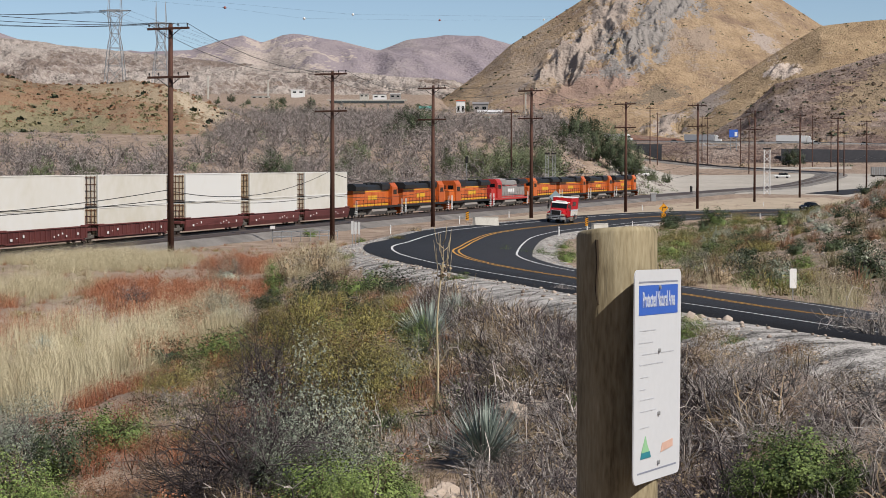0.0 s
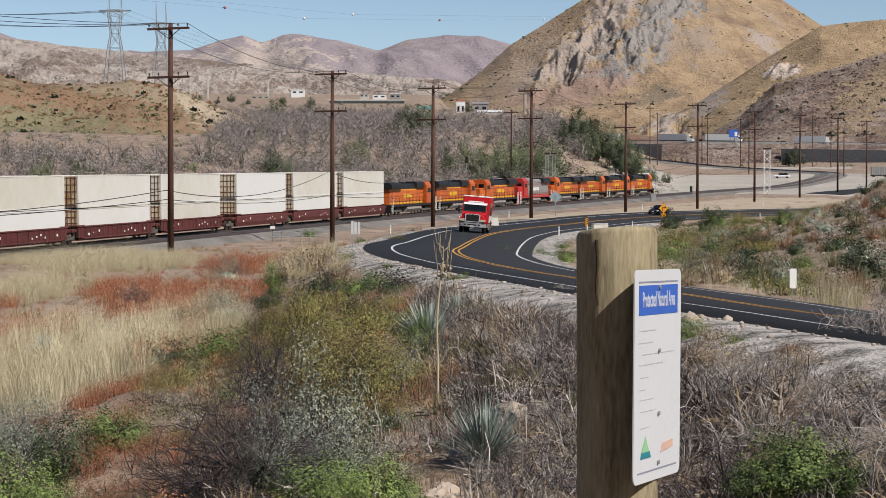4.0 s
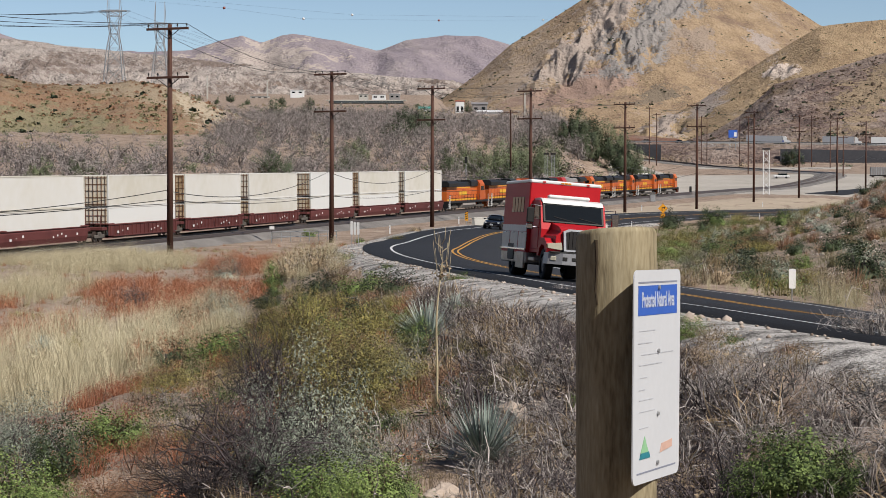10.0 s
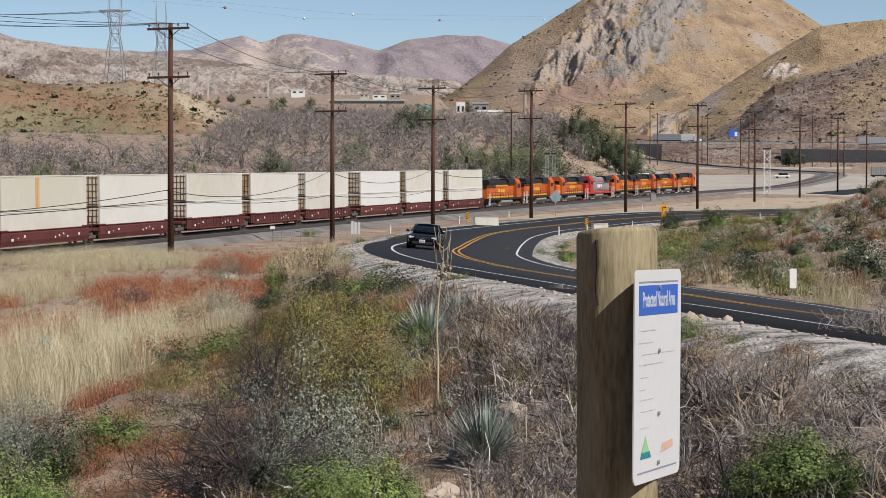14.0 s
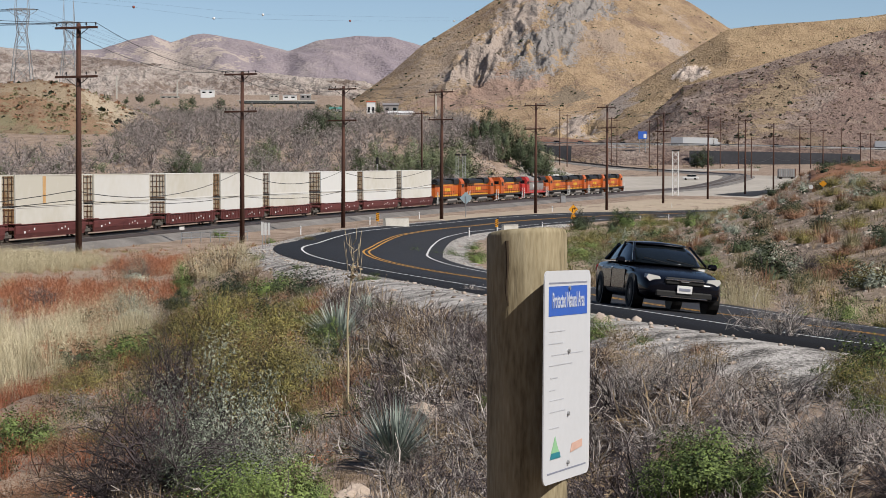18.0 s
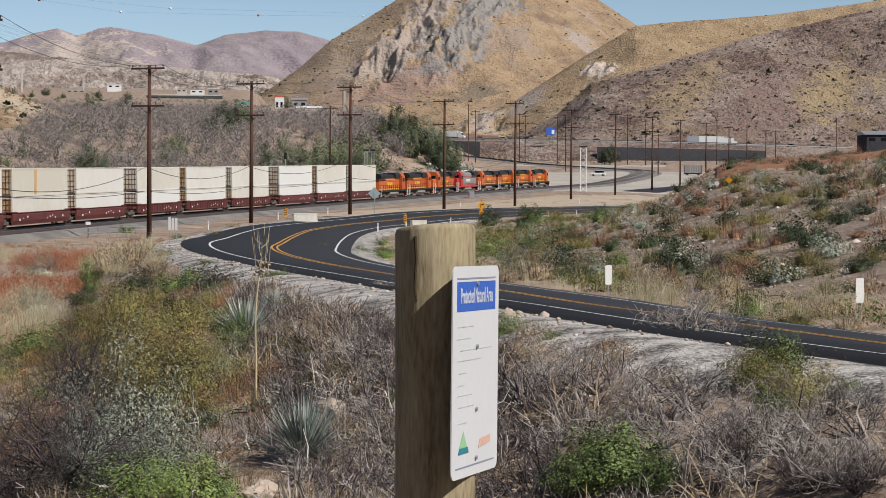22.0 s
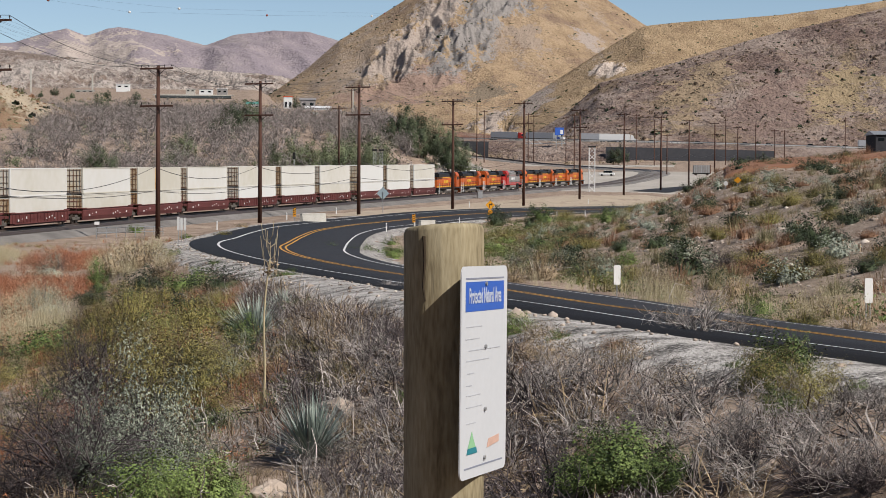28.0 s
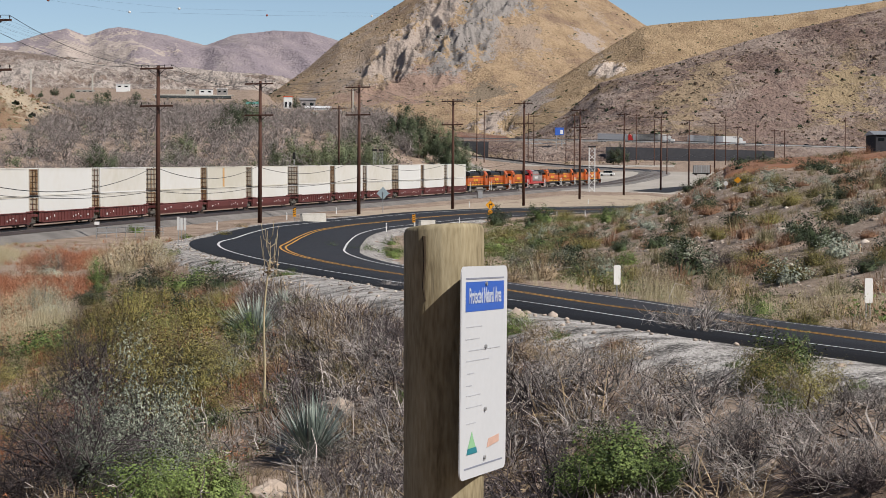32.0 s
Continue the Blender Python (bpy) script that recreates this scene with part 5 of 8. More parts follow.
def leaf_cloud(rng, n, size, leaf, clumps=18, aspect=0.45, spread=0.28, hollow=0.5, core=0.05, loose=0.3):
    """Leaves gathered in clumps over a dome of that size."""
    d = rng.normal(size=(clumps, 3))
    d[:, 2] = np.abs(d[:, 2]) * 0.9
    d /= np.linalg.norm(d, axis=1)[:, None]
    c = d * (hollow + (1 - hollow) * rng.random((clumps, 1))) * np.array(size)
    c[:, 2] += size[2] * 0.1
    i = rng.integers(0, clumps, n)
    p = c[i] + rng.normal(size=(n, 3)) * spread * np.array(size) * 0.55
    p[:, 2] = np.abs(p[:, 2]) * 0.97 + 0.02
    # leaves turn their faces outwards, loosely
    face = d[i] * 0.75 + (p - c[i]) / (np.linalg.norm(p - c[i], axis=1)[:, None] + 1e-9) * 0.5 + rng.normal(size=(n, 3)) * loose
    u = np.cross(face, rng.normal(size=(n, 3)) + [0, 0, 0.6])
    u /= np.linalg.norm(u, axis=1)[:, None] + 1e-9
    w = np.cross(face, u)
    w /= np.linalg.norm(w, axis=1)[:, None] + 1e-9
    L = leaf * rng.uniform(0.6, 1.5, (n, 1))
    inner = rng.random((n, 1)) < core
    p = np.where(inner, p * [0.5, 0.5, 0.55], p)
    L = np.where(inner, L * 2.2, L)
    V = np.stack([p - u * L * 0.5, p + w * L * aspect * 0.5, p + u * L * 0.5, p - w * L * aspect * 0.5], 1).reshape(-1, 3)
    return V, quads(n)


def gap_filler(rng, size, around=9, up=4, ragged=0.22):
    """A lumpy dome added inside a bush to block light in the gaps between its leaves."""
    V, F = [], []
    for i in range(up):
        e = math.pi / 2 * i / up
        for j in range(around):
            a = 2 * math.pi * (j + 0.5 * (i % 2)) / around
            r = 1 + rng.normal(0, ragged)
            V.append((math.cos(a) * math.cos(e) * r * size[0], math.sin(a) * math.cos(e) * r * size[1], math.sin(e) * r * size[2]))
    V.append((0, 0, size[2] * (1 + rng.normal(0, ragged))))
    for i in range(up - 1):
        for j in range(around):
            p, q = i * around + j, i * around + (j + 1) % around
            F += [(p, q, q + around), (p, q + around, p + around)]
    t = (up - 1) * around
    F += [(t + j, t + (j + 1) % around, up * around) for j in range(around)]
    return np.array(V), np.array(F)


def twig_bush(rng, stems, height, spread, levels=3, r=0.014, kids=3, wander=0.35):
    """Branching twigs from one root, as thin three-sided bars."""
    segs = []

    def grow(p, d, length, rad, lev):
        q = p
        for _ in range(2):
            d2 = d + rng.normal(size=3) * wander * 0.6
            d2 /= np.linalg.norm(d2)
            q2 = q + d2 * length / 2
            q2[2] = max(q2[2], 0.02)
            segs.append((q, q2, rad, rad * 0.8))
            q, d, rad = q2, d2, rad * 0.8
            if lev > 0:
                for _ in range(kids - 1 if _ == 0 else kids):
                    e = d + rng.normal(size=3) * wander * 1.7 + [0, 0, 0.12]
                    grow(q, e / np.linalg.norm(e), length * rng.uniform(0.5, 0.8), rad * 0.7, lev - 1)
    for _ in range(stems):
        a = rng.uniform(0, 6.283)
        t = rng.uniform(0.15, 1.0) * spread
        d = np.array([math.cos(a) * t, math.sin(a) * t, height * rng.uniform(0.6, 1.0)])
        ln = np.linalg.norm(d)
        grow(rng.normal(size=3) * [0.02, 0.02, 0], d / ln, ln * 0.5, r, levels - 1)
    P, Q = np.array([s[0] for s in segs]), np.array([s[1] for s in segs])
    A, B = np.array([s[2] for s in segs])[:, None], np.array([s[3] for s in segs])[:, None]
    d = Q - P
    d /= np.linalg.norm(d, axis=1)[:, None] + 1e-9
    u = np.cross(d, [0.31, 0.2, 0.93])
    u /= np.linalg.norm(u, axis=1)[:, None] + 1e-9
    w = np.cross(d, u)
    rings = []
    for k in range(3):
        c, s = math.cos(k * 2.094), math.sin(k * 2.094)
        rings.append(P + (u * c + w * s) * A)
    for k in range(3):
        c, s = math.cos(k * 2.094), math.sin(k * 2.094)
        rings.append(Q + (u * c + w * s) * B)
    V = np.stack(rings, 1).reshape(-1, 3)
    k = np.arange(len(P))[:, None] * 6
    F = np.concatenate([k + f for f in ([0, 1, 4], [0, 4, 3], [1, 2, 5], [1, 5, 4], [2, 0, 3], [2, 3, 5])], 0)
    return V, F


def blade_tuft(rng, n, height, spread, width, droop=0.4, root=0.12, stiff=False):
    """Grass blades or stiff leaves from one root."""
    a = rng.uniform(0, 6.283, n)
    t = (rng.uniform(0.0, 1.45, n) if stiff else np.abs(rng.normal(0, spread, n)))[:, None]
    h = height * rng.uniform(0.55, 1.1, (n, 1))
    o = np.stack([np.cos(a), np.sin(a), np.zeros(n)], 1)
    up = np.array([0, 0, 1.0])
    base = o * rng.uniform(0, root, (n, 1))
    s, c = np.sin(t), np.cos(t)
    mid = base + (o * s + up * c) * h * 0.55
    t2 = t + droop * (0.5 + t)
    tip = mid + (o * np.sin(t2) + up * np.cos(t2)) * h * 0.45
    side = np.stack([-np.sin(a), np.cos(a), np.zeros(n)], 1) * width
    V = np.stack([base - side * 0.6, base + side * 0.6, mid + side * 0.5, mid - side * 0.5, tip], 1).reshape(-1, 3)
    k = np.arange(n)[:, None] * 5
    return V, np.concatenate([k + f for f in ([0, 1, 2], [0, 2, 3], [3, 2, 4])], 0)


def tangle(rng, n, size, length, width, rise=0.55):
    """Loose arching dead stems, each a bent flat strip, over a low mound."""
    a = rng.uniform(0, 6.283, n)
    p = np.stack([np.cos(a), np.sin(a), 0 * a], 1) * np.sqrt(rng.random((n, 1))) * size * [1, 1, 0]
    p[:, 2] = np.abs(rng.normal(0, 0.12, n)) * size
    b = a + rng.normal(0, 1.1, n)
    e = rng.uniform(0.0, 1.0, n) ** (1 / (rise + 0.3)) * 1.45
    L = length * rng.uniform(0.4, 1.2, (n, 1))
    d = np.stack([np.cos(b) * np.cos(e), np.sin(b) * np.cos(e), np.sin(e)], 1)
    q = p + d * L * 0.55
    d2 = d + rng.normal(size=(n, 3)) * 0.4 - [0, 0, 0.25]
    d2 /= np.linalg.norm(d2, axis=1)[:, None]
    r = q + d2 * L * 0.45
    r[:, 2] = np.maximum(r[:, 2], 0.02)
    w = np.cross(d, rng.normal(size=(n, 3)))
    w = w / (np.linalg.norm(w, axis=1)[:, None] + 1e-9) * width * rng.uniform(0.6, 1.4, (n, 1))
    V = np.stack([p - w, p + w, q + w * 0.8, q - w * 0.8, r + w * 0.3, r - w * 0.3], 1).reshape(-1, 3)
    k = np.arange(n)[:, None] * 6
    return V, np.concatenate([k + f for f in ([0, 1, 2], [0, 2, 3], [3, 2, 4], [3, 4, 5])], 0)


def join(*bits):
    V, F, k = [], [], 0
    for v, f in bits:
        V.append(v)
        F.append(f + k)
        k += len(v)
    return np.concatenate(V), np.concatenate(F)


def mesh_of(name, VF, mat, soft=False):
    V, F = VF
    me = bpy.data.meshes.new(name)
    me.vertices.add(len(V))
    me.vertices.foreach_set("co", np.ascontiguousarray(V, dtype=np.float32).ravel())
    me.loops.add(len(F) * 3)
    me.loops.foreach_set("vertex_index", np.ascontiguousarray(F, dtype=np.int32).ravel())
    me.polygons.add(len(F))
    me.polygons.foreach_set("loop_start", np.arange(len(F), dtype=np.int32) * 3)
    me.update(calc_edges=True)
    me.materials.append(mat)
    if soft:
        me.polygons.foreach_set("use_smooth", [True] * len(F))
    return me


def strew(VFs, x, y, sizes, rng, sink=0.02, lean=None):
    """Many copies of templates, merged: each turned and sized on the ground."""
    z = terrain(x, y) - sink
    turn = rng.uniform(0, 6.283, len(x))
    which = rng.integers(0, len(VFs), len(x))
    V, F, k = [], [], 0
    for j, (v, f) in enumerate(VFs):
        m = which == j
        if not m.any():
            continue
        c, s, q = np.cos(turn[m])[:, None], np.sin(turn[m])[:, None], sizes[m][:, None]
        X = (v[None, :, 0] * c - v[None, :, 1] * s) * q + x[m][:, None]
        Y = (v[None, :, 0] * s + v[None, :, 1] * c) * q + y[m][:, None]
        H = v[None, :, 2] * q * rng.uniform(0.8, 1.2, (m.sum(), 1)) + z[m][:, None]
        V.append(np.stack([X, Y, H], -1).reshape(-1, 3))
        F.append((f[None] + (np.arange(m.sum()) * len(v))[:, None, None]).reshape(-1, 3) + k)
        k += V[-1].shape[0]
    return np.concatenate(V), np.concatenate(F)


def stuff(name, VF, mat, label):
    return tagged(new(name, mesh_of(name, VF, mat)), label, kind="stuff")


def leafy(name, dark, light, rough=0.7, island=0.5):
    return material(name, [(0.2, dark), (0.8, light)], 1.2, rough, island=island, each=0.45, fine=3, spec=0.25)


LEAF_GREEN = leafy("green_leaves", (0.028, 0.05, 0.014), (0.2, 0.275, 0.08), island=0.65)
LEAF_DARK = leafy("dark_green_leaves", (0.016, 0.028, 0.014), (0.07, 0.095, 0.042))
LEAF_OLIVE = leafy("olive_leaves", (0.04, 0.04, 0.013), (0.38, 0.33, 0.105), island=0.65)
LEAF_SAGE = leafy("grey_sage_leaves", (0.08, 0.1, 0.078), (0.42, 0.46, 0.37), island=0.5)
LEAF_RUST = leafy("rust_red_seed_heads", (0.26, 0.095, 0.05), (0.52, 0.22, 0.115), island=0.3)
LEAF_TAN = leafy("tan_dry_leaves", (0.13, 0.09, 0.052), (0.52, 0.4, 0.26))
LEAF_BRIGHT = leafy("bright_green_leaves", (0.03, 0.055, 0.015), (0.26, 0.35, 0.1), island=0.65)
STRAW = leafy("straw_grass", (0.38, 0.32, 0.19), (0.74, 0.67, 0.47))
GREY_TWIG = leafy("grey_dead_twigs", (0.08, 0.07, 0.067), (0.6, 0.545, 0.515), island=0.7)
DARK_TWIG = leafy("dark_twigs", (0.012, 0.009, 0.01), (0.13, 0.105, 0.11))
BROWN_TWIG = leafy("brown_twigs", (0.06, 0.04, 0.027), (0.2, 0.14, 0.095))
YUCCA = leafy("blue_grey_yucca_leaves", (0.17, 0.215, 0.195), (0.54, 0.62, 0.55), 0.5)
HILL_RUST = leafy("faded_rust_scrub", (0.2, 0.105, 0.06), (0.36, 0.2, 0.12), island=0.5)
HILL_OLIVE = leafy("faded_olive_scrub", (0.12, 0.11, 0.055), (0.27, 0.24, 0.13), island=0.5)
STALK = plain("pale_dry_stalk", (0.5, 0.42, 0.27), 0.8, vary=0.2)

R = np.random.default_rng(11)
SHRUBS = {}


def shrub_kind(kind, label, leaf_mat, twig_mat, leaves, twigs_):
    """Three shapes of one kind of shrub, near with fine leaves and far with fewer: leaves are (count, size, leaf, clumps, aspect, spread)."""
    shapes = []
    for fine in (1.8, 1.0):
        for _ in range(3):
            VF = None
            if leaves:
                n, size, leaf, clumps, aspect, spread = leaves
                VF = leaf_cloud(R, int(n * fine), size, leaf / (1.24 if fine > 1 else 1.15), int(clumps * (1.3 if fine > 1 else 0.9)), aspect, spread, 0.4, 0.035)
                if fine == 1.0:
                    VF = join(VF, gap_filler(R, tuple(0.42 * q for q in size)), *([blade_tuft(R, 170, size[2] * 1.15, 0.72, 0.008, 0.3, 0.35)] if kind in ("rust", "olive", "tan") else []))
            shapes.append((mesh_of("foliage", VF, leaf_mat) if VF else None, [mesh_of("twigs", twigs_(), twig_mat) for _ in range(1 if VF else 3)]))
    SHRUBS[kind] = (label, leaf_mat, twig_mat, shapes)


shrub_kind("green", "green leafy shrub on the dry slope", LEAF_GREEN, BROWN_TWIG, (2000, (0.62, 0.62, 0.8), 0.05, 40, 0.5, 0.19), lambda: twig_bush(R, 6, 0.9, 0.6, 2, 0.012))
shrub_kind("dark", "dark green dense leafy shrub", LEAF_DARK, DARK_TWIG, (2200, (0.65, 0.65, 0.75), 0.05, 36, 0.45, 0.19), lambda: twig_bush(R, 7, 0.8, 0.6, 2, 0.014))
shrub_kind("olive", "olive-green fine-leaved bushy shrub", LEAF_OLIVE, BROWN_TWIG, (3600, (0.7, 0.7, 0.75), 0.055, 60, 0.16, 0.26), lambda: twig_bush(R, 14, 0.9, 0.75, 3, 0.007, 2))
shrub_kind("sage", "grey-green aromatic sage bush", LEAF_SAGE, DARK_TWIG, (6000, (0.72, 0.72, 0.85), 0.028, 70, 0.4, 0.17), lambda: twig_bush(R, 14, 0.95, 0.75, 3, 0.008, 2))
shrub_kind("rust", "rust-red dry buckwheat bush on sand", HILL_RUST, BROWN_TWIG, (2000, (0.66, 0.66, 0.5), 0.034, 44, 0.45, 0.24), lambda: twig_bush(R, 10, 0.55, 0.65, 2, 0.007))
shrub_kind("tan", "tan dried-out bush with curled leaves", LEAF_TAN, GREY_TWIG, (1100, (0.62, 0.62, 0.55), 0.045, 40, 0.35, 0.34), lambda: twig_bush(R, 12, 0.65, 0.7, 2, 0.009))
shrub_kind("dead", "bare grey tangle of dead brush", None, GREY_TWIG, None, lambda: twig_bush(R, 4, 0.75, 0.85, 3, 0.013, 3, 0.5))
shrub_kind("black", "bare dark-stemmed leafless shrub", None, DARK_TWIG, None, lambda: twig_bush(R, 12, 1.05, 1.3, 4, 0.021, 2, 0.5))
shrub_kind("bright", "bright green leafy bush on the slope", LEAF_BRIGHT, BROWN_TWIG, (3000, (0.66, 0.66, 0.8), 0.037, 50, 0.55, 0.18), lambda: twig_bush(R, 7, 0.95, 0.6, 2, 0.011))


PLANTED = []


def clear_of(x, y, gap=0.62):
    """True where no single shrub stands."""
    ok = np.ones(len(x), bool)
    for a, c, r in PLANTED:
        ok &= (x - a) ** 2 + (y - c) ** 2 > (gap * r) ** 2
    return ok


def shrub(kind, x, y, size, tall=1.0):
    PLANTED.append((x, y, size))
    label, lm, tm, shapes = SHRUBS[kind]
    leaves, stems = shapes[int(R.integers(0, 3)) + (0 if y < 42 else 3)]
    ob = thing("shrub", label, "shrub", "shrubs on the slope")
    ob.matrix_world = pose(x, y, ground_at(x, y) - 0.04, 0, 0, R.uniform(0, 360)) @ Matrix.Diagonal((size, size, size * tall, 1))
    for stem in stems:
        part("branchwork", stem, tm, ob)
    if leaves:
        part("foliage", leaves, lm, ob)
    return ob


def yucca(x, y, size, n=430, stalk=0.0, dry=False):
    PLANTED.append((x, y, 1.3 * size))
    ob = thing("yucca", "spiky blue-grey yucca rosette" + (" with a tall pale dry flower stalk" if stalk else "") if not dry else "dried yucca rosette with a tall pale flower stalk", "yucca", "yuccas on the slope")
    ob.matrix_world = pose(x, y, ground_at(x, y) + 0.04 * size)
    part("rosette", mesh_of("rosette", blade_tuft(R, n, 0.75 * size, 1, 0.0135 * size, 0.05, 0.08 * size, True), LEAF_TAN if dry else YUCCA), YUCCA, ob)
    if not dry:
        part("dead_skirt", mesh_of("dead_leaves", blade_tuft(R, 60, 0.5 * size, 1.6, 0.012 * size, 0.5, 0.1 * size), GREY_TWIG), GREY_TWIG, ob, "dead grey lower leaves")
    if stalk:
        pts = [(0.02 * math.sin(k * 0.9), 0.0, stalk * k / 8) for k in range(9)]
        pts = [(p[0] + 0.035 * stalk * (p[2] / stalk) ** 2, p[1], p[2]) for p in pts]
        st = part("flower_stalk", Shape().line(pts, 0.02, 7, 0.6), STALK, ob, "pale dry flower stalk")
        s = Shape()
        for k in range(11):
            b = Vector(pts[-1]) + Vector((0, 0, -0.32 + 0.06 * k))
            a = k * 2.4
            s.line([b, b + Vector((math.cos(a) * 0.1, math.sin(a) * 0.1, 0.08)), b + Vector((math.cos(a) * 0.14, math.sin(a) * 0.14, 0.5 - 0.02 * k))], 0.007, 4, 0.5)
        part("flower_head", s, STALK, st)
        part("seed_head", mesh_of("seed_pods", (lambda VF: (VF[0] + np.array(pts[-1]) + [0, 0, -0.28], VF[1]))(leaf_cloud(R, 70, (0.14, 0.14, 0.36), 0.05, 16, 0.6)), LEAF_TAN), LEAF_TAN, st)
    return ob


def boulder(x, y, size, flat=0.7, seed=0):
    PLANTED.append((x, y - size, size * 3.0))
    me = bpy.data.meshes.new("boulder")
    bm = bmesh.new()
    bmesh.ops.create_icosphere(bm, subdivisions=3, radius=1)
    for v in bm.verts:
        n = noise.noise(v.co * 1.3 + Vector((seed * 7.1, seed, 0))) * 0.45 + noise.noise(v.co * 3.1 + Vector((seed, 3, 9))) * 0.16
        v.co = Vector((v.co.x * (1 + n), v.co.y * 0.85 * (1 + n), v.co.z * flat * (1 + n))) * size
    bm.to_mesh(me)
    bm.free()
    me.materials.append(ROCK)
    ob = tagged(new("boulder", me), "pale tan weathered boulder half sunk in the slope", "boulder", "boulders on the slope")
    ob.matrix_world = pose(x, y, ground_at(x, y) + size * flat * 0.25, 0, 0, seed * 77 % 360)
    return ob

# single shrubs: place, size, relative height
for x, y, size, tall in [(-6.6, 73.9, 1.75, 0.5), (-1.4, 57.7, 1.81, 0.6), (-3.4, 62.2, 1.47, 0.6), (-0.5, 41.5, 0.98, 0.7), (15.4, 97.7, 2.33, 0.9), (14.9, 89.1, 1.65, 0.8), (19.1, 86.8, 2.56, 0.9), (23.1, 125.3, 1.94, 0.7), (23.5, 115.8, 2.32, 0.7), (25.3, 87.0, 2.17, 0.9), (26.2, 93.9, 1.49, 0.8), (29.9, 97.4, 1.55, 0.8), (33.2, 243.0, 3.21, 0.8), (29.9, 252.2, 3.87, 0.9), (21.2, 67.1, 1.29, 0.6), (-4.8, 24.3, 0.94, 1.08), (-2.2, 52.6, 1.38, 0.6), (-4.5, 71.7, 1.69, 0.7), (-5.0, 69.6, 1.28, 0.7), (-8.2, 61.5, 1.46, 0.7), (-6.3, 43.5, 1.11, 0.84), (-6.8, 75.0, 1.18, 0.7), (-1.0, 28.4, 0.63, 0.72), (-0.2, 35.7, 0.68, 0.96)]:
    shrub('dark', x, y, size, tall)
for x, y, size, tall in [(1.8, 30.4, 0.58, 0.84), (30.3, 123.4, 1.94, 0.8), (36.0, 158.5, 1.77, 0.7), (26.2, 87.3, 1.19, 0.8), (20.5, 95.5, 1.7, 0.9), (18.4, 106.5, 1.41, 0.8)]:
    shrub('dark', x, y, size, tall)
for x, y, size, tall in [(-7.2, 63.7, 1.84, 0.9), (-11.1, 98.4, 2.07, 0.9), (14.3, 106.7, 2.25, 0.8), (31.6, 99.3, 1.59, 0.7), (-1.6, 23.0, 1.38, 1.38), (-1.9, 22.3, 0.99, 1.08), (-1.2, 22.4, 0.85, 1.08), (-5.4, 24.8, 1.2, 1.08), (-6.9, 30.8, 1.1, 0.96), (-0.6, 36.5, 0.69, 0.96), (17.7, 114.6, 1.52, 0.8)]:
    shrub('sage', x, y, size, tall)
for x, y, size, tall in [(-2.7, 62.7, 1.8, 0.6), (0.6, 41.9, 0.88, 0.6), (-5.0, 42.9, 1.5, 0.72), (3.1, 19.0, 0.66, 0.8), (3.8, 17.9, 0.54, 0.8), (3.4, 18.5, 0.99, 0.85), (3.8, 18.1, 0.59, 0.9), (5.2, 19.1, 0.5, 1.0), (5.4, 21.9, 0.31, 0.9), (6.0, 19.2, 0.23, 1.2), (19.2, 102.2, 1.59, 0.8), (35.7, 201.6, 2.68, 1.0), (38.3, 269.2, 4.15, 0.9), (28.3, 180.0, 2.38, 0.6), (21.9, 153.8, 4.06, 0.4), (7.8, 122.2, 1.6, 0.7), (-2.0, 71.3, 0.56, 0.6), (-4.3, 85.8, 0.84, 0.6), (-7.9, 185.6, 1.42, 0.5), (-14.1, 205.2, 1.79, 0.7), (-0.6, 21.6, 0.75, 0.72), (-4.8, 27.5, 0.97, 0.96), (-4.5, 27.6, 0.8, 0.72), (-2.5, 45.5, 1.44, 0.72)]:
    shrub('green', x, y, size, tall)
for x, y, size, tall in [(5.6, 20.6, 0.72, 1.15), (5.9, 21.4, 0.5, 1.1), (1.9, 26.2, 0.4, 0.8), (4.1, 27.0, 0.35, 0.8), (-1.2, 45.0, 1.18, 0.6), (-4.0, 60.6, 1.43, 0.7), (-0.5, 38.3, 0.97, 0.84), (-7.7, 87.4, 1.01, 1.7), (-7.0, 79.9, 0.96, 1.2), (-4.6, 43.2, 0.69, 0.72)]:
    shrub('green', x, y, size, tall)
for x, y, size, tall in [(0.1, 31.7, 0.9, 1.0), (-0.9, 30.4, 0.67, 1.0), (-0.6, 45.0, 0.71, 0.7), (-5.4, 46.8, 1.34, 0.7), (4.6, 25.0, 0.64, 0.6), (3.4, 25.4, 0.48, 0.7), (34.0, 146.1, 3.27, 0.5), (24.0, 93.1, 1.88, 0.6), (31.1, 144.7, 1.93, 0.7), (27.6, 86.6, 1.59, 0.5), (28.3, 167.2, 2.96, 0.4), (-4.0, 22.7, 0.95, 0.7), (-3.6, 22.8, 0.8, 0.5), (-3.7, 25.4, 0.89, 0.6), (-4.1, 21.7, 0.77, 0.6), (-4.6, 42.6, 0.95, 0.6), (-0.1, 31.8, 0.5, 0.9), (25.7, 141.8, 1.26, 0.6), (42.9, 152.2, 2.07, 0.5), (44.9, 148.2, 2.36, 0.5), (37.3, 152.2, 2.39, 0.5), (39.1, 146.8, 1.99, 0.5), (25.9, 79.7, 1.1, 0.6), (28.0, 134.1, 1.49, 0.6)]:
    shrub('rust', x, y, size, tall)
for x, y, size, tall in [(31.1, 160.6, 2.14, 0.5)]:
    shrub('rust', x, y, size, tall)
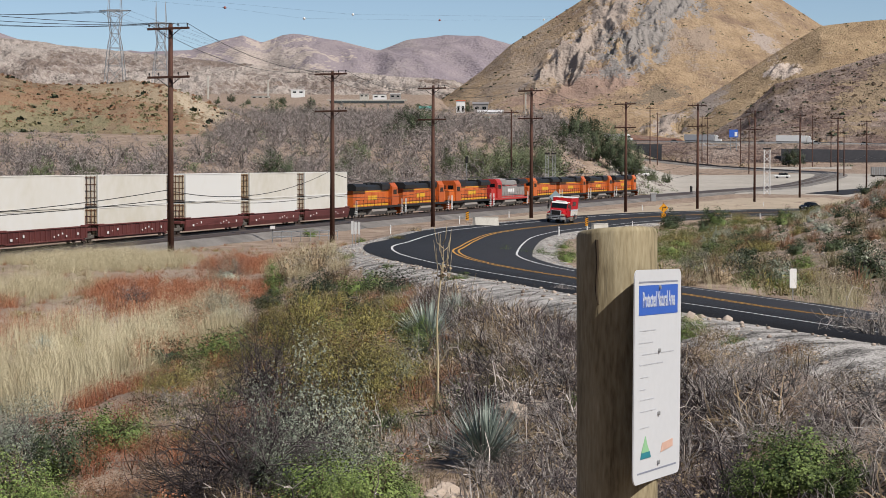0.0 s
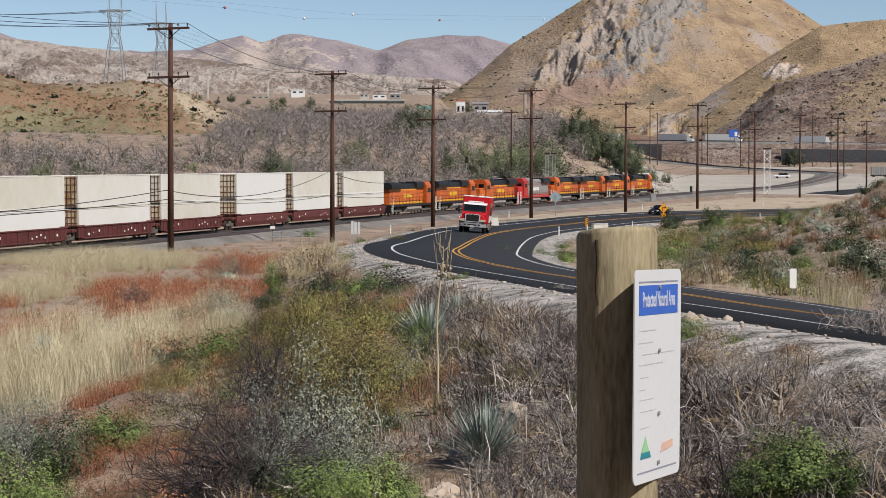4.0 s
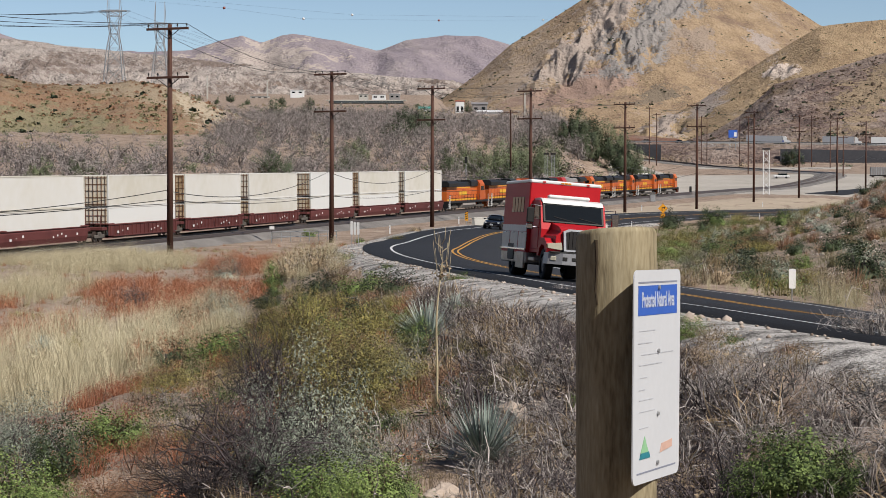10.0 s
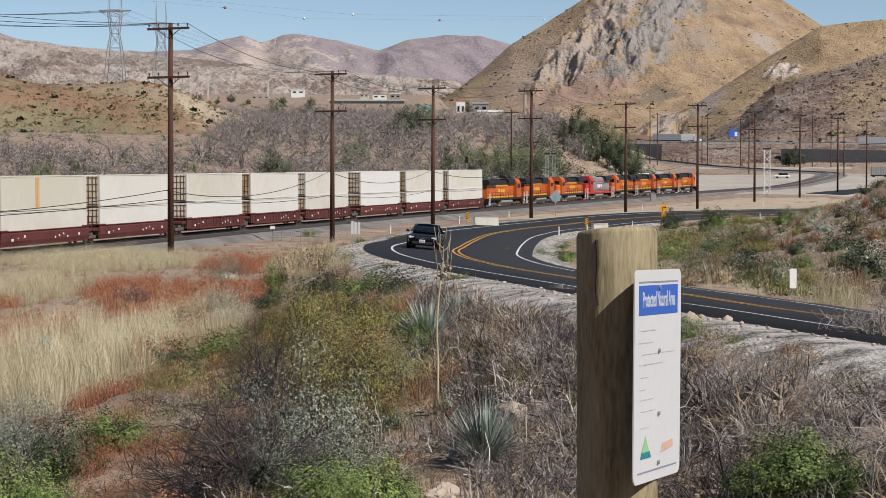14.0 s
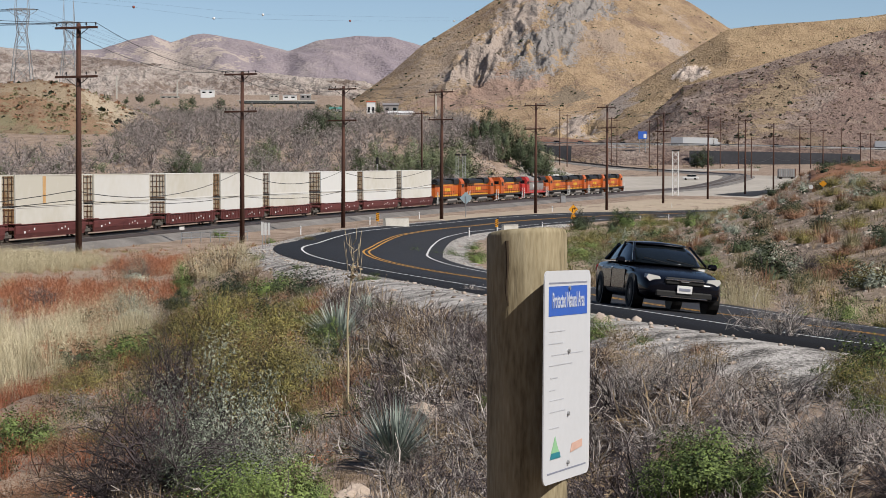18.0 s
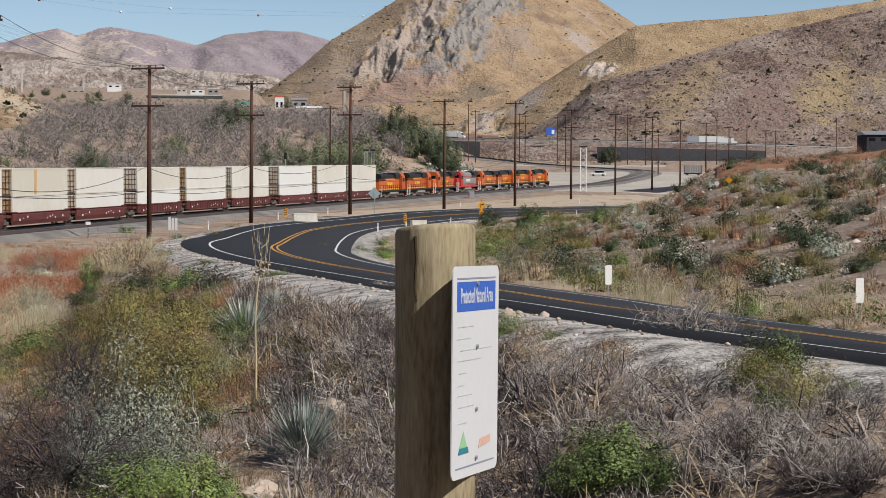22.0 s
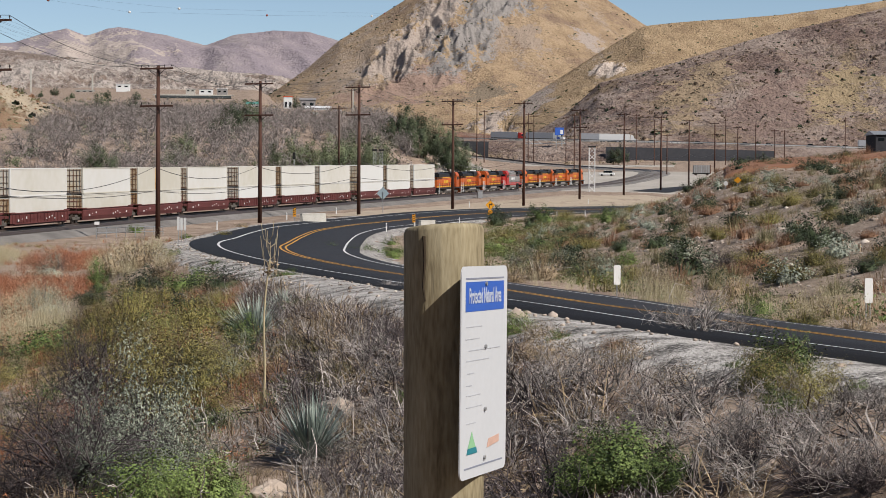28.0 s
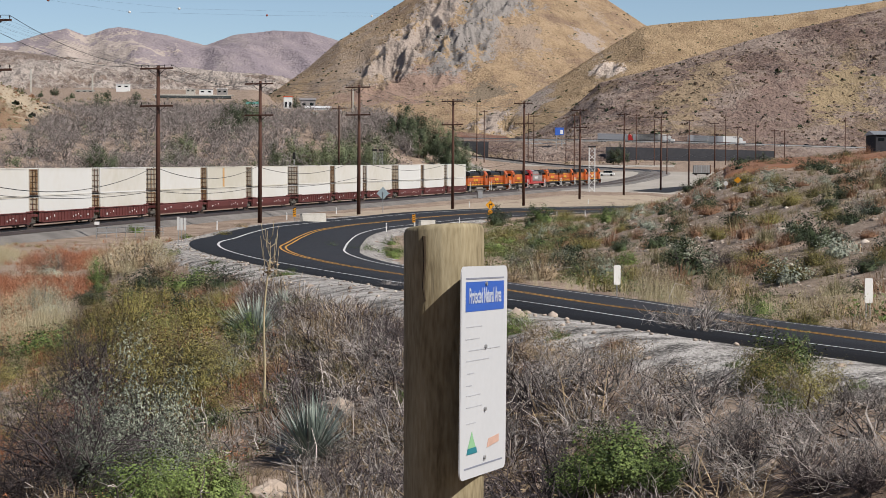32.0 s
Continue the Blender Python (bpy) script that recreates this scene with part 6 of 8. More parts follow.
for x, y, size, tall in [(-0.8, 29.8, 0.57, 0.96), (1.0, 28.9, 0.82, 0.84), (5.4, 20.4, 0.73, 0.96), (5.5, 19.2, 0.76, 0.96), (13.1, 46.3, 1.26, 0.6), (22.1, 86.9, 2.34, 0.5), (20.8, 75.5, 2.66, 0.5), (36.1, 131.1, 2.07, 0.8), (36.3, 141.1, 1.9, 0.7), (29.2, 110.9, 2.0, 0.6), (25.7, 108.7, 1.46, 0.8), (30.3, 102.0, 1.62, 0.7), (44.5, 288.2, 3.81, 0.6), (22.6, 181.3, 3.58, 0.5), (23.5, 141.1, 2.8, 0.5), (16.6, 86.9, 1.85, 0.7), (24.3, 74.6, 1.37, 0.8), (23.0, 79.7, 1.63, 0.7), (-3.3, 134.6, 1.17, 0.5), (-5.0, 35.4, 1.13, 0.72), (-1.7, 29.3, 1.48, 1.2), (-1.3, 31.0, 1.47, 1.2), (-0.9, 33.1, 1.25, 1.08), (-2.3, 34.9, 1.44, 1.08)]:
    shrub('olive', x, y, size, tall)
for x, y, size, tall in [(-1.8, 37.0, 1.52, 0.96), (-3.2, 39.9, 1.39, 1.32), (-3.3, 45.6, 1.45, 1.32), (-4.4, 48.9, 1.24, 1.08), (-1.7, 43.2, 1.5, 0.72), (-3.2, 58.5, 1.53, 0.6), (-1.2, 49.4, 1.16, 0.6), (-0.8, 42.2, 0.99, 0.7), (-10.6, 55.1, 0.89, 0.84), (-4.0, 38.7, 0.98, 0.96), (0.4, 34.3, 0.65, 0.84), (0.9, 32.8, 0.62, 0.84), (39.1, 135.7, 1.85, 0.7), (37.7, 123.2, 1.4, 0.7)]:
    shrub('olive', x, y, size, tall)
for x, y, size, tall in [(-5.7, 86.5, 2.72, 0.9), (-7.0, 89.7, 2.59, 1.0), (-4.0, 72.9, 1.72, 0.8), (-1.1, 26.0, 0.9, 0.7), (1.2, 22.7, 0.79, 0.8), (1.2, 33.9, 0.97, 0.8), (0.7, 36.6, 1.04, 0.8), (1.0, 40.2, 0.74, 0.9), (3.7, 25.7, 0.82, 1.0), (3.8, 24.8, 0.71, 0.9), (4.7, 22.0, 0.78, 0.7), (4.5, 24.0, 0.85, 0.7), (3.9, 27.7, 0.71, 0.9), (2.7, 20.3, 0.65, 0.9), (17.2, 57.1, 1.56, 0.7), (14.9, 70.2, 1.5, 1.2), (12.5, 87.9, 2.55, 0.9), (10.5, 82.5, 1.74, 0.8), (14.5, 72.4, 1.74, 1.1), (-2.3, 161.9, 1.41, 0.7), (-3.3, 23.2, 0.74, 0.6), (-4.5, 29.4, 0.84, 0.7), (-5.7, 61.3, 0.97, 0.9), (-9.6, 43.1, 0.98, 0.6)]:
    shrub('tan', x, y, size, tall)
for x, y, size, tall in [(-3.5, 35.2, 0.89, 0.8), (0.1, 29.3, 0.65, 0.6), (-0.2, 22.7, 0.57, 0.5), (0.9, 21.6, 0.75, 0.6), (18.2, 74.0, 1.59, 0.9), (16.9, 82.0, 1.31, 1.4), (14.5, 61.2, 1.48, 0.8), (14.8, 47.4, 1.3, 0.9)]:
    shrub('tan', x, y, size, tall)
for x, y, size, tall in [(-5.1, 42.2, 1.21, 0.6), (3.7, 28.7, 0.55, 0.96), (3.4, 18.6, 0.91, 0.9), (3.2, 18.5, 0.77, 0.8), (3.7, 28.6, 0.4, 0.8), (15.0, 57.5, 1.32, 0.8), (17.5, 147.9, 3.57, 0.4), (9.5, 150.2, 1.31, 0.7), (7.5, 115.5, 1.13, 0.7), (0.4, 56.7, 0.82, 0.5), (-1.4, 21.6, 1.16, 0.84), (-0.8, 20.8, 0.98, 0.8999999999999999), (-5.1, 22.9, 1.18, 0.8999999999999999), (-4.6, 22.3, 0.79, 0.72)]:
    shrub('bright', x, y, size, tall)
for x, y, size, tall in [(-0.2, 27.3, 0.78, 0.7), (-0.6, 25.7, 0.89, 0.6), (0.8, 23.3, 0.81, 0.8), (1.3, 25.9, 1.06, 0.9), (0.9, 31.6, 0.9, 0.7), (1.6, 31.1, 1.08, 0.7), (1.7, 27.6, 0.96, 0.9), (2.0, 33.7, 0.71, 0.7), (4.7, 18.9, 0.92, 1.0), (4.6, 20.1, 0.98, 1.0), (4.3, 21.3, 1.03, 1.0), (4.0, 22.5, 1.01, 1.0), (3.7, 23.6, 0.98, 1.0), (3.3, 23.8, 0.91, 1.0), (4.4, 17.4, 0.91, 1.0), (4.9, 17.2, 0.96, 1.1), (5.1, 16.4, 0.87, 1.0), (5.6, 17.4, 0.92, 1.0), (5.2, 18.0, 0.77, 1.0), (4.9, 18.0, 0.82, 1.0), (6.3, 27.8, 1.08, 1.3), (6.4, 29.7, 0.71, 1.2), (7.2, 29.5, 0.86, 1.1), (2.8, 22.2, 0.64, 0.9)]:
    shrub('dead', x, y, size, tall)
for x, y, size, tall in [(3.2, 20.8, 0.8, 0.8), (-3.9, 28.9, 1.01, 0.7), (-4.6, 32.5, 0.93, 0.7), (-5.9, 57.9, 1.22, 0.9), (0.4, 30.1, 0.76, 0.6), (-0.4, 22.9, 0.65, 0.6), (0.5, 21.4, 0.74, 0.6), (2.9, 45.8, 0.72, 0.6), (4.4, 18.6, 0.91, 0.9), (4.1, 19.2, 0.74, 0.9), (3.8, 20.1, 0.78, 0.9), (3.6, 20.6, 0.79, 0.9), (5.2, 19.5, 0.76, 0.9), (5.6, 18.5, 0.73, 0.9), (5.3, 16.2, 0.76, 1.0), (5.9, 18.5, 0.74, 0.8), (5.6, 20.1, 0.66, 0.7)]:
    shrub('dead', x, y, size, tall)
for x, y, size, tall in [(20.6, 86.0, 1.19, 0.8), (-2.3, 22.4, 1.12, 1.02), (-2.75, 22.0, 0.85, 0.8), (-2.45, 25.6, 1.0, 1.05), (-1.75, 24.4, 0.85, 1.1), (-2.8, 31.5, 0.96, 1.32), (-12.4, 76.8, 0.92, 1.0), (-12.7, 75.5, 0.64, 0.9), (4.8, 16.7, 0.42, 0.96), (4.6, 17.9, 0.41, 0.96), (3.4, 22.2, 0.46, 0.84), (4.1, 20.3, 0.42, 0.84), (5.1, 16.0, 0.41, 0.96)]:
    shrub('black', x, y, size, tall)
yucca(0.5, 23.4, 1.13)
yucca(-0.7, 32.7, 0.77)
yucca(-0.3, 38.4, 1.24)
yucca(-10.7, 51.5, 0.93)
yucca(0.3, 42.4, 0.75)
yucca(-0.1, 29.1, 0.60, 90, stalk=2.31, dry=True)
boulder(1.0, 26.7, 0.25, 0.7, 1)
boulder(0.9, 31.2, 0.24, 0.7, 2)
boulder(-0.0, 21.6, 0.20, 0.7, 3)
boulder(-5.9, 56.3, 0.18, 0.7, 4)
boulder(1.35, 26.9, 0.19, 0.7, 5)
boulder(-0.0, 21.4, 0.18, 0.7, 6)
boulder(3.2, 20.5, 0.09, 0.7, 7)
boulder(2.8, 19.5, 0.09, 0.7, 8)
boulder(1.1, 32.1, 0.13, 0.7, 9)
boulder(1.3, 29.7, 0.08, 0.7, 10)
boulder(5.8, 22.3, 0.15, 0.7, 11)
boulder(4.7, 23.6, 0.08, 0.7, 12)
boulder(3.0, 19.9, 0.08, 0.7, 13)
boulder(3.6, 25.9, 0.07, 0.7, 14)


# ---- ground cover and woods, too many to count ----
def area(n, y0, y1, u0, u1, rng):
    """Random places spread evenly over a wedge of ground."""
    y = np.sqrt(rng.uniform(y0 * y0, y1 * y1, n))
    return y * rng.uniform(u0, u1, n), y


def keep(x, y, mask):
    return x[mask], y[mask]


G = np.random.default_rng(21)
tufts = [blade_tuft(G, 64, 0.85, 0.36, 0.0028, 0.6, 0.22) for _ in range(4)]
short = [blade_tuft(G, 34, 0.3, 0.5, 0.005, 0.6, 0.22) for _ in range(4)]
rusts = [join(leaf_cloud(G, 110, (0.4, 0.4, 0.36), 0.05, 40, 0.16, 0.34, 0.5, 0.01), blade_tuft(G, 46, 0.46, 0.62, 0.0035, 0.3, 0.2)) for _ in range(4)]
litter = [twig_bush(G, 6, 0.3, 0.75, 2, 0.014, 3, 0.55) for _ in range(4)]
leafs = [leaf_cloud(G, 170, (0.5, 0.5, 0.42), 0.05, 26, 0.4, 0.3) for _ in range(4)]
far_rusts = [blade_tuft(G, 64, 0.42, 0.75, 0.0075, 0.3, 0.26) for _ in range(4)]
far_leafs = [join(blade_tuft(G, 34, 0.4, 0.75, 0.0075, 0.3, 0.26), leaf_cloud(G, 60, (0.5, 0.5, 0.36), 0.05, 22, 0.4, 0.3)) for _ in range(4)]
far_short = [blade_tuft(G, 16, 0.3, 0.5, 0.011, 0.6, 0.22) for _ in range(4)]
plumes = [leaf_cloud(G, 110, (0.36, 0.36, 0.85), 0.05, 30, 0.14, 0.25, 0.8) for _ in range(3)]


def beds(places, rng, dense):
    """Random places inside loose ovals (x, y, half widths), thinned by their ragged edges."""
    X, Y = [], []
    for a, c, rx, ry in places:
        n = int(dense * rx * ry * 4)
        u, v = rng.uniform(-1.3, 1.3, n), rng.uniform(-1.3, 1.3, n)
        x, y = a + u * rx, c + v * ry
        ok = u * u + v * v < 0.85 + 0.75 * ripple(x, y * 0.5, 3.2, 31, 3)
        X.append(x[ok])
        Y.append(y[ok])
    return np.concatenate(X), np.concatenate(Y)


# the flat by the railway: straw, rust-red buckwheat, bare sand
SAND_FLAT = material("pinkish_sand", [(0.3, (0.22, 0.16, 0.115)), (0.6, (0.38, 0.3, 0.23)), (0.8, (0.5, 0.41, 0.32))], 0.5, 0.95, bump=0.04, bump_scale=4, fine=4)
U, D = np.meshgrid(np.linspace(-0.27, -0.06, 60), np.geomspace(40, 165, 60))
H = terrain(U * D, D) + 0.03
H[:, -1] -= 0.3
H[0] -= 0.3
H[-1] -= 0.3
sheet("sand_flat", U * D, D, H, SAND_FLAT, "bare pinkish sand between dry bushes")
sx, sy = beds(((-10.7, 82, 3.6, 15), (-13.2, 60, 1.5, 8), (-12.4, 126, 3.6, 16), (-8.0, 62, 1.2, 7), (-18, 74, 1.3, 5), (-15.6, 92, 1.4, 9), (-6.6, 46, 0.7, 3)), G, 2.6)
ok = clear_of(sx, sy)
stuff("buckwheat", strew(rusts, sx[ok], sy[ok], G.uniform(1.1, 2.3, ok.sum()), G), LEAF_RUST, "low rust-red dry buckwheat")
sx, sy = beds(((-19.4, 86, 3.2, 14), (-21.5, 128, 5.0, 17), (-8.4, 44, 2.6, 7), (-6.4, 50, 1.1, 8), (-10.6, 40, 1.5, 5), (-9.0, 70, 0.9, 9), (-6.4, 92, 1.2, 8), (-8.4, 108, 1.3, 9), (-28, 142, 5, 16), (13.7, 65, 0.9, 2), (17.5, 58, 1.2, 3), (-4.3, 80, 0.5, 3)), G, 4.2)
ok = clear_of(sx, sy)
sx, sy = sx[ok], sy[ok]
stuff("dry_grass", strew(tufts, sx, sy, G.uniform(0.8, 1.6, len(sx)), G), STRAW, "tall straw-coloured dry grass")
stuff("grass_plumes", strew(plumes, sx[::2], sy[::2], G.uniform(0.9, 1.6, len(sx[::2])), G), STRAW, "feathery pale seed heads of dry grass")
x, y = area(2600, 34, 185, -0.26, -0.03, G)
dr, _, _ = beside(ROAD, x, y)
dt, _, _ = beside(TRACK, x, y)
ok = (dr > 11) & (dt < -8.5) & (x < -4.5) & clear_of(x, y) & (ripple(x, y * 0.5, 9, 7, 3) < 0.1)
x, y = keep(x, y, ok)
k = len(x) // 4
stuff("low_tan_scrub", strew(leafs, x[:k], y[:k], G.uniform(0.4, 1.0, k), G), LEAF_TAN, "low tan scrub on the sand")
stuff("short_straw", strew(short, x[k:2 * k], y[k:2 * k], G.uniform(0.7, 1.6, k), G), STRAW, "short straw grass on the sand")
stuff("low_olive_scrub", strew(leafs, x[2 * k:3 * k], y[2 * k:3 * k], G.uniform(0.35, 0.9, k), G), LEAF_OLIVE, "low olive scrub on the sand")
stuff("low_buckwheat", strew(far_rusts, x[3 * k:], y[3 * k:], G.uniform(0.5, 1.2, len(x) - 3 * k), G), LEAF_RUST, "small rust-red scrub on the sand")

# the slope below the road
x, y = area(6500, 18, 80, -0.16, 0.36, G)
dr, _, _ = beside(ROAD, x, y)
ok = (dr > 7.2) & (np.hypot(x, y) > 16) & (x > -6.5) & clear_of(x, y, 0.5)
x, y, dr = x[ok], y[ok], dr[ok]
m = ripple(x, y, 3, 6, 3)
sx, sy = keep(x, y, m > 0.0)
stuff("short_dry_grass", strew(short, sx, sy, G.uniform(0.6, 1.6, len(sx)), G), LEAF_TAN, "short tan dry grass between the shrubs")
sx, sy = keep(x, y, (m < -0.05) & (x > -3))
stuff("brush_litter", strew(litter, sx, sy, G.uniform(0.5, 1.2, len(sx)), G), GREY_TWIG, "tangled grey dead twigs lying on the slope")
sx, sy = keep(x, y, (x < 0.4) & (dr > 9) & (m < 0.0))
k = len(sx) // 4
for name, mat, part_of, label in (("low_green_scrub", LEAF_OLIVE, slice(0, k), "low olive-green scrub"), ("low_green_cover", LEAF_GREEN, slice(k, 2 * k), "low green leafy scrub"), ("low_dark_scrub", LEAF_DARK, slice(2 * k, 3 * k), "low dark green scrub"), ("low_rust_scrub", LEAF_RUST, slice(3 * k, None), "low rust-red scrub")):
    stuff(name, strew(leafs, sx[part_of], sy[part_of], G.uniform(0.3, 0.75, len(sx[part_of])), G), mat, label)

dense = [twig_bush(G, 8, 0.55, 0.6, 3, 0.0125, 2, 0.5) for _ in range(3)]
curled = [leaf_cloud(G, 130, (0.42, 0.42, 0.36), 0.05, 24, 0.35, 0.34) for _ in range(3)]
x, y = area(3300, 17, 56, -0.05, 0.37, G)
dr, _, _ = beside(ROAD, x, y)
x, y = keep(x, y, (dr > 7.9) & (np.hypot(x, y) > 15) & (x > 0.5 - 0.03 * (y - 20)) & clear_of(x, y, 0.45))
k = len(x) // 6
# dark twigs here also stand in for shaded gaps between the brush
for name, mat, kind, cut, label in (("grey_brush", GREY_TWIG, dense, slice(0, 2 * k), "dense grey dead brush on the slope"), ("dark_brush", DARK_TWIG, dense, slice(2 * k, 4 * k), "dark leafless brush on the slope"), ("curled_brush", LEAF_TAN, curled, slice(4 * k, 5 * k), "tan curled-leaf brush on the slope"), ("charred_litter", DARK_TWIG, litter, slice(5 * k, None), "dark fallen twigs on the slope")):
    stuff(name, strew(kind, x[cut], y[cut], G.uniform(0.55, 1.25, len(x[cut])), G), mat, label)

# tangled dead stems in clumps, with bare stony soil between them
mats = [tangle(G, 26, 0.36, 0.44, 0.0062) for _ in range(5)]
low_mats = [tangle(G, 26, 0.45, 0.3, 0.008, 0.1) for _ in range(4)]
x, y = area(10500, 16.5, 50, -0.05, 0.37, G)
dr, _, _ = beside(ROAD, x, y)
x, y = keep(x, y, (dr > 7.4) & (np.hypot(x, y) > 14.5) & (x > 0.35 - 0.03 * (y - 20)) & clear_of(x, y, 0.55))
m = ripple(x, y * 0.6, 2.6, 15, 3) + G.normal(0, 0.12, len(x))
# dark stems likewise fill in for the shade inside the tangle
for name, mat, kind, lo, hi, label in (("dead_stems", GREY_TWIG, mats, 0.2, 0.44, "tangled grey dead stems in clumps on the slope"), ("straw_stems", LEAF_TAN, mats, 0.44, 9, "tan dry stems among the grey brush"), ("dark_stems", DARK_TWIG, mats, -0.5, -0.1, "dark dead stems in clumps on the slope"), ("fallen_stems", DARK_TWIG, low_mats, 0.05, 0.2, "dark fallen stems on the slope"), ("brown_stems", BROWN_TWIG, mats, -9, -0.5, "brown dry stems in clumps on the slope")):
    sx, sy = keep(x, y, (m > lo) & (m <= hi))
    stuff(name, strew(kind, sx, sy, G.uniform(0.55, 1.25, len(sx)), G), mat, label)
# the tall straw on the near flat, and low green and rusty growth between the shrubs
sx, sy = beds(((-9.3, 50, 1.9, 13), (-7.5, 40, 1.2, 5), (-11.5, 56, 1.2, 8)), G, 4.5)
ok = clear_of(sx, sy, 0.5) & (ripple(sx, sy, 4, 17, 3) > -0.3)
stuff("tall_straw", strew(tufts, sx[ok], sy[ok], G.uniform(0.8, 1.7, ok.sum()), G), STRAW, "tall dense straw-coloured grass")
x, y = area(1900, 24, 66, -0.16, 0.01, G)
dr, _, _ = beside(ROAD, x, y)
x, y = keep(x, y, (dr > 8) & (x > -0.12 * y - 1.2) & clear_of(x, y, 0.6))
m = ripple(x, y * 0.6, 4.5, 13, 3)
fine_leafs = [leaf_cloud(G, 240, (0.45, 0.45, 0.36), 0.034, 30, 0.35, 0.26) for _ in range(4)]
for name, mat, kind, lo, hi, label in (("olive_growth", LEAF_OLIVE, fine_leafs, 0.3, 9, "low olive growth filling the slope"), ("rust_growth", LEAF_RUST, rusts, 0.05, 0.3, "low rust-red growth filling the slope"), ("dark_growth", BROWN_TWIG, mats, -0.2, 0.05, "brown dry stems between the shrubs"), ("green_growth", LEAF_GREEN, fine_leafs, -9, -0.4, "low green growth filling the slope")):
    sx, sy = keep(x, y, (m > lo) & (m <= hi))
    stuff(name, strew(kind, sx, sy, G.uniform(0.6, 1.2, len(sx)), G), mat, label)

# inside the bend
x, y = area(5200, 45, 285, 0.0, 0.4, G)
dr, _, _ = beside(ROAD, x, y)
inner = -dr
foot = inner - (6.5 + 0.10 * np.clip(y - 40, 0, 400))
m = ripple(x, y, 14, 8, 3)
free = clear_of(x, y, 0.5)
field = (inner > 8.5) & (foot < 3) & free
a = field & (m > 0.0)
sx, sy = keep(x, y, a)
stuff("field_scrub", strew(far_leafs, sx, sy, G.uniform(0.9, 2.4, len(sx)), G), LEAF_OLIVE, "low olive and green scrub inside the bend")
sx, sy = keep(x, y, field & (m < -0.25))
stuff("field_green", strew(leafs, sx, sy, G.uniform(0.9, 2.2, len(sx)), G), LEAF_GREEN, "low green scrub inside the bend")
sx, sy = keep(x, y, (inner > 6.5) & (inner < 11) & (y < 150))
stuff("verge_grass", strew(tufts, sx, sy, G.uniform(0.5, 1.3, len(sx)), G), STRAW, "straw-coloured grass along the road's edge")
slopes = (foot > 2) & (foot < 110) & free
sx, sy = keep(x, y, slopes & (m > 0.3))
stuff("hill_scrub", strew(far_leafs, sx, sy, G.uniform(0.6, 1.6, len(sx)), G), HILL_OLIVE, "olive scrub on the stony hill")
sx, sy = keep(x, y, slopes & (m < -0.42))
stuff("hill_buckwheat", strew(far_rusts, sx, sy, G.uniform(0.8, 2.2, len(sx)), G), HILL_RUST, "rust-red scrub on the stony hill")
sx, sy = keep(x, y, slopes & (np.abs(m) < 0.3))
stuff("hill_grass", strew(far_short, sx, sy, G.uniform(0.8, 2.0, len(sx)), G), LEAF_TAN, "thin tan grass on the stony hill")


STONY = material("pale_stony_soil", [(0.3, (0.08, 0.057, 0.042)), (0.44, (0.2, 0.15, 0.115)), (0.58, (0.33, 0.26, 0.205)), (0.72, (0.46, 0.385, 0.32))], 0.5, 0.95, bump=0.12, bump_scale=4, fine=5)
W, D = np.meshgrid(np.linspace(0, 1, 70), np.geomspace(62, 190, 80))
edge = np.interp(D, ROAD[:, 1], ROAD[:, 0]) + 13 + 0.07 * (D - 62) + 2.5 * ripple(D, D * 0, 24, 19, 3)
HX = edge + (np.maximum(0.42 * D, edge + 1) - edge) * W
H = terrain(HX, D) + 0.04
H[0], H[-1], H[:, 0], H[:, -1] = H[0] - 0.4, H[-1] - 0.4, H[:, 0] - 0.4, H[:, -1] - 0.4
sheet("stony_slope", HX, D, H, STONY, "pale stony soil of the hill inside the bend")

# shrubs scattered over the stony hill
kinds = ("dark", "olive", "rust", "olive", "rust", "sage", "tan", "dark")
more = {}
for k in range(340):
    u, y1 = G.uniform(0.13, 0.39), float(np.sqrt(G.uniform(66 ** 2, 215 ** 2)))
    if -beside(ROAD, np.array([u * y1]), np.array([y1]))[0][0] > 12:
        if k >= 60:
            more.setdefault(kinds[k % 8], []).append((u * y1, y1))
            continue
        shrub(kinds[k % 8], u * y1, y1, float(G.uniform(0.9, 2.2)), float(G.uniform(0.55, 0.9)))
round_bush = [join(gap_filler(G, (0.28, 0.28, 0.24), 7, 3), leaf_cloud(G, 520, (0.66, 0.66, 0.58), 0.062, 34, 0.5, 0.18, 0.6)) for _ in range(4)]
soft_bush = [join(gap_filler(G, (0.25, 0.25, 0.2), 7, 3), blade_tuft(G, 170, 0.66, 0.75, 0.0085, 0.3, 0.34)) for _ in range(4)]
for kind, spots in more.items():
    spots = np.array(spots)
    stuff("hill_bushes", strew(soft_bush if kind in ("rust", "olive", "tan") else round_bush, spots[:, 0], spots[:, 1], G.uniform(0.9, 2.1, len(spots)), G), {"rust": HILL_RUST, "olive": HILL_OLIVE}.get(kind, SHRUBS[kind][1]), "small rounded bushes scattered over the stony hill")
sx, sy = beds(((52, 205, 7, 12), (61, 215, 8, 12), (71, 222, 9, 12), (47, 190, 4, 6), (58, 178, 6, 4), (66, 190, 8, 4)), G, 0.6)
stuff("terrace_buckwheat", strew(far_rusts, sx, sy, G.uniform(0.7, 1.4, len(sx)), G), HILL_RUST, "rust-red low growth on the terrace above the hill")

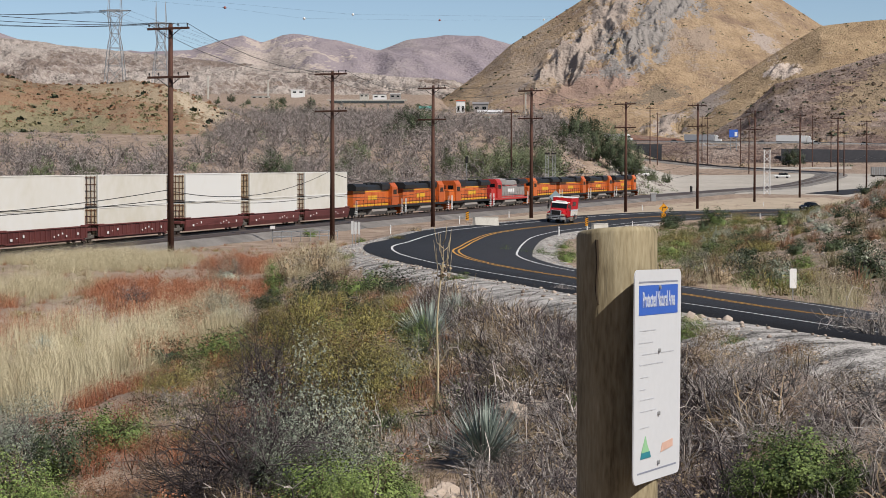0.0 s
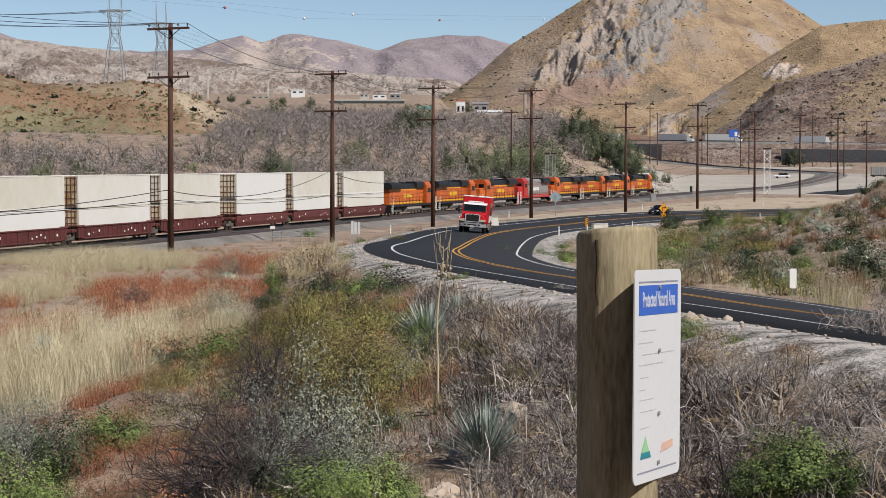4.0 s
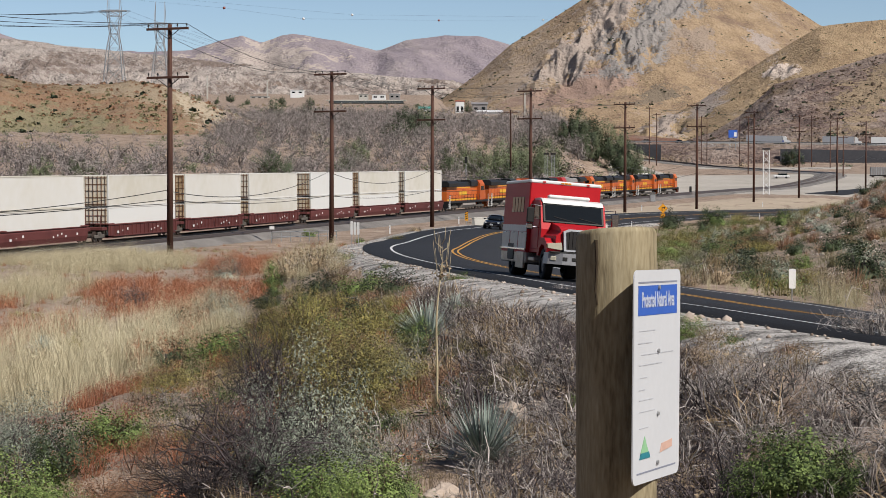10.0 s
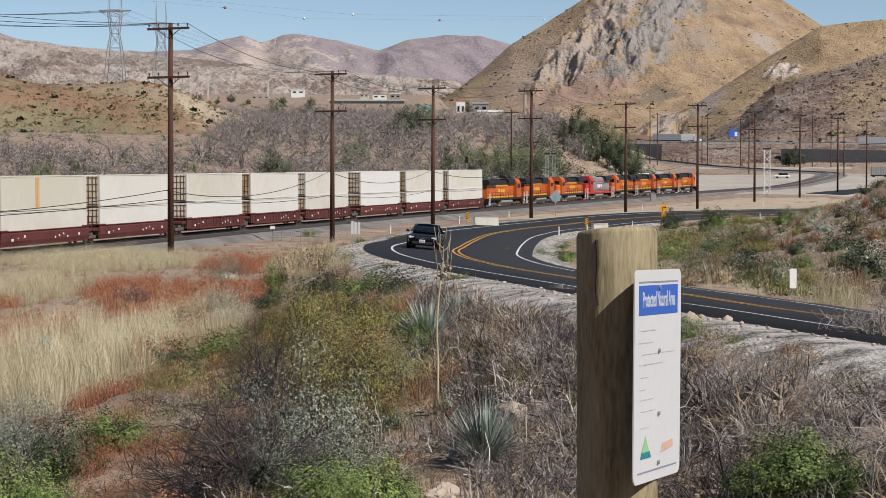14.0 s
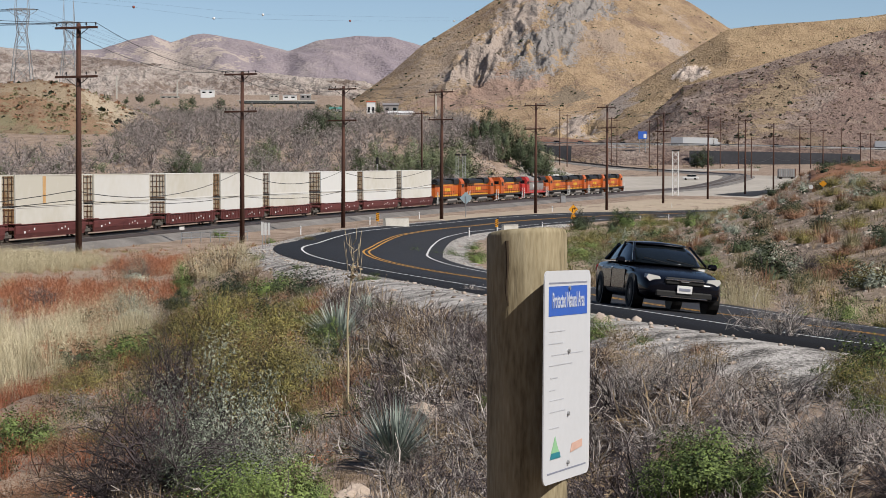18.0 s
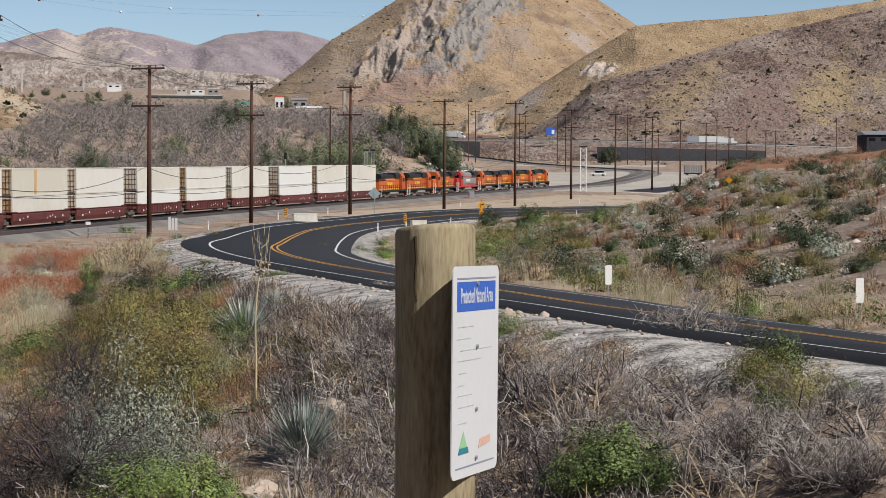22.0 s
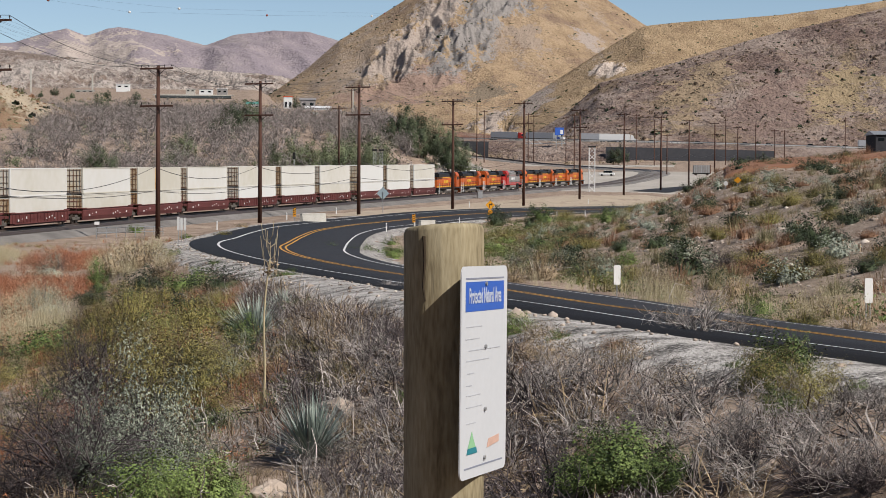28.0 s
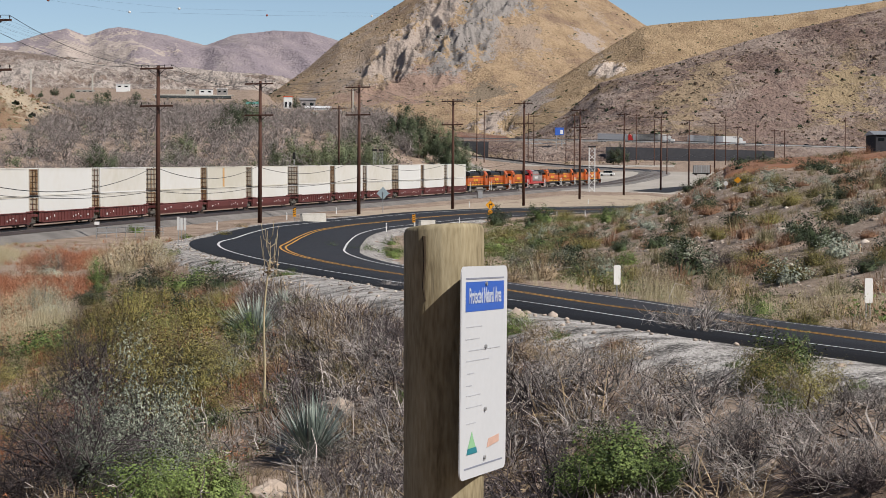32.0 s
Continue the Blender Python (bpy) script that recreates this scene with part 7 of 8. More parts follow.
for name, x0, y0, w, n, kinds_, mat, label in (("plume_clump", 11.7, 57.0, 0.45, 9, tufts, STRAW, "clump of tall straw-coloured plume grass by the road"), ("green_clump", 13.2, 52.0, 0.6, 9, fine_leafs, LEAF_BRIGHT, "clump of bright green weeds by the road"), ("green_clump", 7.0, 128.0, 1.2, 14, fine_leafs, LEAF_BRIGHT, "clump of bright green weeds by the road")):
    stuff(name, strew(kinds_, x0 + G.normal(0, w, n), y0 + G.normal(0, w * 1.5, n), G.uniform(1.2, 1.7, n), G), mat, label)
sx, sy = beds(((-6.4, 37, 0.9, 5), (-5.3, 29, 0.8, 3), (-4.3, 25, 0.6, 2)), G, 5.0)
ok = clear_of(sx, sy, 0.4)
stuff("near_buckwheat", strew(rusts, sx[ok], sy[ok], G.uniform(0.7, 1.3, ok.sum()), G), LEAF_RUST, "low rust-red buckwheat on the near slope")

# stones
def stone(rng):
    bm = bmesh.new()
    bmesh.ops.create_icosphere(bm, subdivisions=1, radius=1)
    V = np.array([v.co[:] for v in bm.verts]) * rng.uniform(0.6, 1.25, (len(bm.verts), 1)) * rng.uniform(0.6, 1.2, 3) * [1, 1, 0.7]
    F = np.array([[v.index for v in f.verts] for f in bm.faces])
    bm.free()
    return V, F


stones = [stone(G) for _ in range(7)]
x, y = area(17000, 40, 250, 0.06, 0.4, G)
dr, _, _ = beside(ROAD, x, y)
foot = -dr - (6.5 + 0.10 * np.clip(y - 40, 0, 400))
m = ripple(x, y, 17, 9, 3)
sx, sy = keep(x, y, (foot > 5) & (foot < 110) & (m > -0.25))
stuff("hill_stones", strew(stones, sx, sy, G.gamma(1.4, 0.045, len(sx)) + 0.05, G, -0.03), PALE_STONE, "pale broken stones strewn over the hill")
x, y = area(9000, 17, 95, -0.15, 0.36, G)
dr, _, _ = beside(ROAD, x, y)
sx, sy = keep(x, y, (dr > 5.4) & (np.hypot(x, y) > 15) & ((x > 0) | (dr < 12)))
near = sx > 0.4
stuff("slope_rocks", strew(stones, sx[near][::7], sy[near][::7], G.gamma(2.0, 0.035, len(sx[near][::7])) + 0.03, G), ROCK, "fist-sized pale rocks among the brush")
gx, gy = area(8500, 24, 130, -0.09, 0.3, G)
gd, _, _ = beside(ROAD, gx, gy)
gx, gy = keep(gx, gy, (gd > 5.25) & (gd < 7.6))
stuff("shoulder_gravel", strew(stones, gx, gy, G.gamma(1.6, 0.016, len(gx)) + 0.02, G, -0.06), PALE_STONE, "loose gravel on the road shoulder")
stuff("slope_stones", strew(stones, sx, sy, G.gamma(1.3, 0.028, len(sx)) + 0.015, G), ROCK, "small pale stones on the slope and shoulder")


# ---- trees of the river bed ----
def bare_tree(rng, h):
    """Trunk with limbs, and the haze of its fine twigs."""
    trunk = twig_bush(rng, 4, h * 0.85, h * 0.45, 2, 0.016 * h, 3, 0.28)
    haze = leaf_cloud(rng, 210, (h * 0.45, h * 0.45, h * 0.72), h * 0.125, 46, 0.09, 0.3, 0.35)
    return trunk, haze


def green_tree(rng, h, w, leaves=6200, leaf=0.18):
    trunk = twig_bush(rng, 3, h * 0.75, w * 0.5, 3, 0.03 * h, 2, 0.25)
    v, f = leaf_cloud(rng, leaves, (w, w, h * 0.82), leaf, 38, 0.6, 0.17, 0.45, 0.1, 0.2)
    v[:, 2] += h * 0.1
    return trunk, (v, f)


PALE_BARK = leafy("pale_grey_bark", (0.15, 0.13, 0.118), (0.42, 0.385, 0.35))
TWIG_HAZE = leafy("grey_brown_twigs", (0.165, 0.138, 0.13), (0.35, 0.3, 0.285), island=0.5)
TREE_GREEN = leafy("tree_green_leaves", (0.085, 0.105, 0.055), (0.2, 0.232, 0.12), island=0.35)
TREE_DARK = leafy("tree_dark_leaves", (0.04, 0.055, 0.028), (0.1, 0.13, 0.065), island=0.45)

bare = [bare_tree(G, 7.5) for _ in range(5)]
x, y = area(1250, 225, 640, -0.27, 0.075, G)
dt, _, _ = beside(TRACK, x, y)
m = (dt > 14) & (np.hypot(x, y) < 450 + 700 * smooth(-0.135, -0.06, x / y))
x, y = keep(x, y, m)
fx, fy = area(260, 640, 840, -0.125, -0.01, G)
x, y = np.concatenate([x, fx]), np.concatenate([y, fy])
sizes = G.uniform(0.7, 1.3, len(x))
stuff("bare_wood_limbs", strew([b[0] for b in bare], x, y, sizes, np.random.default_rng(5), 0.2), PALE_BARK, "pale trunks and limbs of leafless river-bed trees")
stuff("bare_wood_twigs", strew([b[1] for b in bare], x, y, sizes, np.random.default_rng(5), 0.2), TWIG_HAZE, "grey-brown fine twigs of leafless river-bed trees")
under = [leaf_cloud(G, 130, (1.6, 1.6, 1.5), 0.26, 26, 0.5, 0.3) for _ in range(4)]
x, y = area(900, 215, 620, -0.27, 0.12, G)
dt, _, _ = beside(TRACK, x, y)
x, y = keep(x, y, dt > 10)
k = len(x) // 2
stuff("river_scrub", strew(under, x[:k], y[:k], G.uniform(0.6, 1.5, k), G), TREE_GREEN, "green undergrowth among the bare trees")
stuff("river_brush", strew(under, x[k:], y[k:], G.uniform(0.6, 1.6, len(x) - k), G), TWIG_HAZE, "grey brush among the bare trees")

x, y = area(150, 385, 560, 0.035, 0.115, G)
dt, _, _ = beside(TRACK, x, y)
x, y = keep(x, y, dt > 9)
stuff("bank_scrub", strew(under, x[::2], y[::2], G.uniform(0.5, 1.2, len(x[::2])), G), TREE_GREEN, "grey-green scrub on the bank behind the engines")
stuff("bank_brush", strew(under, x[1::2], y[1::2], G.uniform(0.5, 1.2, len(x[1::2])), G), TWIG_HAZE, "grey brush on the bank behind the engines")
trees = [green_tree(G, 7.0, 3.2) for _ in range(3)]
TREE_MESHES = [(mesh_of("trunk", a, BROWN_TWIG), mesh_of("crown", b_, TREE_GREEN), mesh_of("crown", b_, TREE_DARK)) for a, b_ in trees]


def tree(x, y, size, dark=False, wide=1.0):
    t, c, d = TREE_MESHES[int(G.integers(0, 3))]
    ob = thing("tree", "dark green spreading tree in the river bed" if dark else "green leafy tree in the river bed", "tree", "trees of the river bed")
    ob.matrix_world = pose(x, y, ground_at(x, y) - 0.3, 0, 0, G.uniform(0, 360)) @ Matrix.Diagonal((size * wide, size * wide, size, 1))
    part("trunk", t, BROWN_TWIG, ob)
    part("crown", d if dark else c, TREE_DARK, ob)
    return ob


for a, dist, size, dark in ((488, 400, 1.1, True), (680, 395, 0.75, True), (632, 470, 1.0, False), (610, 420, 0.85, True), (600, 430, 0.8, False), (725, 540, 1.25, True), (752, 545, 1.2, True), (700, 530, 1.0, True), (490, 700, 1.2, True), (545, 720, 1.1, True),
                            (800, 470, 1.0, False), (830, 480, 1.1, False), (860, 470, 1.2, False), (890, 450, 1.2, False), (920, 460, 1.3, False), (950, 455, 1.3, False), (980, 450, 1.3, False), (1010, 470, 1.4, True), (1035, 480, 1.5, False), (905, 420, 0.9, True),
                            (1058, 470, 1.5, True), (1080, 480, 1.5, False), (1100, 490, 1.4, True), (1120, 500, 1.2, False), (1045, 450, 1.1, False), (150, 370, 0.8, False), (75, 365, 0.85, False), (255, 375, 0.7, True), (130, 380, 0.7, True), (1150, 560, 0.5, False), (770, 375, 0.8, False), (845, 390, 0.8, False), (1180, 600, 0.4, False)):
    if a >= 1000 and a < 1140:
        dist, size = 520 + (a * 7) % 43, size * 0.82
    tree((a - 784) / 3400 * dist, dist, size * (1.2 if a < 880 else 1.55), dark, 1.05 if a < 880 else 0.95)


def cloak(ob, n, size, mat, label, name, low=0.0, high=1.0, leaves=14, bare=-0.25):
    """Scatters small shrubs over a mountainside."""
    V = np.array([v.co[:] for v in ob.data.vertices])
    z0, z1 = V[:, 2].min(), V[:, 2].max()
    V = V[(V[:, 2] > z0 + low * (z1 - z0)) & (V[:, 2] < z0 + high * (z1 - z0))]
    p = V[G.integers(0, len(V), n * 2)] + G.normal(size=(n * 2, 3)) * [0.8, 0.8, 0]
    p = p[ripple(p[:, 0], p[:, 1], 40 * size, 41, 3) > bare][:n]
    kinds = [leaf_cloud(G, leaves, (1.0, 1.0, 0.8), 0.75, 9, 0.7, 0.3) for _ in range(3)]
    out = []
    for q, w in zip(p, G.gamma(3, size / 3, len(p))):
        v, f = kinds[int(G.integers(0, 3))]
        out.append((v * w * G.uniform(0.8, 1.25, 3) + q - [0, 0, 0.25 * w], f))
    stuff(name, join(*out), mat, label)


cloak(left_hill, 1500, 0.38, HILL_RUST, "rust-coloured scrub on the low hill", "rust_hill_scrub", 0.35)
cloak(left_hill, 1700, 0.42, HILL_OLIVE, "olive and green scrub on the low hill", "green_hill_scrub", 0.1, 0.75)
cloak(left_hill, 380, 0.65, LEAF_DARK, "dark green shrubs on the low hill", "dark_hill_scrub")
cloak(mountain, 2200, 0.85, LEAF_DARK, "dark shrubs dotted over the mountain", "mountain_scrub", bare=-0.1)
cloak(golden_ridge, 1900, 0.65, LEAF_DARK, "dark shrubs dotted over the golden ridge", "ridge_scrub", bare=-0.1)
cloak(brown_hill, 3200, 0.65, BROWN_TWIG, "brown brush dotted over the hillside", "hillside_brush")
cloak(brown_hill, 800, 0.8, LEAF_DARK, "dark shrubs dotted over the hillside", "hillside_scrub", bare=0.0)


# ---- sandy lot, side road and the wash between the bends of the railway ----
def lot(name, u0, u1, d0, d1, lift, mat, label, nu=40, nd=40, ragged=0.0, cut=None):
    """A patch laid on the ground between two bearings and two distances."""
    U, D = np.meshgrid(np.linspace(u0, u1, nu), np.geomspace(d0, d1, nd))
    D = D * (1 + ragged * ripple(U * 900, D, 60, 5, 3) * ((D > d0 * 1.01) & (D < d1 * 0.99)))
    X, Y = U * D, D
    H = terrain(X, Y, False) + lift
    e = np.zeros_like(H)
    e[0], e[-1], e[:, 0], e[:, -1] = 1, 1, 1, 1
    return sheet(name, X, Y, H - e * lift * 4, mat, label)


k0, k1 = int(np.argmin(np.abs(ROAD[:, 1] - 246))), int(np.argmin(np.abs(ROAD[:, 1] - 425)))
dt_road = -beside(TRACK, ROAD[:, 0], ROAD[:, 1])[0]
draped("sand_lot", ROAD, 5.15, np.clip(dt_road - 14, 6, 48), 0.06, SAND, "pale bare sand lot between road and railway", k0, k1, 14)
WASH = material("pale_wash_gravel", [(0.3, (0.34, 0.31, 0.27)), (0.7, (0.52, 0.48, 0.43))], 0.05, 0.95, bump=0.05, bump_scale=1.0)
lot("wash_strip", 0.13, 0.215, 770, 815, 0.12, WASH, "pale gravel strip along the far track", 30, 12)
lot("wash", 0.085, 0.238, 470, 690, 0.12, WASH, "pale gravel flat inside the bend of the railway", 60, 60)
SIDE = spline([(93, 478, 0), (108, 512, 0), (128, 560, 0), (148, 615, 0), (172, 690, 0)], 4.0)
draped("side_road", SIDE, -7.0, np.linspace(5.0, 4.0, len(SIDE)), 0.25, ASPHALT, "dark asphalt side road climbing away", 0, None, 6)
RED_EARTH = material("red_bare_earth", [(0.3, (0.2, 0.085, 0.045)), (0.7, (0.32, 0.16, 0.09))], 0.1, 0.95, bump=0.05, bump_scale=2)
lot("red_terrace", 0.236, 0.4, 190, 246, 0.28, RED_EARTH, "bare red earth terrace above the hill", 40, 30)


# ---- roadside furniture ----
def upright(name, label, category, x, y, group="", turn=0.0):
    return thing(name, label, category, group, at=pose(x, y, ground_at(x, y), 0, 0, turn))


def delineator(x, y, h=0.95):
    d = upright("delineator_post", "white flexible road edge post with dark band", "post", x, y, "road edge posts")
    part("blade", Shape().box((0, 0, h / 2), (0.13, 0.04, h), 0.012), TRUCK_WHITE, d)
    part("band", Shape().box((0, -0.023, h - 0.2), (0.09, 0.006, 0.12)), PRINT_GREY, d)


for x, y in ((11.6, 192.0), (17.0, 226.0), (24.6, 249.5), (45.0, 300.0), (51.5, 312.0), (-5.6, 205.0), (2.0, 232.0), (9.0, 262.0), (33.0, 318.0), (62.0, 372.0)):
    delineator(x, y)


def barrier(x0, y0, x1, y1):
    """A short concrete parapet with a striped marker at its near end."""
    p, q = Vector((x0, y0, 0)), Vector((x1, y1, 0))
    mid, ln = (p + q) / 2, (q - p).length
    turn = math.degrees(math.atan2(y1 - y0, x1 - x0))
    b = upright("concrete_barrier", "pale concrete parapet beside the road", "barrier", mid.x, mid.y, "road parapets", turn)
    part("wall", Shape().prism([(-0.25, -0.3), (0.25, -0.3), (0.2, 0.25), (0.13, 0.95), (-0.13, 0.95), (-0.2, 0.25)], -ln / 2, ln / 2, 0), CONCRETE, b)
    part("cap", Shape().box((0, 0, 0.98), (ln + 0.06, 0.34, 0.1), 0.02), CONCRETE, b)
    m = upright("object_marker", "orange and black striped marker panel on a post", "sign", x0 - 0.75, y0 - 0.5, "striped markers")
    part("post", Shape().tube((0, 0.04, -0.2), (0, 0.04, 1.5), 0.03, n=6), GALVANISED, m)
    part("panel", Shape().box((0, 0, 1.05), (0.36, 0.02, 0.95), 0.01), SIGN_YELLOW, m)
    for k in range(4):
        z = 0.68 + k * 0.24
        part("stripe", Shape().prism([(-0.17, z), (0.17, z + 0.14), (0.17, z + 0.24), (-0.17, z + 0.1)], -0.016, -0.012, 1), BLACK_PRINT, m)


barrier(3.4, 211.0, 6.1, 216.0)
barrier(17.6, 226.0, 19.6, 229.5)


def paddle(x, y, w, h, low, label, turn=8.0, posts=1):
    s = upright("marker_sign", label, "sign", x, y, "white marker signs", turn)
    for k in range(posts):
        px_ = (k - (posts - 1) / 2) * w * 0.5
        part("post", Shape().tube((px_, 0.03, -0.2), (px_, 0.03, low + h * 0.9), 0.022, n=6), GALVANISED, s)
    r, pts = w * 0.18, []
    for cx, cz, a0 in ((w / 2 - r, h / 2 - r, 0), (-w / 2 + r, h / 2 - r, 90), (-w / 2 + r, -h / 2 + r, 180), (w / 2 - r, -h / 2 + r, 270)):
        pts += [(cx + r * math.cos(radians(a0 + q * 30)), low + h / 2 + cz + r * math.sin(radians(a0 + q * 30))) for q in range(4)]
    part("panel", Shape().prism(pts, -0.006, 0.006, 1), TRUCK_WHITE, s)


paddle(12.4, 68.0, 0.25, 0.7, 0.45, "white blank marker panel on a thin post")
paddle(16.3, 51.2, 0.24, 0.68, 0.62, "white blank marker panel on two thin posts", posts=2)
for dx, dy, h in ((0, 0, 0.75), (0.25, 0.6, 0.7), (0.5, 1.4, 0.7)):
    paddle(-5.0 + dx * 0.6, 106.0 + dy, 0.14, h, 0.72, "white marker panel clustered on the bend's outer edge", -14.0)


def warning_sign(x, y):
    s = upright("turn_warning_sign", "orange-yellow diamond turn sign with a speed plaque", "sign", x, y)
    part("post", Shape().box((0, 0.04, 1.5), (0.09, 0.06, 3.4), 0.01), CREOSOTE, s)
    part("diamond", Shape().prism([(0, 1.75), (0.66, 2.41), (0, 3.07), (-0.66, 2.41)], -0.008, 0.008, 1), SIGN_YELLOW, s)
    part("plaque", Shape().box((0, 0, 1.4), (0.62, 0.016, 0.62), 0.006), SIGN_YELLOW, s)
    a = Shape().box((-0.12, -0.014, 2.3), (0.11, 0.006, 0.5))
    a.box((0.02, -0.014, 2.52), (0.3, 0.006, 0.11))
    a.prism([(0.14, 2.72), (0.36, 2.52), (0.14, 2.32)], -0.017, -0.011, 1)
    part("arrow", a, BLACK_PRINT, s)
    curve = bpy.data.curves.new("speed", "FONT")
    curve.body, curve.size, curve.extrude, curve.align_x, curve.align_y = "25", 0.46, 0.002, "CENTER", "CENTER"
    txt = new("speed_number", curve)
    txt.data.materials.append(BLACK_PRINT)
    txt.parent = s
    txt.matrix_basis = pose(0, -0.015, 1.4, 90)


warning_sign(30.2, 263.0)
s = upright("diamond_sign", "grey back of a diamond road sign on a post", "sign", 15.4, 263.0, turn=-10)
part("post", Shape().box((0, -0.03, 1.4), (0.09, 0.06, 3.2), 0.01), GALVANISED, s)
part("panel", Shape().prism([(0, 1.85), (0.88, 2.73), (0, 3.61), (-0.88, 2.73)], 0.0, 0.014, 1), plain("grey_blue_sign_back", (0.33, 0.42, 0.47), 0.5), s)


s = upright("warning_sign", "yellow diamond sign leaning above the scrub", "sign", 42.5, 172.3, turn=-20)
part("post", Shape().box((0, 0.03, 0.3), (0.07, 0.05, 1.3), 0.01), GALVANISED, s)
part("panel", Shape().prism([(0, 0.32), (0.36, 0.62), (0, 0.92), (-0.36, 0.62)], -0.01, 0.01, 1), SIGN_YELLOW, s)
s = upright("round_sign", "small white round sign on a post", "sign", 41.3, 171.9, turn=-20)
part("post", Shape().tube((0, 0.03, -0.2), (0, 0.03, 0.6), 0.03, n=6), GALVANISED, s)
part("panel", Shape().tube((0, -0.01, 0.6), (0, 0.012, 0.6), 0.2, n=20), TRUCK_WHITE, s)


def pipe_fence(x0, y0, x1, y1, n=6):
    f = upright("pipe_railing", "galvanised pipe railing beside the track", "railing", x0, y0)
    for k in range(n):
        t = k / (n - 1)
        part("post", Shape().tube(((x1 - x0) * t, (y1 - y0) * t, -0.3), ((x1 - x0) * t, (y1 - y0) * t, 1.05), 0.045, n=6), GALVANISED, f)
    for z in (0.55, 1.05):
        part("rail", Shape().tube((0, 0, z), (x1 - x0, y1 - y0, z), 0.04, n=6), GALVANISED, f)


pipe_fence(-16.9, 190.0, -11.0, 200.0, 8)
s = upright("small_sign", "small white sign on a dark post by the track", "sign", -17.2, 194.0)
part("post", Shape().tube((0, 0, -0.2), (0, 0, 1.5), 0.04, n=6), DARK_STEEL, s)
part("panel", Shape().box((0, -0.05, 1.4), (0.5, 0.02, 0.32), 0.008), TRUCK_WHITE, s)


# ---- railway equipment ----
def lattice_mast(x, y, w, h, label, mat=GALVANISED, name="signal_mast", bar=0.2):
    m = upright(name, label, "mast", x, y)
    for sx in (-1, 1):
        part("leg", Shape().box((sx * w / 2, 0, h / 2), (bar, bar, h), 0.02), mat, m)
    n = max(3, int(h / w))
    for k in range(n):
        z0, z1 = h * k / n, h * (k + 1) / n
        part("brace", Shape().tube((-w / 2, 0, z0), (w / 2, 0, z1), bar / 4, n=5), mat, m)
        part("brace", Shape().tube((w / 2, 0, z0), (-w / 2, 0, z1), bar / 4, n=5), mat, m)
    part("head", Shape().box((0, 0, h + 0.2), (w + 0.5, 0.5, 0.35), 0.04), DARK_STEEL, m)


lattice_mast((1357 - 784) / 3400 * 470, 470, 1.45, 11.0, "white steel lattice signal mast", TRUCK_WHITE)
lattice_mast((968 - 784) / 3400 * 400, 400, 0.6, 9.5, "thin grey lattice radio mast", name="radio_mast", bar=0.09)
lattice_mast((980 - 784) / 3400 * 402, 402, 0.6, 9.5, "thin grey lattice radio mast", name="radio_mast", bar=0.09)


def signal(x, y, h):
    s = upright("rail_signal", "black-headed railway signal on a pale post", "signal", x, y, "railway signals")
    part("post", Shape().tube((0, 0, -0.3), (0, 0, h), 0.08, n=8), GALVANISED, s)
    part("head", Shape().box((0, -0.12, h + 0.1), (0.55, 0.2, 1.3), 0.08), BLACK_PRINT, s)
    part("base_box", Shape().box((0.6, 0, 0.6), (0.7, 0.5, 1.3), 0.03), SILVER, s)


signal((826 - 784) / 3400 * 370, 370, Z + (360 - 284) / 3400 * 370 - ground_at((826 - 784) / 3400 * 370, 370))
signal((1223 - 784) / 3400 * 440, 440, 1.6)
s = upright("relay_cabinet", "grey steel relay cabinet by the track", "cabinet", (1156 - 784) / 3400 * 385, 385)
part("body", Shape().box((0, 0, 0.75), (1.1, 0.8, 1.6), 0.04), SILVER, s)
part("roof", Shape().box((0, 0, 1.58), (1.25, 0.95, 0.08), 0.02), GALVANISED, s)
part("door", Shape().box((0, -0.41, 0.75), (0.9, 0.03, 1.3), 0.01), GALVANISED, s)


def parked(name, label, x, y, turn, mat, pickup=False):
    c = upright(name, label, "car", x, y, "parked vehicles", turn)
    part("body", Shape().box((0, 0, 0.72), (1.9, 5.2, 0.75), 0.15), mat, c)
    part("cabin", Shape().box((0, 0.3 if pickup else -0.4, 1.42), (1.65, 2.0 if pickup else 3.1, 0.75), 0.25), GLASS_DARK, c)
    part("roof", Shape().box((0, 0.3 if pickup else -0.4, 1.8), (1.5, 1.6 if pickup else 2.7, 0.08), 0.03), mat, c)
    for sx in (-1, 1):
        for sy in (-1.6, 1.6):
            part("wheel", Shape().tube((sx * 0.72, sy, 0.36), (sx * 0.96, sy, 0.36), 0.36, n=14), RUBBER, c)


parked("parked_pickup", "white pickup truck parked beyond the engines", (1133 - 784) / 3400 * 560, 560, 80, TRUCK_WHITE, True)
parked("parked_van", "white utility vehicle parked by the track bend", (1384 - 784) / 3400 * 640, 640, 75, TRUCK_WHITE)

s = upright("goods_wagon", "grey slatted goods wagon with a rust-red end on the far siding", "freight car", (1556 - 784) / 3400 * 640, 640, turn=-8)
part("body", Shape().box((0, 0, 2.2), (5.6, 2.8, 2.7), 0.05), SILVER, s)
part("end_wall", Shape().box((2.95, 0, 2.2), (0.25, 2.8, 2.8), 0.03), RUST, s, "rust-red end wall")
for k in range(7):
    part("slat", Shape().box((-2.5 + k * 0.8, -1.44, 2.2), (0.16, 0.1, 2.7), 0.01), GALVANISED, s)
part("frame", Shape().box((0, 0, 0.75), (5.9, 2.2, 0.3), 0.03), DARK_STEEL, s)
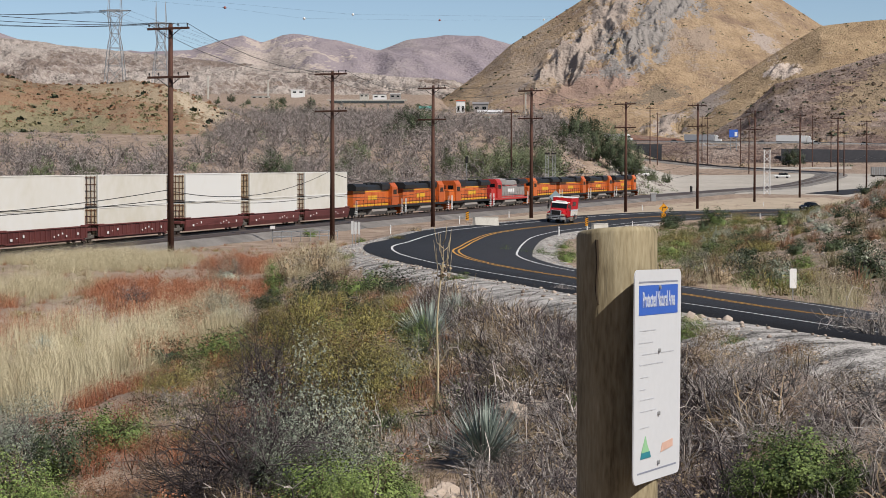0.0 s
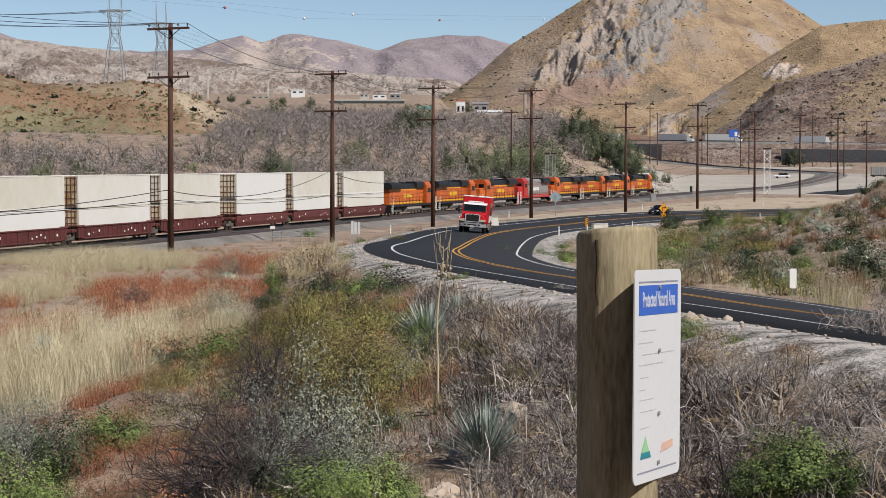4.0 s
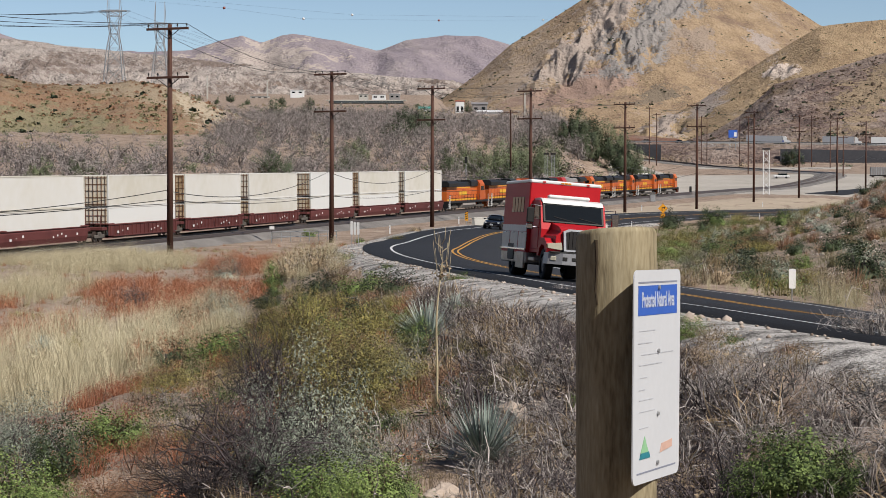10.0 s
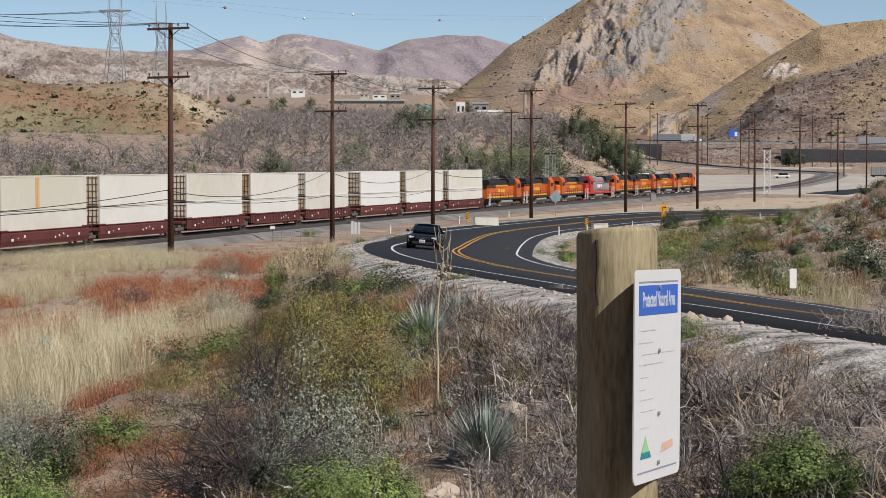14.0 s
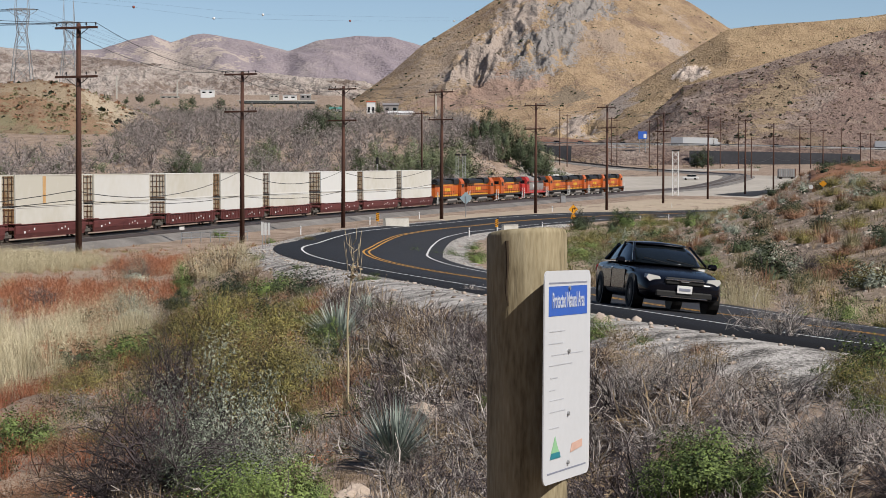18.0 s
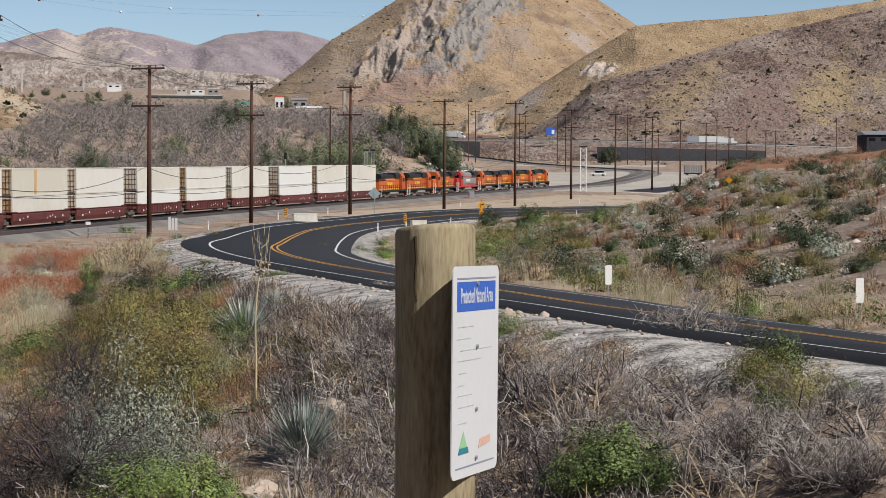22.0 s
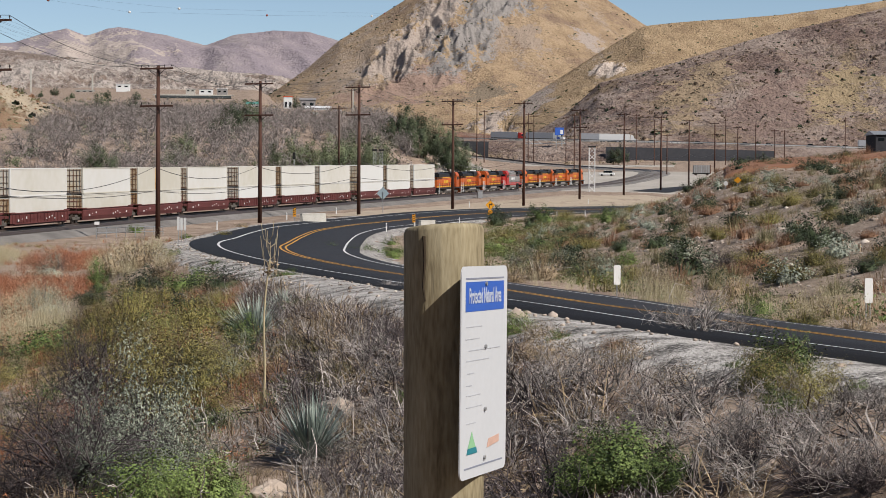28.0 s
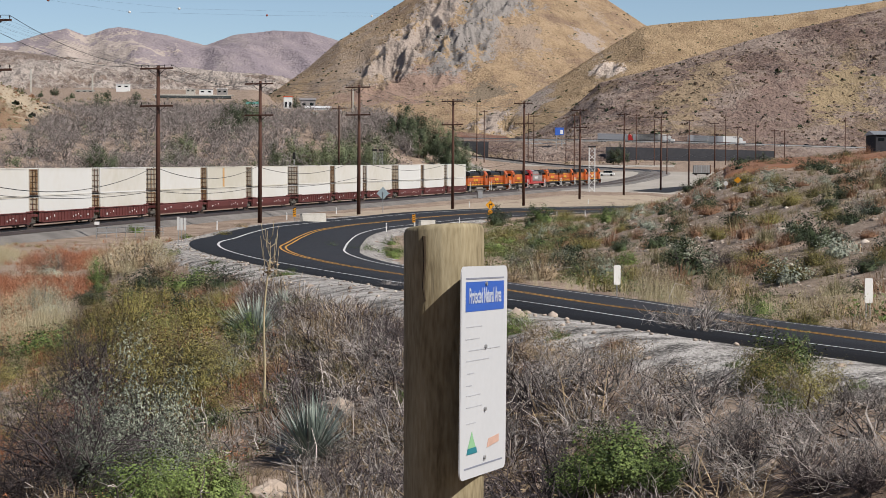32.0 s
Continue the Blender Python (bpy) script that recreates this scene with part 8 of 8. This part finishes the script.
for x in (-1.9, 1.9):
    part("wheelset", Shape().tube((x, -0.8, 0.45), (x, 0.8, 0.45), 0.45, n=14), RAIL_STEEL, s)

# ---- freeway above the far bank ----
FREEWAY = [Vector((40, 985, Z + 32.1)), Vector((96, 940, Z + 29.7)), Vector((190, 905, Z + 27.5)), Vector((297, 885, Z + 24.3)), Vector((420, 870, Z + 21.0))]


def on_freeway(x):
    for a, b_ in zip(FREEWAY, FREEWAY[1:]):
        if x <= b_.x or b_ is FREEWAY[-1]:
            w = (b_ - a).normalized()
            p = a + w * ((x - a.x) / w.x)
            side = w.cross(Vector((0, 0, 1))).normalized()
            return Matrix.Translation(p) @ Matrix((side, w, side.cross(w))).transposed().to_4x4()


FLINE = np.array([(v.x, v.y, v.z) for v in FREEWAY])
FLINE = spline(FLINE, 12.0)
ribbon("freeway", FLINE, [(16, -9), (14, -0.3), (13, 0), (-4.5, 0), (-5, -0.5)], 0.0, material("worn_freeway_concrete", [(0.3, (0.16, 0.155, 0.15)), (0.7, (0.26, 0.25, 0.24))], 0.1, 0.9), "grey freeway deck cut into the slope", tip=False)
ribbon("freeway_bank", FLINE, [(-4.9, -0.2), (-9, -0.9), (-16, -2.6), (-34, -8.0), (-42, -20)], 0.0, BROWN, "brown brushy bank below the freeway", tip=False)
rail = ribbon("guard_rail", FLINE, [(-4.2, 0.9), (-4.1, 0.9), (-4.1, 0.35), (-4.2, 0.35)], 0.0, GALVANISED, "steel guard rail along the freeway", tip=False)
DARK_WALL = material("dark_blue_grey_wall", [(0.3, (0.02, 0.021, 0.027)), (0.7, (0.045, 0.045, 0.052))], 0.08, 0.9)
for n_, a, c, up, down in (("retaining_wall_1", 84, 126, -1.6, -9.0), ("retaining_wall_2", 162, 245, -3.2, -10.5)):
    i0, i1 = int(np.argmin(np.abs(FLINE[:, 0] - a))), int(np.argmin(np.abs(FLINE[:, 0] - c)))
    ribbon(n_, FLINE, [(-30, up - 0.1), (-34.0, up), (-34.4, up), (-35.0, down - 4)], 0.0, DARK_WALL, "dark retaining wall below the freeway", i0, i1, tip=False)


def semi(cab_mat, box_mat, label):
    t = thing("semi_truck", label, "truck", "freeway trucks")
    part("trailer", Shape().box((0, -4.5, 2.65), (2.6, 14.5, 2.9), 0.05), box_mat, t)
    part("trailer_frame", Shape().box((0, -4.5, 1.05), (1.2, 14.0, 0.25)), DARK_STEEL, t)
    part("cab", Shape().prism([(3.2, 0.9), (6.2, 0.9), (6.3, 1.9), (5.0, 2.1), (4.7, 3.3), (3.9, 3.9), (3.2, 3.9)], -1.2, 1.2, 0), cab_mat, t)
    part("windscreen", Shape().prism([(4.95, 2.2), (5.06, 2.2), (4.82, 3.2), (4.72, 3.2)], -1.05, 1.05, 0), GLASS_DARK, t)
    for y in (5.4, 3.3, 2.0, -9.6, -10.9):
        for sx in (-1, 1):
            part("wheel", Shape().tube((sx * 0.8, y, 0.52), (sx * 1.2, y, 0.52), 0.52, n=12), RUBBER, t)
    return t


def small_car(mat, label):
    t = thing("far_car", label, "car", "freeway cars")
    part("body", Shape().box((0, 0, 0.65), (1.8, 4.6, 0.7), 0.15), mat, t)
    part("cabin", Shape().box((0, -0.2, 1.25), (1.55, 2.4, 0.6), 0.22), GLASS_DARK, t)
    for y in (-1.4, 1.4):
        for sx in (-1, 1):
            part("wheel", Shape().tube((sx * 0.65, y, 0.33), (sx * 0.92, y, 0.33), 0.33, n=12), RUBBER, t)
    return t


BOX_GREY = plain("grey_trailer_skin", (0.42, 0.43, 0.46), 0.5, 0.3)
CAB_BLUE = plain("blue_cab_paint", (0.05, 0.1, 0.35), 0.35)
semis = {"red": semi(RED_PAINT, BOX_GREY, "red semi-truck with a grey box trailer"), "white": semi(TRUCK_WHITE, BOX_GREY, "white semi-truck with a grey box trailer"), "blue": semi(CAB_BLUE, BOX_GREY, "blue semi-truck with a grey box trailer"), "pale": semi(TRUCK_WHITE, TRUCK_WHITE, "white semi-truck with a white trailer")}
cars_far = {"white": small_car(TRUCK_WHITE, "small white car on the freeway"), "black": small_car(CAR_BLACK, "small black car on the freeway"), "silver": small_car(SILVER, "small silver car on the freeway")}
freeway_traffic, used = [], set()
for kind, t0, bearing in (("red", 28, 1224), ("red", 28, 1378), ("white", 6, 1308), ("pale", 6, 1388), ("pale", 28, 1290), ("white", 13, 1515), ("blue", 32, 1470), ("red", 32, 1572), ("pale", 23, 1645), ("white", 0, 1260), ("pale", 0, 1415), ("blue", 6, 1180), ("white", 13, 1160), ("pale", 23, 1180)):
    ob = semis[kind] if kind not in used else copy_thing(semis[kind], pose(0, 0, 0))
    used.add(kind)
    freeway_traffic.append((ob, t0, (bearing - 784) / 3400 * 915))
for i, (kind, t0, bearing) in enumerate((("white", 28, 1500), ("black", 28, 1540), ("silver", 28, 1460), ("white", 6, 1480), ("black", 6, 1340), ("silver", 13, 1350), ("white", 13, 1440), ("black", 23, 1500), ("white", 23, 1560), ("silver", 0, 1350), ("white", 0, 1520), ("white", 31, 1330), ("silver", 17, 1380), ("black", 0, 1480), ("white", 0, 1440), ("silver", 9, 1300), ("black", 12, 1250), ("white", 20, 1450), ("silver", 20, 1620), ("black", 28, 1620), ("white", 28, 1660), ("white", 28, 1400))):
    ob = cars_far[kind] if ("c" + kind) not in used else copy_thing(cars_far[kind], pose(0, 0, 0))
    used.add("c" + kind)
    freeway_traffic.append((ob, t0, (bearing - 784) / 3400 * 915))

g = thing("sign_gantry", "galvanised truss gantry by the freeway", "gantry", at=pose(128, 905, Z + 20.0))
for x in (-6, 10):
    part("leg", Shape().box((x, 0, 4.0), (0.5, 0.5, 9.0), 0.05), GALVANISED, g)
for z in (7.0, 8.6):
    part("chord", Shape().box((2, 0, z), (20, 0.25, 0.25), 0.03), GALVANISED, g)
for k in range(10):
    part("brace", Shape().tube((-8 + 2 * k, 0, 7.0 + 1.6 * (k % 2)), (-6 + 2 * k, 0, 8.6 - 1.6 * (k % 2)), 0.09, n=5), GALVANISED, g)
s = thing("service_sign", "blue roadside sign on two posts", "sign", at=pose(136, 900, Z + 24.0))
part("panel", Shape().box((0, 0, 8.6), (4.2, 0.1, 3.6), 0.03), SIGN_BLUE, s)
part("white_block", Shape().box((1.1, -0.07, 8.3), (1.3, 0.04, 2.0), 0.02), TRUCK_WHITE, s)
for x in (-1.4, 1.4):
    part("post", Shape().tube((x, 0.1, 0), (x, 0.1, 9.5), 0.12, n=6), GALVANISED, s)

# far poles
for bearing, dist, top, low in ((905, 420, 195, 300), (927, 900, 165, 212), (1150, 760, 190, 262), (1163, 780, 200, 262), (1242, 840, 205, 270), (1252, 850, 208, 270), (1310, 860, 210, 268), (1325, 700, 205, 285), (1437, 830, 205, 275), (1470, 800, 215, 280), (1600, 800, 205, 275), (1655, 780, 222, 280), (1690, 760, 230, 283), (1708, 760, 232, 283), (1820, 860, 208, 255), (1493, 640, 240, 300)):
    x, y = (bearing - 784) / 3400 * dist, dist
    g0 = ground_at(x, y)
    h = Z + (360 - top) / 3400 * dist - g0
    p = thing("far_pole", "thin dark distant utility pole", "pole", "distant poles", at=pose(x, y, g0))
    part("shaft", Shape().tube((0, 0, -1), (0, 0, h), 0.22, 0.15, 8), CREOSOTE, p)
    part("crossarm", Shape().box((0, 0, h - 0.6), (3.2, 0.15, 0.18)), CREOSOTE, p)

# ---- valley: bridge, buildings, pylons ----
br = thing("highway_bridge", "dark-sided concrete highway bridge across the wash", "bridge", at=pose((650 - 784) / 3400 * 1500, 1500, Z + 75.6))
part("deck", Shape().box((0, 0, 3.2), (58, 12, 1.6), 0.1), plain("dark_bridge_girder", (0.06, 0.075, 0.08), 0.8), br)
part("parapet", Shape().box((0, -6.1, 4.4), (62, 0.4, 0.9), 0.05), CONCRETE, br)
for x in (-20, -2, 16):
    part("pier", Shape().box((x, 0, -1.5), (1.4, 9, 9), 0.1), CONCRETE, br)


def building(x, y, z, w, d, h, wall, roof, label, pitch=0.0, windows=4):
    b_ = thing("building", label, "building", "buildings in the valley", at=pose(x, y, z))
    part("wall", Shape().box((0, 0, h / 2 - 2), (w, d, h + 4), 0.1), wall, b_)
    if pitch:
        part("roof", Shape().prism([(-d / 2 - 0.6, h), (d / 2 + 0.6, h), (0, h + pitch)], -w / 2 - 0.6, w / 2 + 0.6, 0), roof, b_)
    else:
        part("roof", Shape().box((0, 0, h + 0.2), (w + 0.6, d + 0.6, 0.5), 0.1), roof, b_)
    for k in range(windows):
        part("window", Shape().box((-w / 2 + (k + 0.5) * w / windows, -d / 2 - 0.05, h * 0.5), (w / windows * 0.5, 0.15, h * 0.35), 0.02), GLASS_DARK, b_)


TEAL = plain("teal_roof_metal", (0.05, 0.3, 0.25), 0.5)
TOWER_ORANGE = plain("orange_red_cladding", (0.6, 0.1, 0.04), 0.5)
for bearing, row, dist, w, h, wall, roof, lab, pit in ((868, 212, 1100, 14, 4, TRUCK_WHITE, TRUCK_WHITE, "low white roadside building with a pale roof", 1.5), (815, 208, 1120, 5, 9, TRUCK_WHITE, TOWER_ORANGE, "small white restaurant tower with an orange cap", 0), (850, 200, 1180, 9, 5, SILVER, SILVER, "long grey roadside shed", 1.5), (755, 205, 1150, 8, 4, TRUCK_WHITE, TEAL, "small building with a teal roof", 1.5), (856, 225, 950, 6, 4, TRUCK_WHITE, TEAL, "small building with a bright teal roof", 1.2), (895, 215, 1150, 9, 4, TRUCK_WHITE, SILVER, "small white flat-roofed building", 0), (528, 168, 1900, 13, 4, TRUCK_WHITE, TRUCK_WHITE, "white trailer-like building by the highway", 0), (462, 176, 1900, 18, 2.5, CONCRETE, SILVER, "long low pale building by the highway", 0), (700, 176, 1650, 9, 4, SILVER, TRUCK_WHITE, "grey commercial building beyond the bridge", 0), (672, 176, 1700, 12, 3.5, TRUCK_WHITE, SILVER, "pale commercial building beyond the bridge", 0), (645, 174, 1720, 8, 3, CONCRETE, SILVER, "small pale block beyond the bridge", 0)):
    x = (bearing - 784) / 3400 * dist
    building(x, dist, Z + (360 - row) / 3400 * dist, w, 12, h, wall, roof, lab, pit, max(2, int(w / 5)))
building((1900 - 784) / 3400 * 620, 620, Z + (360 - 256) / 3400 * 620, 12, 10, 3.0, DARK_WALL, GALVANISED, "dark-sided shed with a pale metal roof", 1.4, 3)
for bearing, top, low in ((369, 135, 176), (475, 142, 172), (930, 165, 210)):
    p = thing("tall_sign_column", "tall white sign column in the valley", "sign column", "sign columns", at=pose((bearing - 784) / 3400 * 1700, 1700, Z + (360 - low) / 3400 * 1700))
    part("column", Shape().box((0, 0, (low - top) / 4), (1.3, 1.3, (low - top) / 2), 0.1), CONCRETE, p)


def pylon(bearing, dist, base_row, h, w):
    x = (bearing - 784) / 3400 * dist
    p = thing("lattice_pylon", "grey steel lattice transmission tower on the hill", "pylon", "transmission towers", at=pose(x, dist, Z + (360 - base_row) / 3400 * dist - 1.0))
    waist, head = w * 0.42, w * 0.62
    levels = [(0, w / 2), (h * 0.22, w * 0.42), (h * 0.42, w * 0.33), (h * 0.58, waist / 2), (h * 0.78, head / 2), (h * 0.84, head / 2)]
    leg = Shape()
    for sx in (-1, 1):
        for sy in (-1, 1):
            leg.line([(sx * r, sy * r, z) for z, r in levels], 0.16, 4)
            leg.tube((sx * head / 2, sy * head / 2, h * 0.84), (sx * head * 0.45, 0, h * 1.12), 0.12, n=4)
    part("leg_frame", leg, GALVANISED, p)
    for (z0, r0), (z1, r1) in zip(levels, levels[1:]):
        s = Shape()
        for sy in (-1, 1):
            s.tube((-r0, sy * r0, z0), (r1, sy * r1, z1), 0.1, n=4).tube((r0, sy * r0, z0), (-r1, sy * r1, z1), 0.1, n=4).tube((-r1, sy * r1, z1), (r1, sy * r1, z1), 0.1, n=4)
            s.tube((sy * r0, -r0, z0), (sy * r1, r1, z1), 0.1, n=4)
        part("panel_bracing", s, GALVANISED, p)
    arm = Shape()
    for z in (h * 0.84, h * 0.8):
        arm.tube((-w * 0.8, 0, h * 0.835), (w * 0.8, 0, z + (h * 0.835 - z)), 0.14, n=4)
    arm.tube((-w * 0.8, 0, h * 0.835), (-head / 2, 0, h * 0.76), 0.1, n=4).tube((w * 0.8, 0, h * 0.835), (head / 2, 0, h * 0.76), 0.1, n=4)
    arm.box((0, 0, h * 0.835), (w * 1.3, 0.5, 0.5))
    part("crossarm", arm, GALVANISED, p)
    return p


p1 = pylon(205, 640, 148, 30, 6.6)
p2 = pylon(286, 760, 150, 30, 6.6)
for p in (p1, p2):
    for sx in (-5, 0, 5):
        a = p.matrix_world @ Vector((sx, 0, 25))
        wire(a, a + Vector((-140, -40, 6)), 5, r=0.06)
        wire(a, a + Vector((170, 420, 5)), 14, r=0.025)

# marker balls on the ground wires that cross the valley
BALL_RED = plain("faded_red_marker", (0.3, 0.09, 0.07), 0.5)
for bearings, tone in ((((250, 2), (399, 15), (539, 34), (778, 37), (962, 36), (1010, 30)), 0), (((280, -4), (625, 27), (985, 31), (1020, 28)), 1)):
    spots = []
    for i, (bearing, row) in enumerate(bearings):
        dist = 720 + 0.62 * (bearing - 280)
        spots.append(Vector(((bearing - 784) / 3400 * dist, dist, Z + (360 - row) / 3400 * dist)))
        if 0 < i < len(bearings) - 1:
            ball = thing("marker_ball", "aerial marker ball on a high ground wire", "marker ball", "aerial marker balls", at=Matrix.Translation(spots[-1]))
            m = TRUCK_WHITE if (i + tone) % 2 == 0 else BALL_RED
            rings = [(0.6 * math.sin(math.pi * j / 8), 0.6 * math.cos(math.pi * j / 8)) for j in range(9)]
            s = Shape()
            for (r0, z0), (r1, z1) in zip(rings, rings[1:]):
                s.tube((0, 0, z0), (0, 0, z1), max(r0, 0.01), max(r1, 0.01), 14, caps=False)
            part("shell", s, m, ball)
            part("clamp", Shape().tube((-0.75, 0, 0), (0.75, 0, 0), 0.07, n=6), GALVANISED, ball)
    wires_ = Shape().line(spots, 0.02, 4).mesh("ground_wire", WIRE)
    tagged(new("ground_wire", wires_), "thin ground wire strung high across the valley", "wire", "overhead wires")

# distant trees and scrub
x, y = area(1000, 420, 1500, -0.22, 0.36, G)
dt, _, _ = beside(TRACK, x, y)
ok = (np.abs(dt) > 22) & ~((x / y > 0.1) & (y < 820) & (x / y < 0.24)) & ~((x / y < -0.07) & (y > 470) & (y < 900))
x, y = keep(x, y, ok)
far_clump = [leaf_cloud(G, 70, (2.2, 2.2, 1.9), 0.5, 20, 0.55, 0.3) for _ in range(4)]
k = len(x) // 2
stuff("far_scrub", strew(far_clump, x[:k], y[:k], G.uniform(0.5, 1.4, k), G), TREE_GREEN, "scattered green scrub in the valley")
stuff("far_brush", strew(far_clump, x[k:], y[k:], G.uniform(0.5, 1.4, len(x) - k), G), LEAF_TAN, "scattered tan brush in the valley")
for bearing, dist, size, dark in ((352, 1500, 1.3, True), (410, 1550, 1.2, True), (500, 1500, 1.2, True), (552, 1480, 1.2, True), (830, 1100, 1.0, True), (1405, 840, 1.5, True), (1395, 845, 1.2, True), (1820, 700, 1.3, True), (1835, 705, 1.0, True), (1862, 640, 0.9, True), (385, 1500, 0.9, True), (440, 1500, 0.8, True)):
    tree((bearing - 784) / 3400 * dist, dist, size, dark, 1.1)


# ---- everything that moves ----
rescue, black_car = rescue_truck(), sedan()
SLOW = 12.5   # metres a second on the freeway


def motions():
    for eng, off, turned in engines:
        flip = Matrix.Rotation(math.pi, 4, "Z") if turned else Matrix.Identity(4)
        walk(eng, [(t, on_track(train_at(t) + off) @ flip) for t in TIMES])
    for car, off in cars:
        walk(car, [(t, on_track(train_at(t) + off)) for t in TIMES])
    at = [0, 6, 8, 9, 10, 11, 11.5, 12.5, 14.0, 16.0, 32.0]
    far = [240, 133, 94.0, 77.0, 61.3, 42.6, 33.5, 15, -10, -20, -20]
    # truck scaled down and moved inwards to fit the camera's view
    walk(rescue, [(t, on_road(float(np.interp(t, at, far)) + 3.0, 1.62) @ Matrix.Scale(0.955, 4)) for t in [i * 0.5 for i in range(33)] + [32.0]])
    at = [0, 2, 6, 8, 9, 10, 12, 13, 14, 15, 17, 18, 18.5, 19.5, 21, 23, 32]
    far = [348, 319.7, 264.7, 234, 215.5, 196, 151.5, 131.0, 110.0, 93, 60.0, 40, 30.5, 12, -8, -12, -12]
    # sedan turned 4 degrees and shortened by a tenth to fit the camera's view
    walk(black_car, [(t, on_road(float(np.interp(t, at, far)) + 2.3, 1.8) @ Matrix.Rotation(radians(-4.0), 4, "Z") @ Matrix.Diagonal((1, 0.9, 1, 1))) for t in [i * 0.5 for i in range(47)] + [32.0]])
    for ob, t0, x0 in freeway_traffic:
        walk(ob, [(t, on_freeway(x0 + SLOW * (t - t0))) for t in (0.0, 8.0, 16.0, 24.0, 32.0)])


motions()
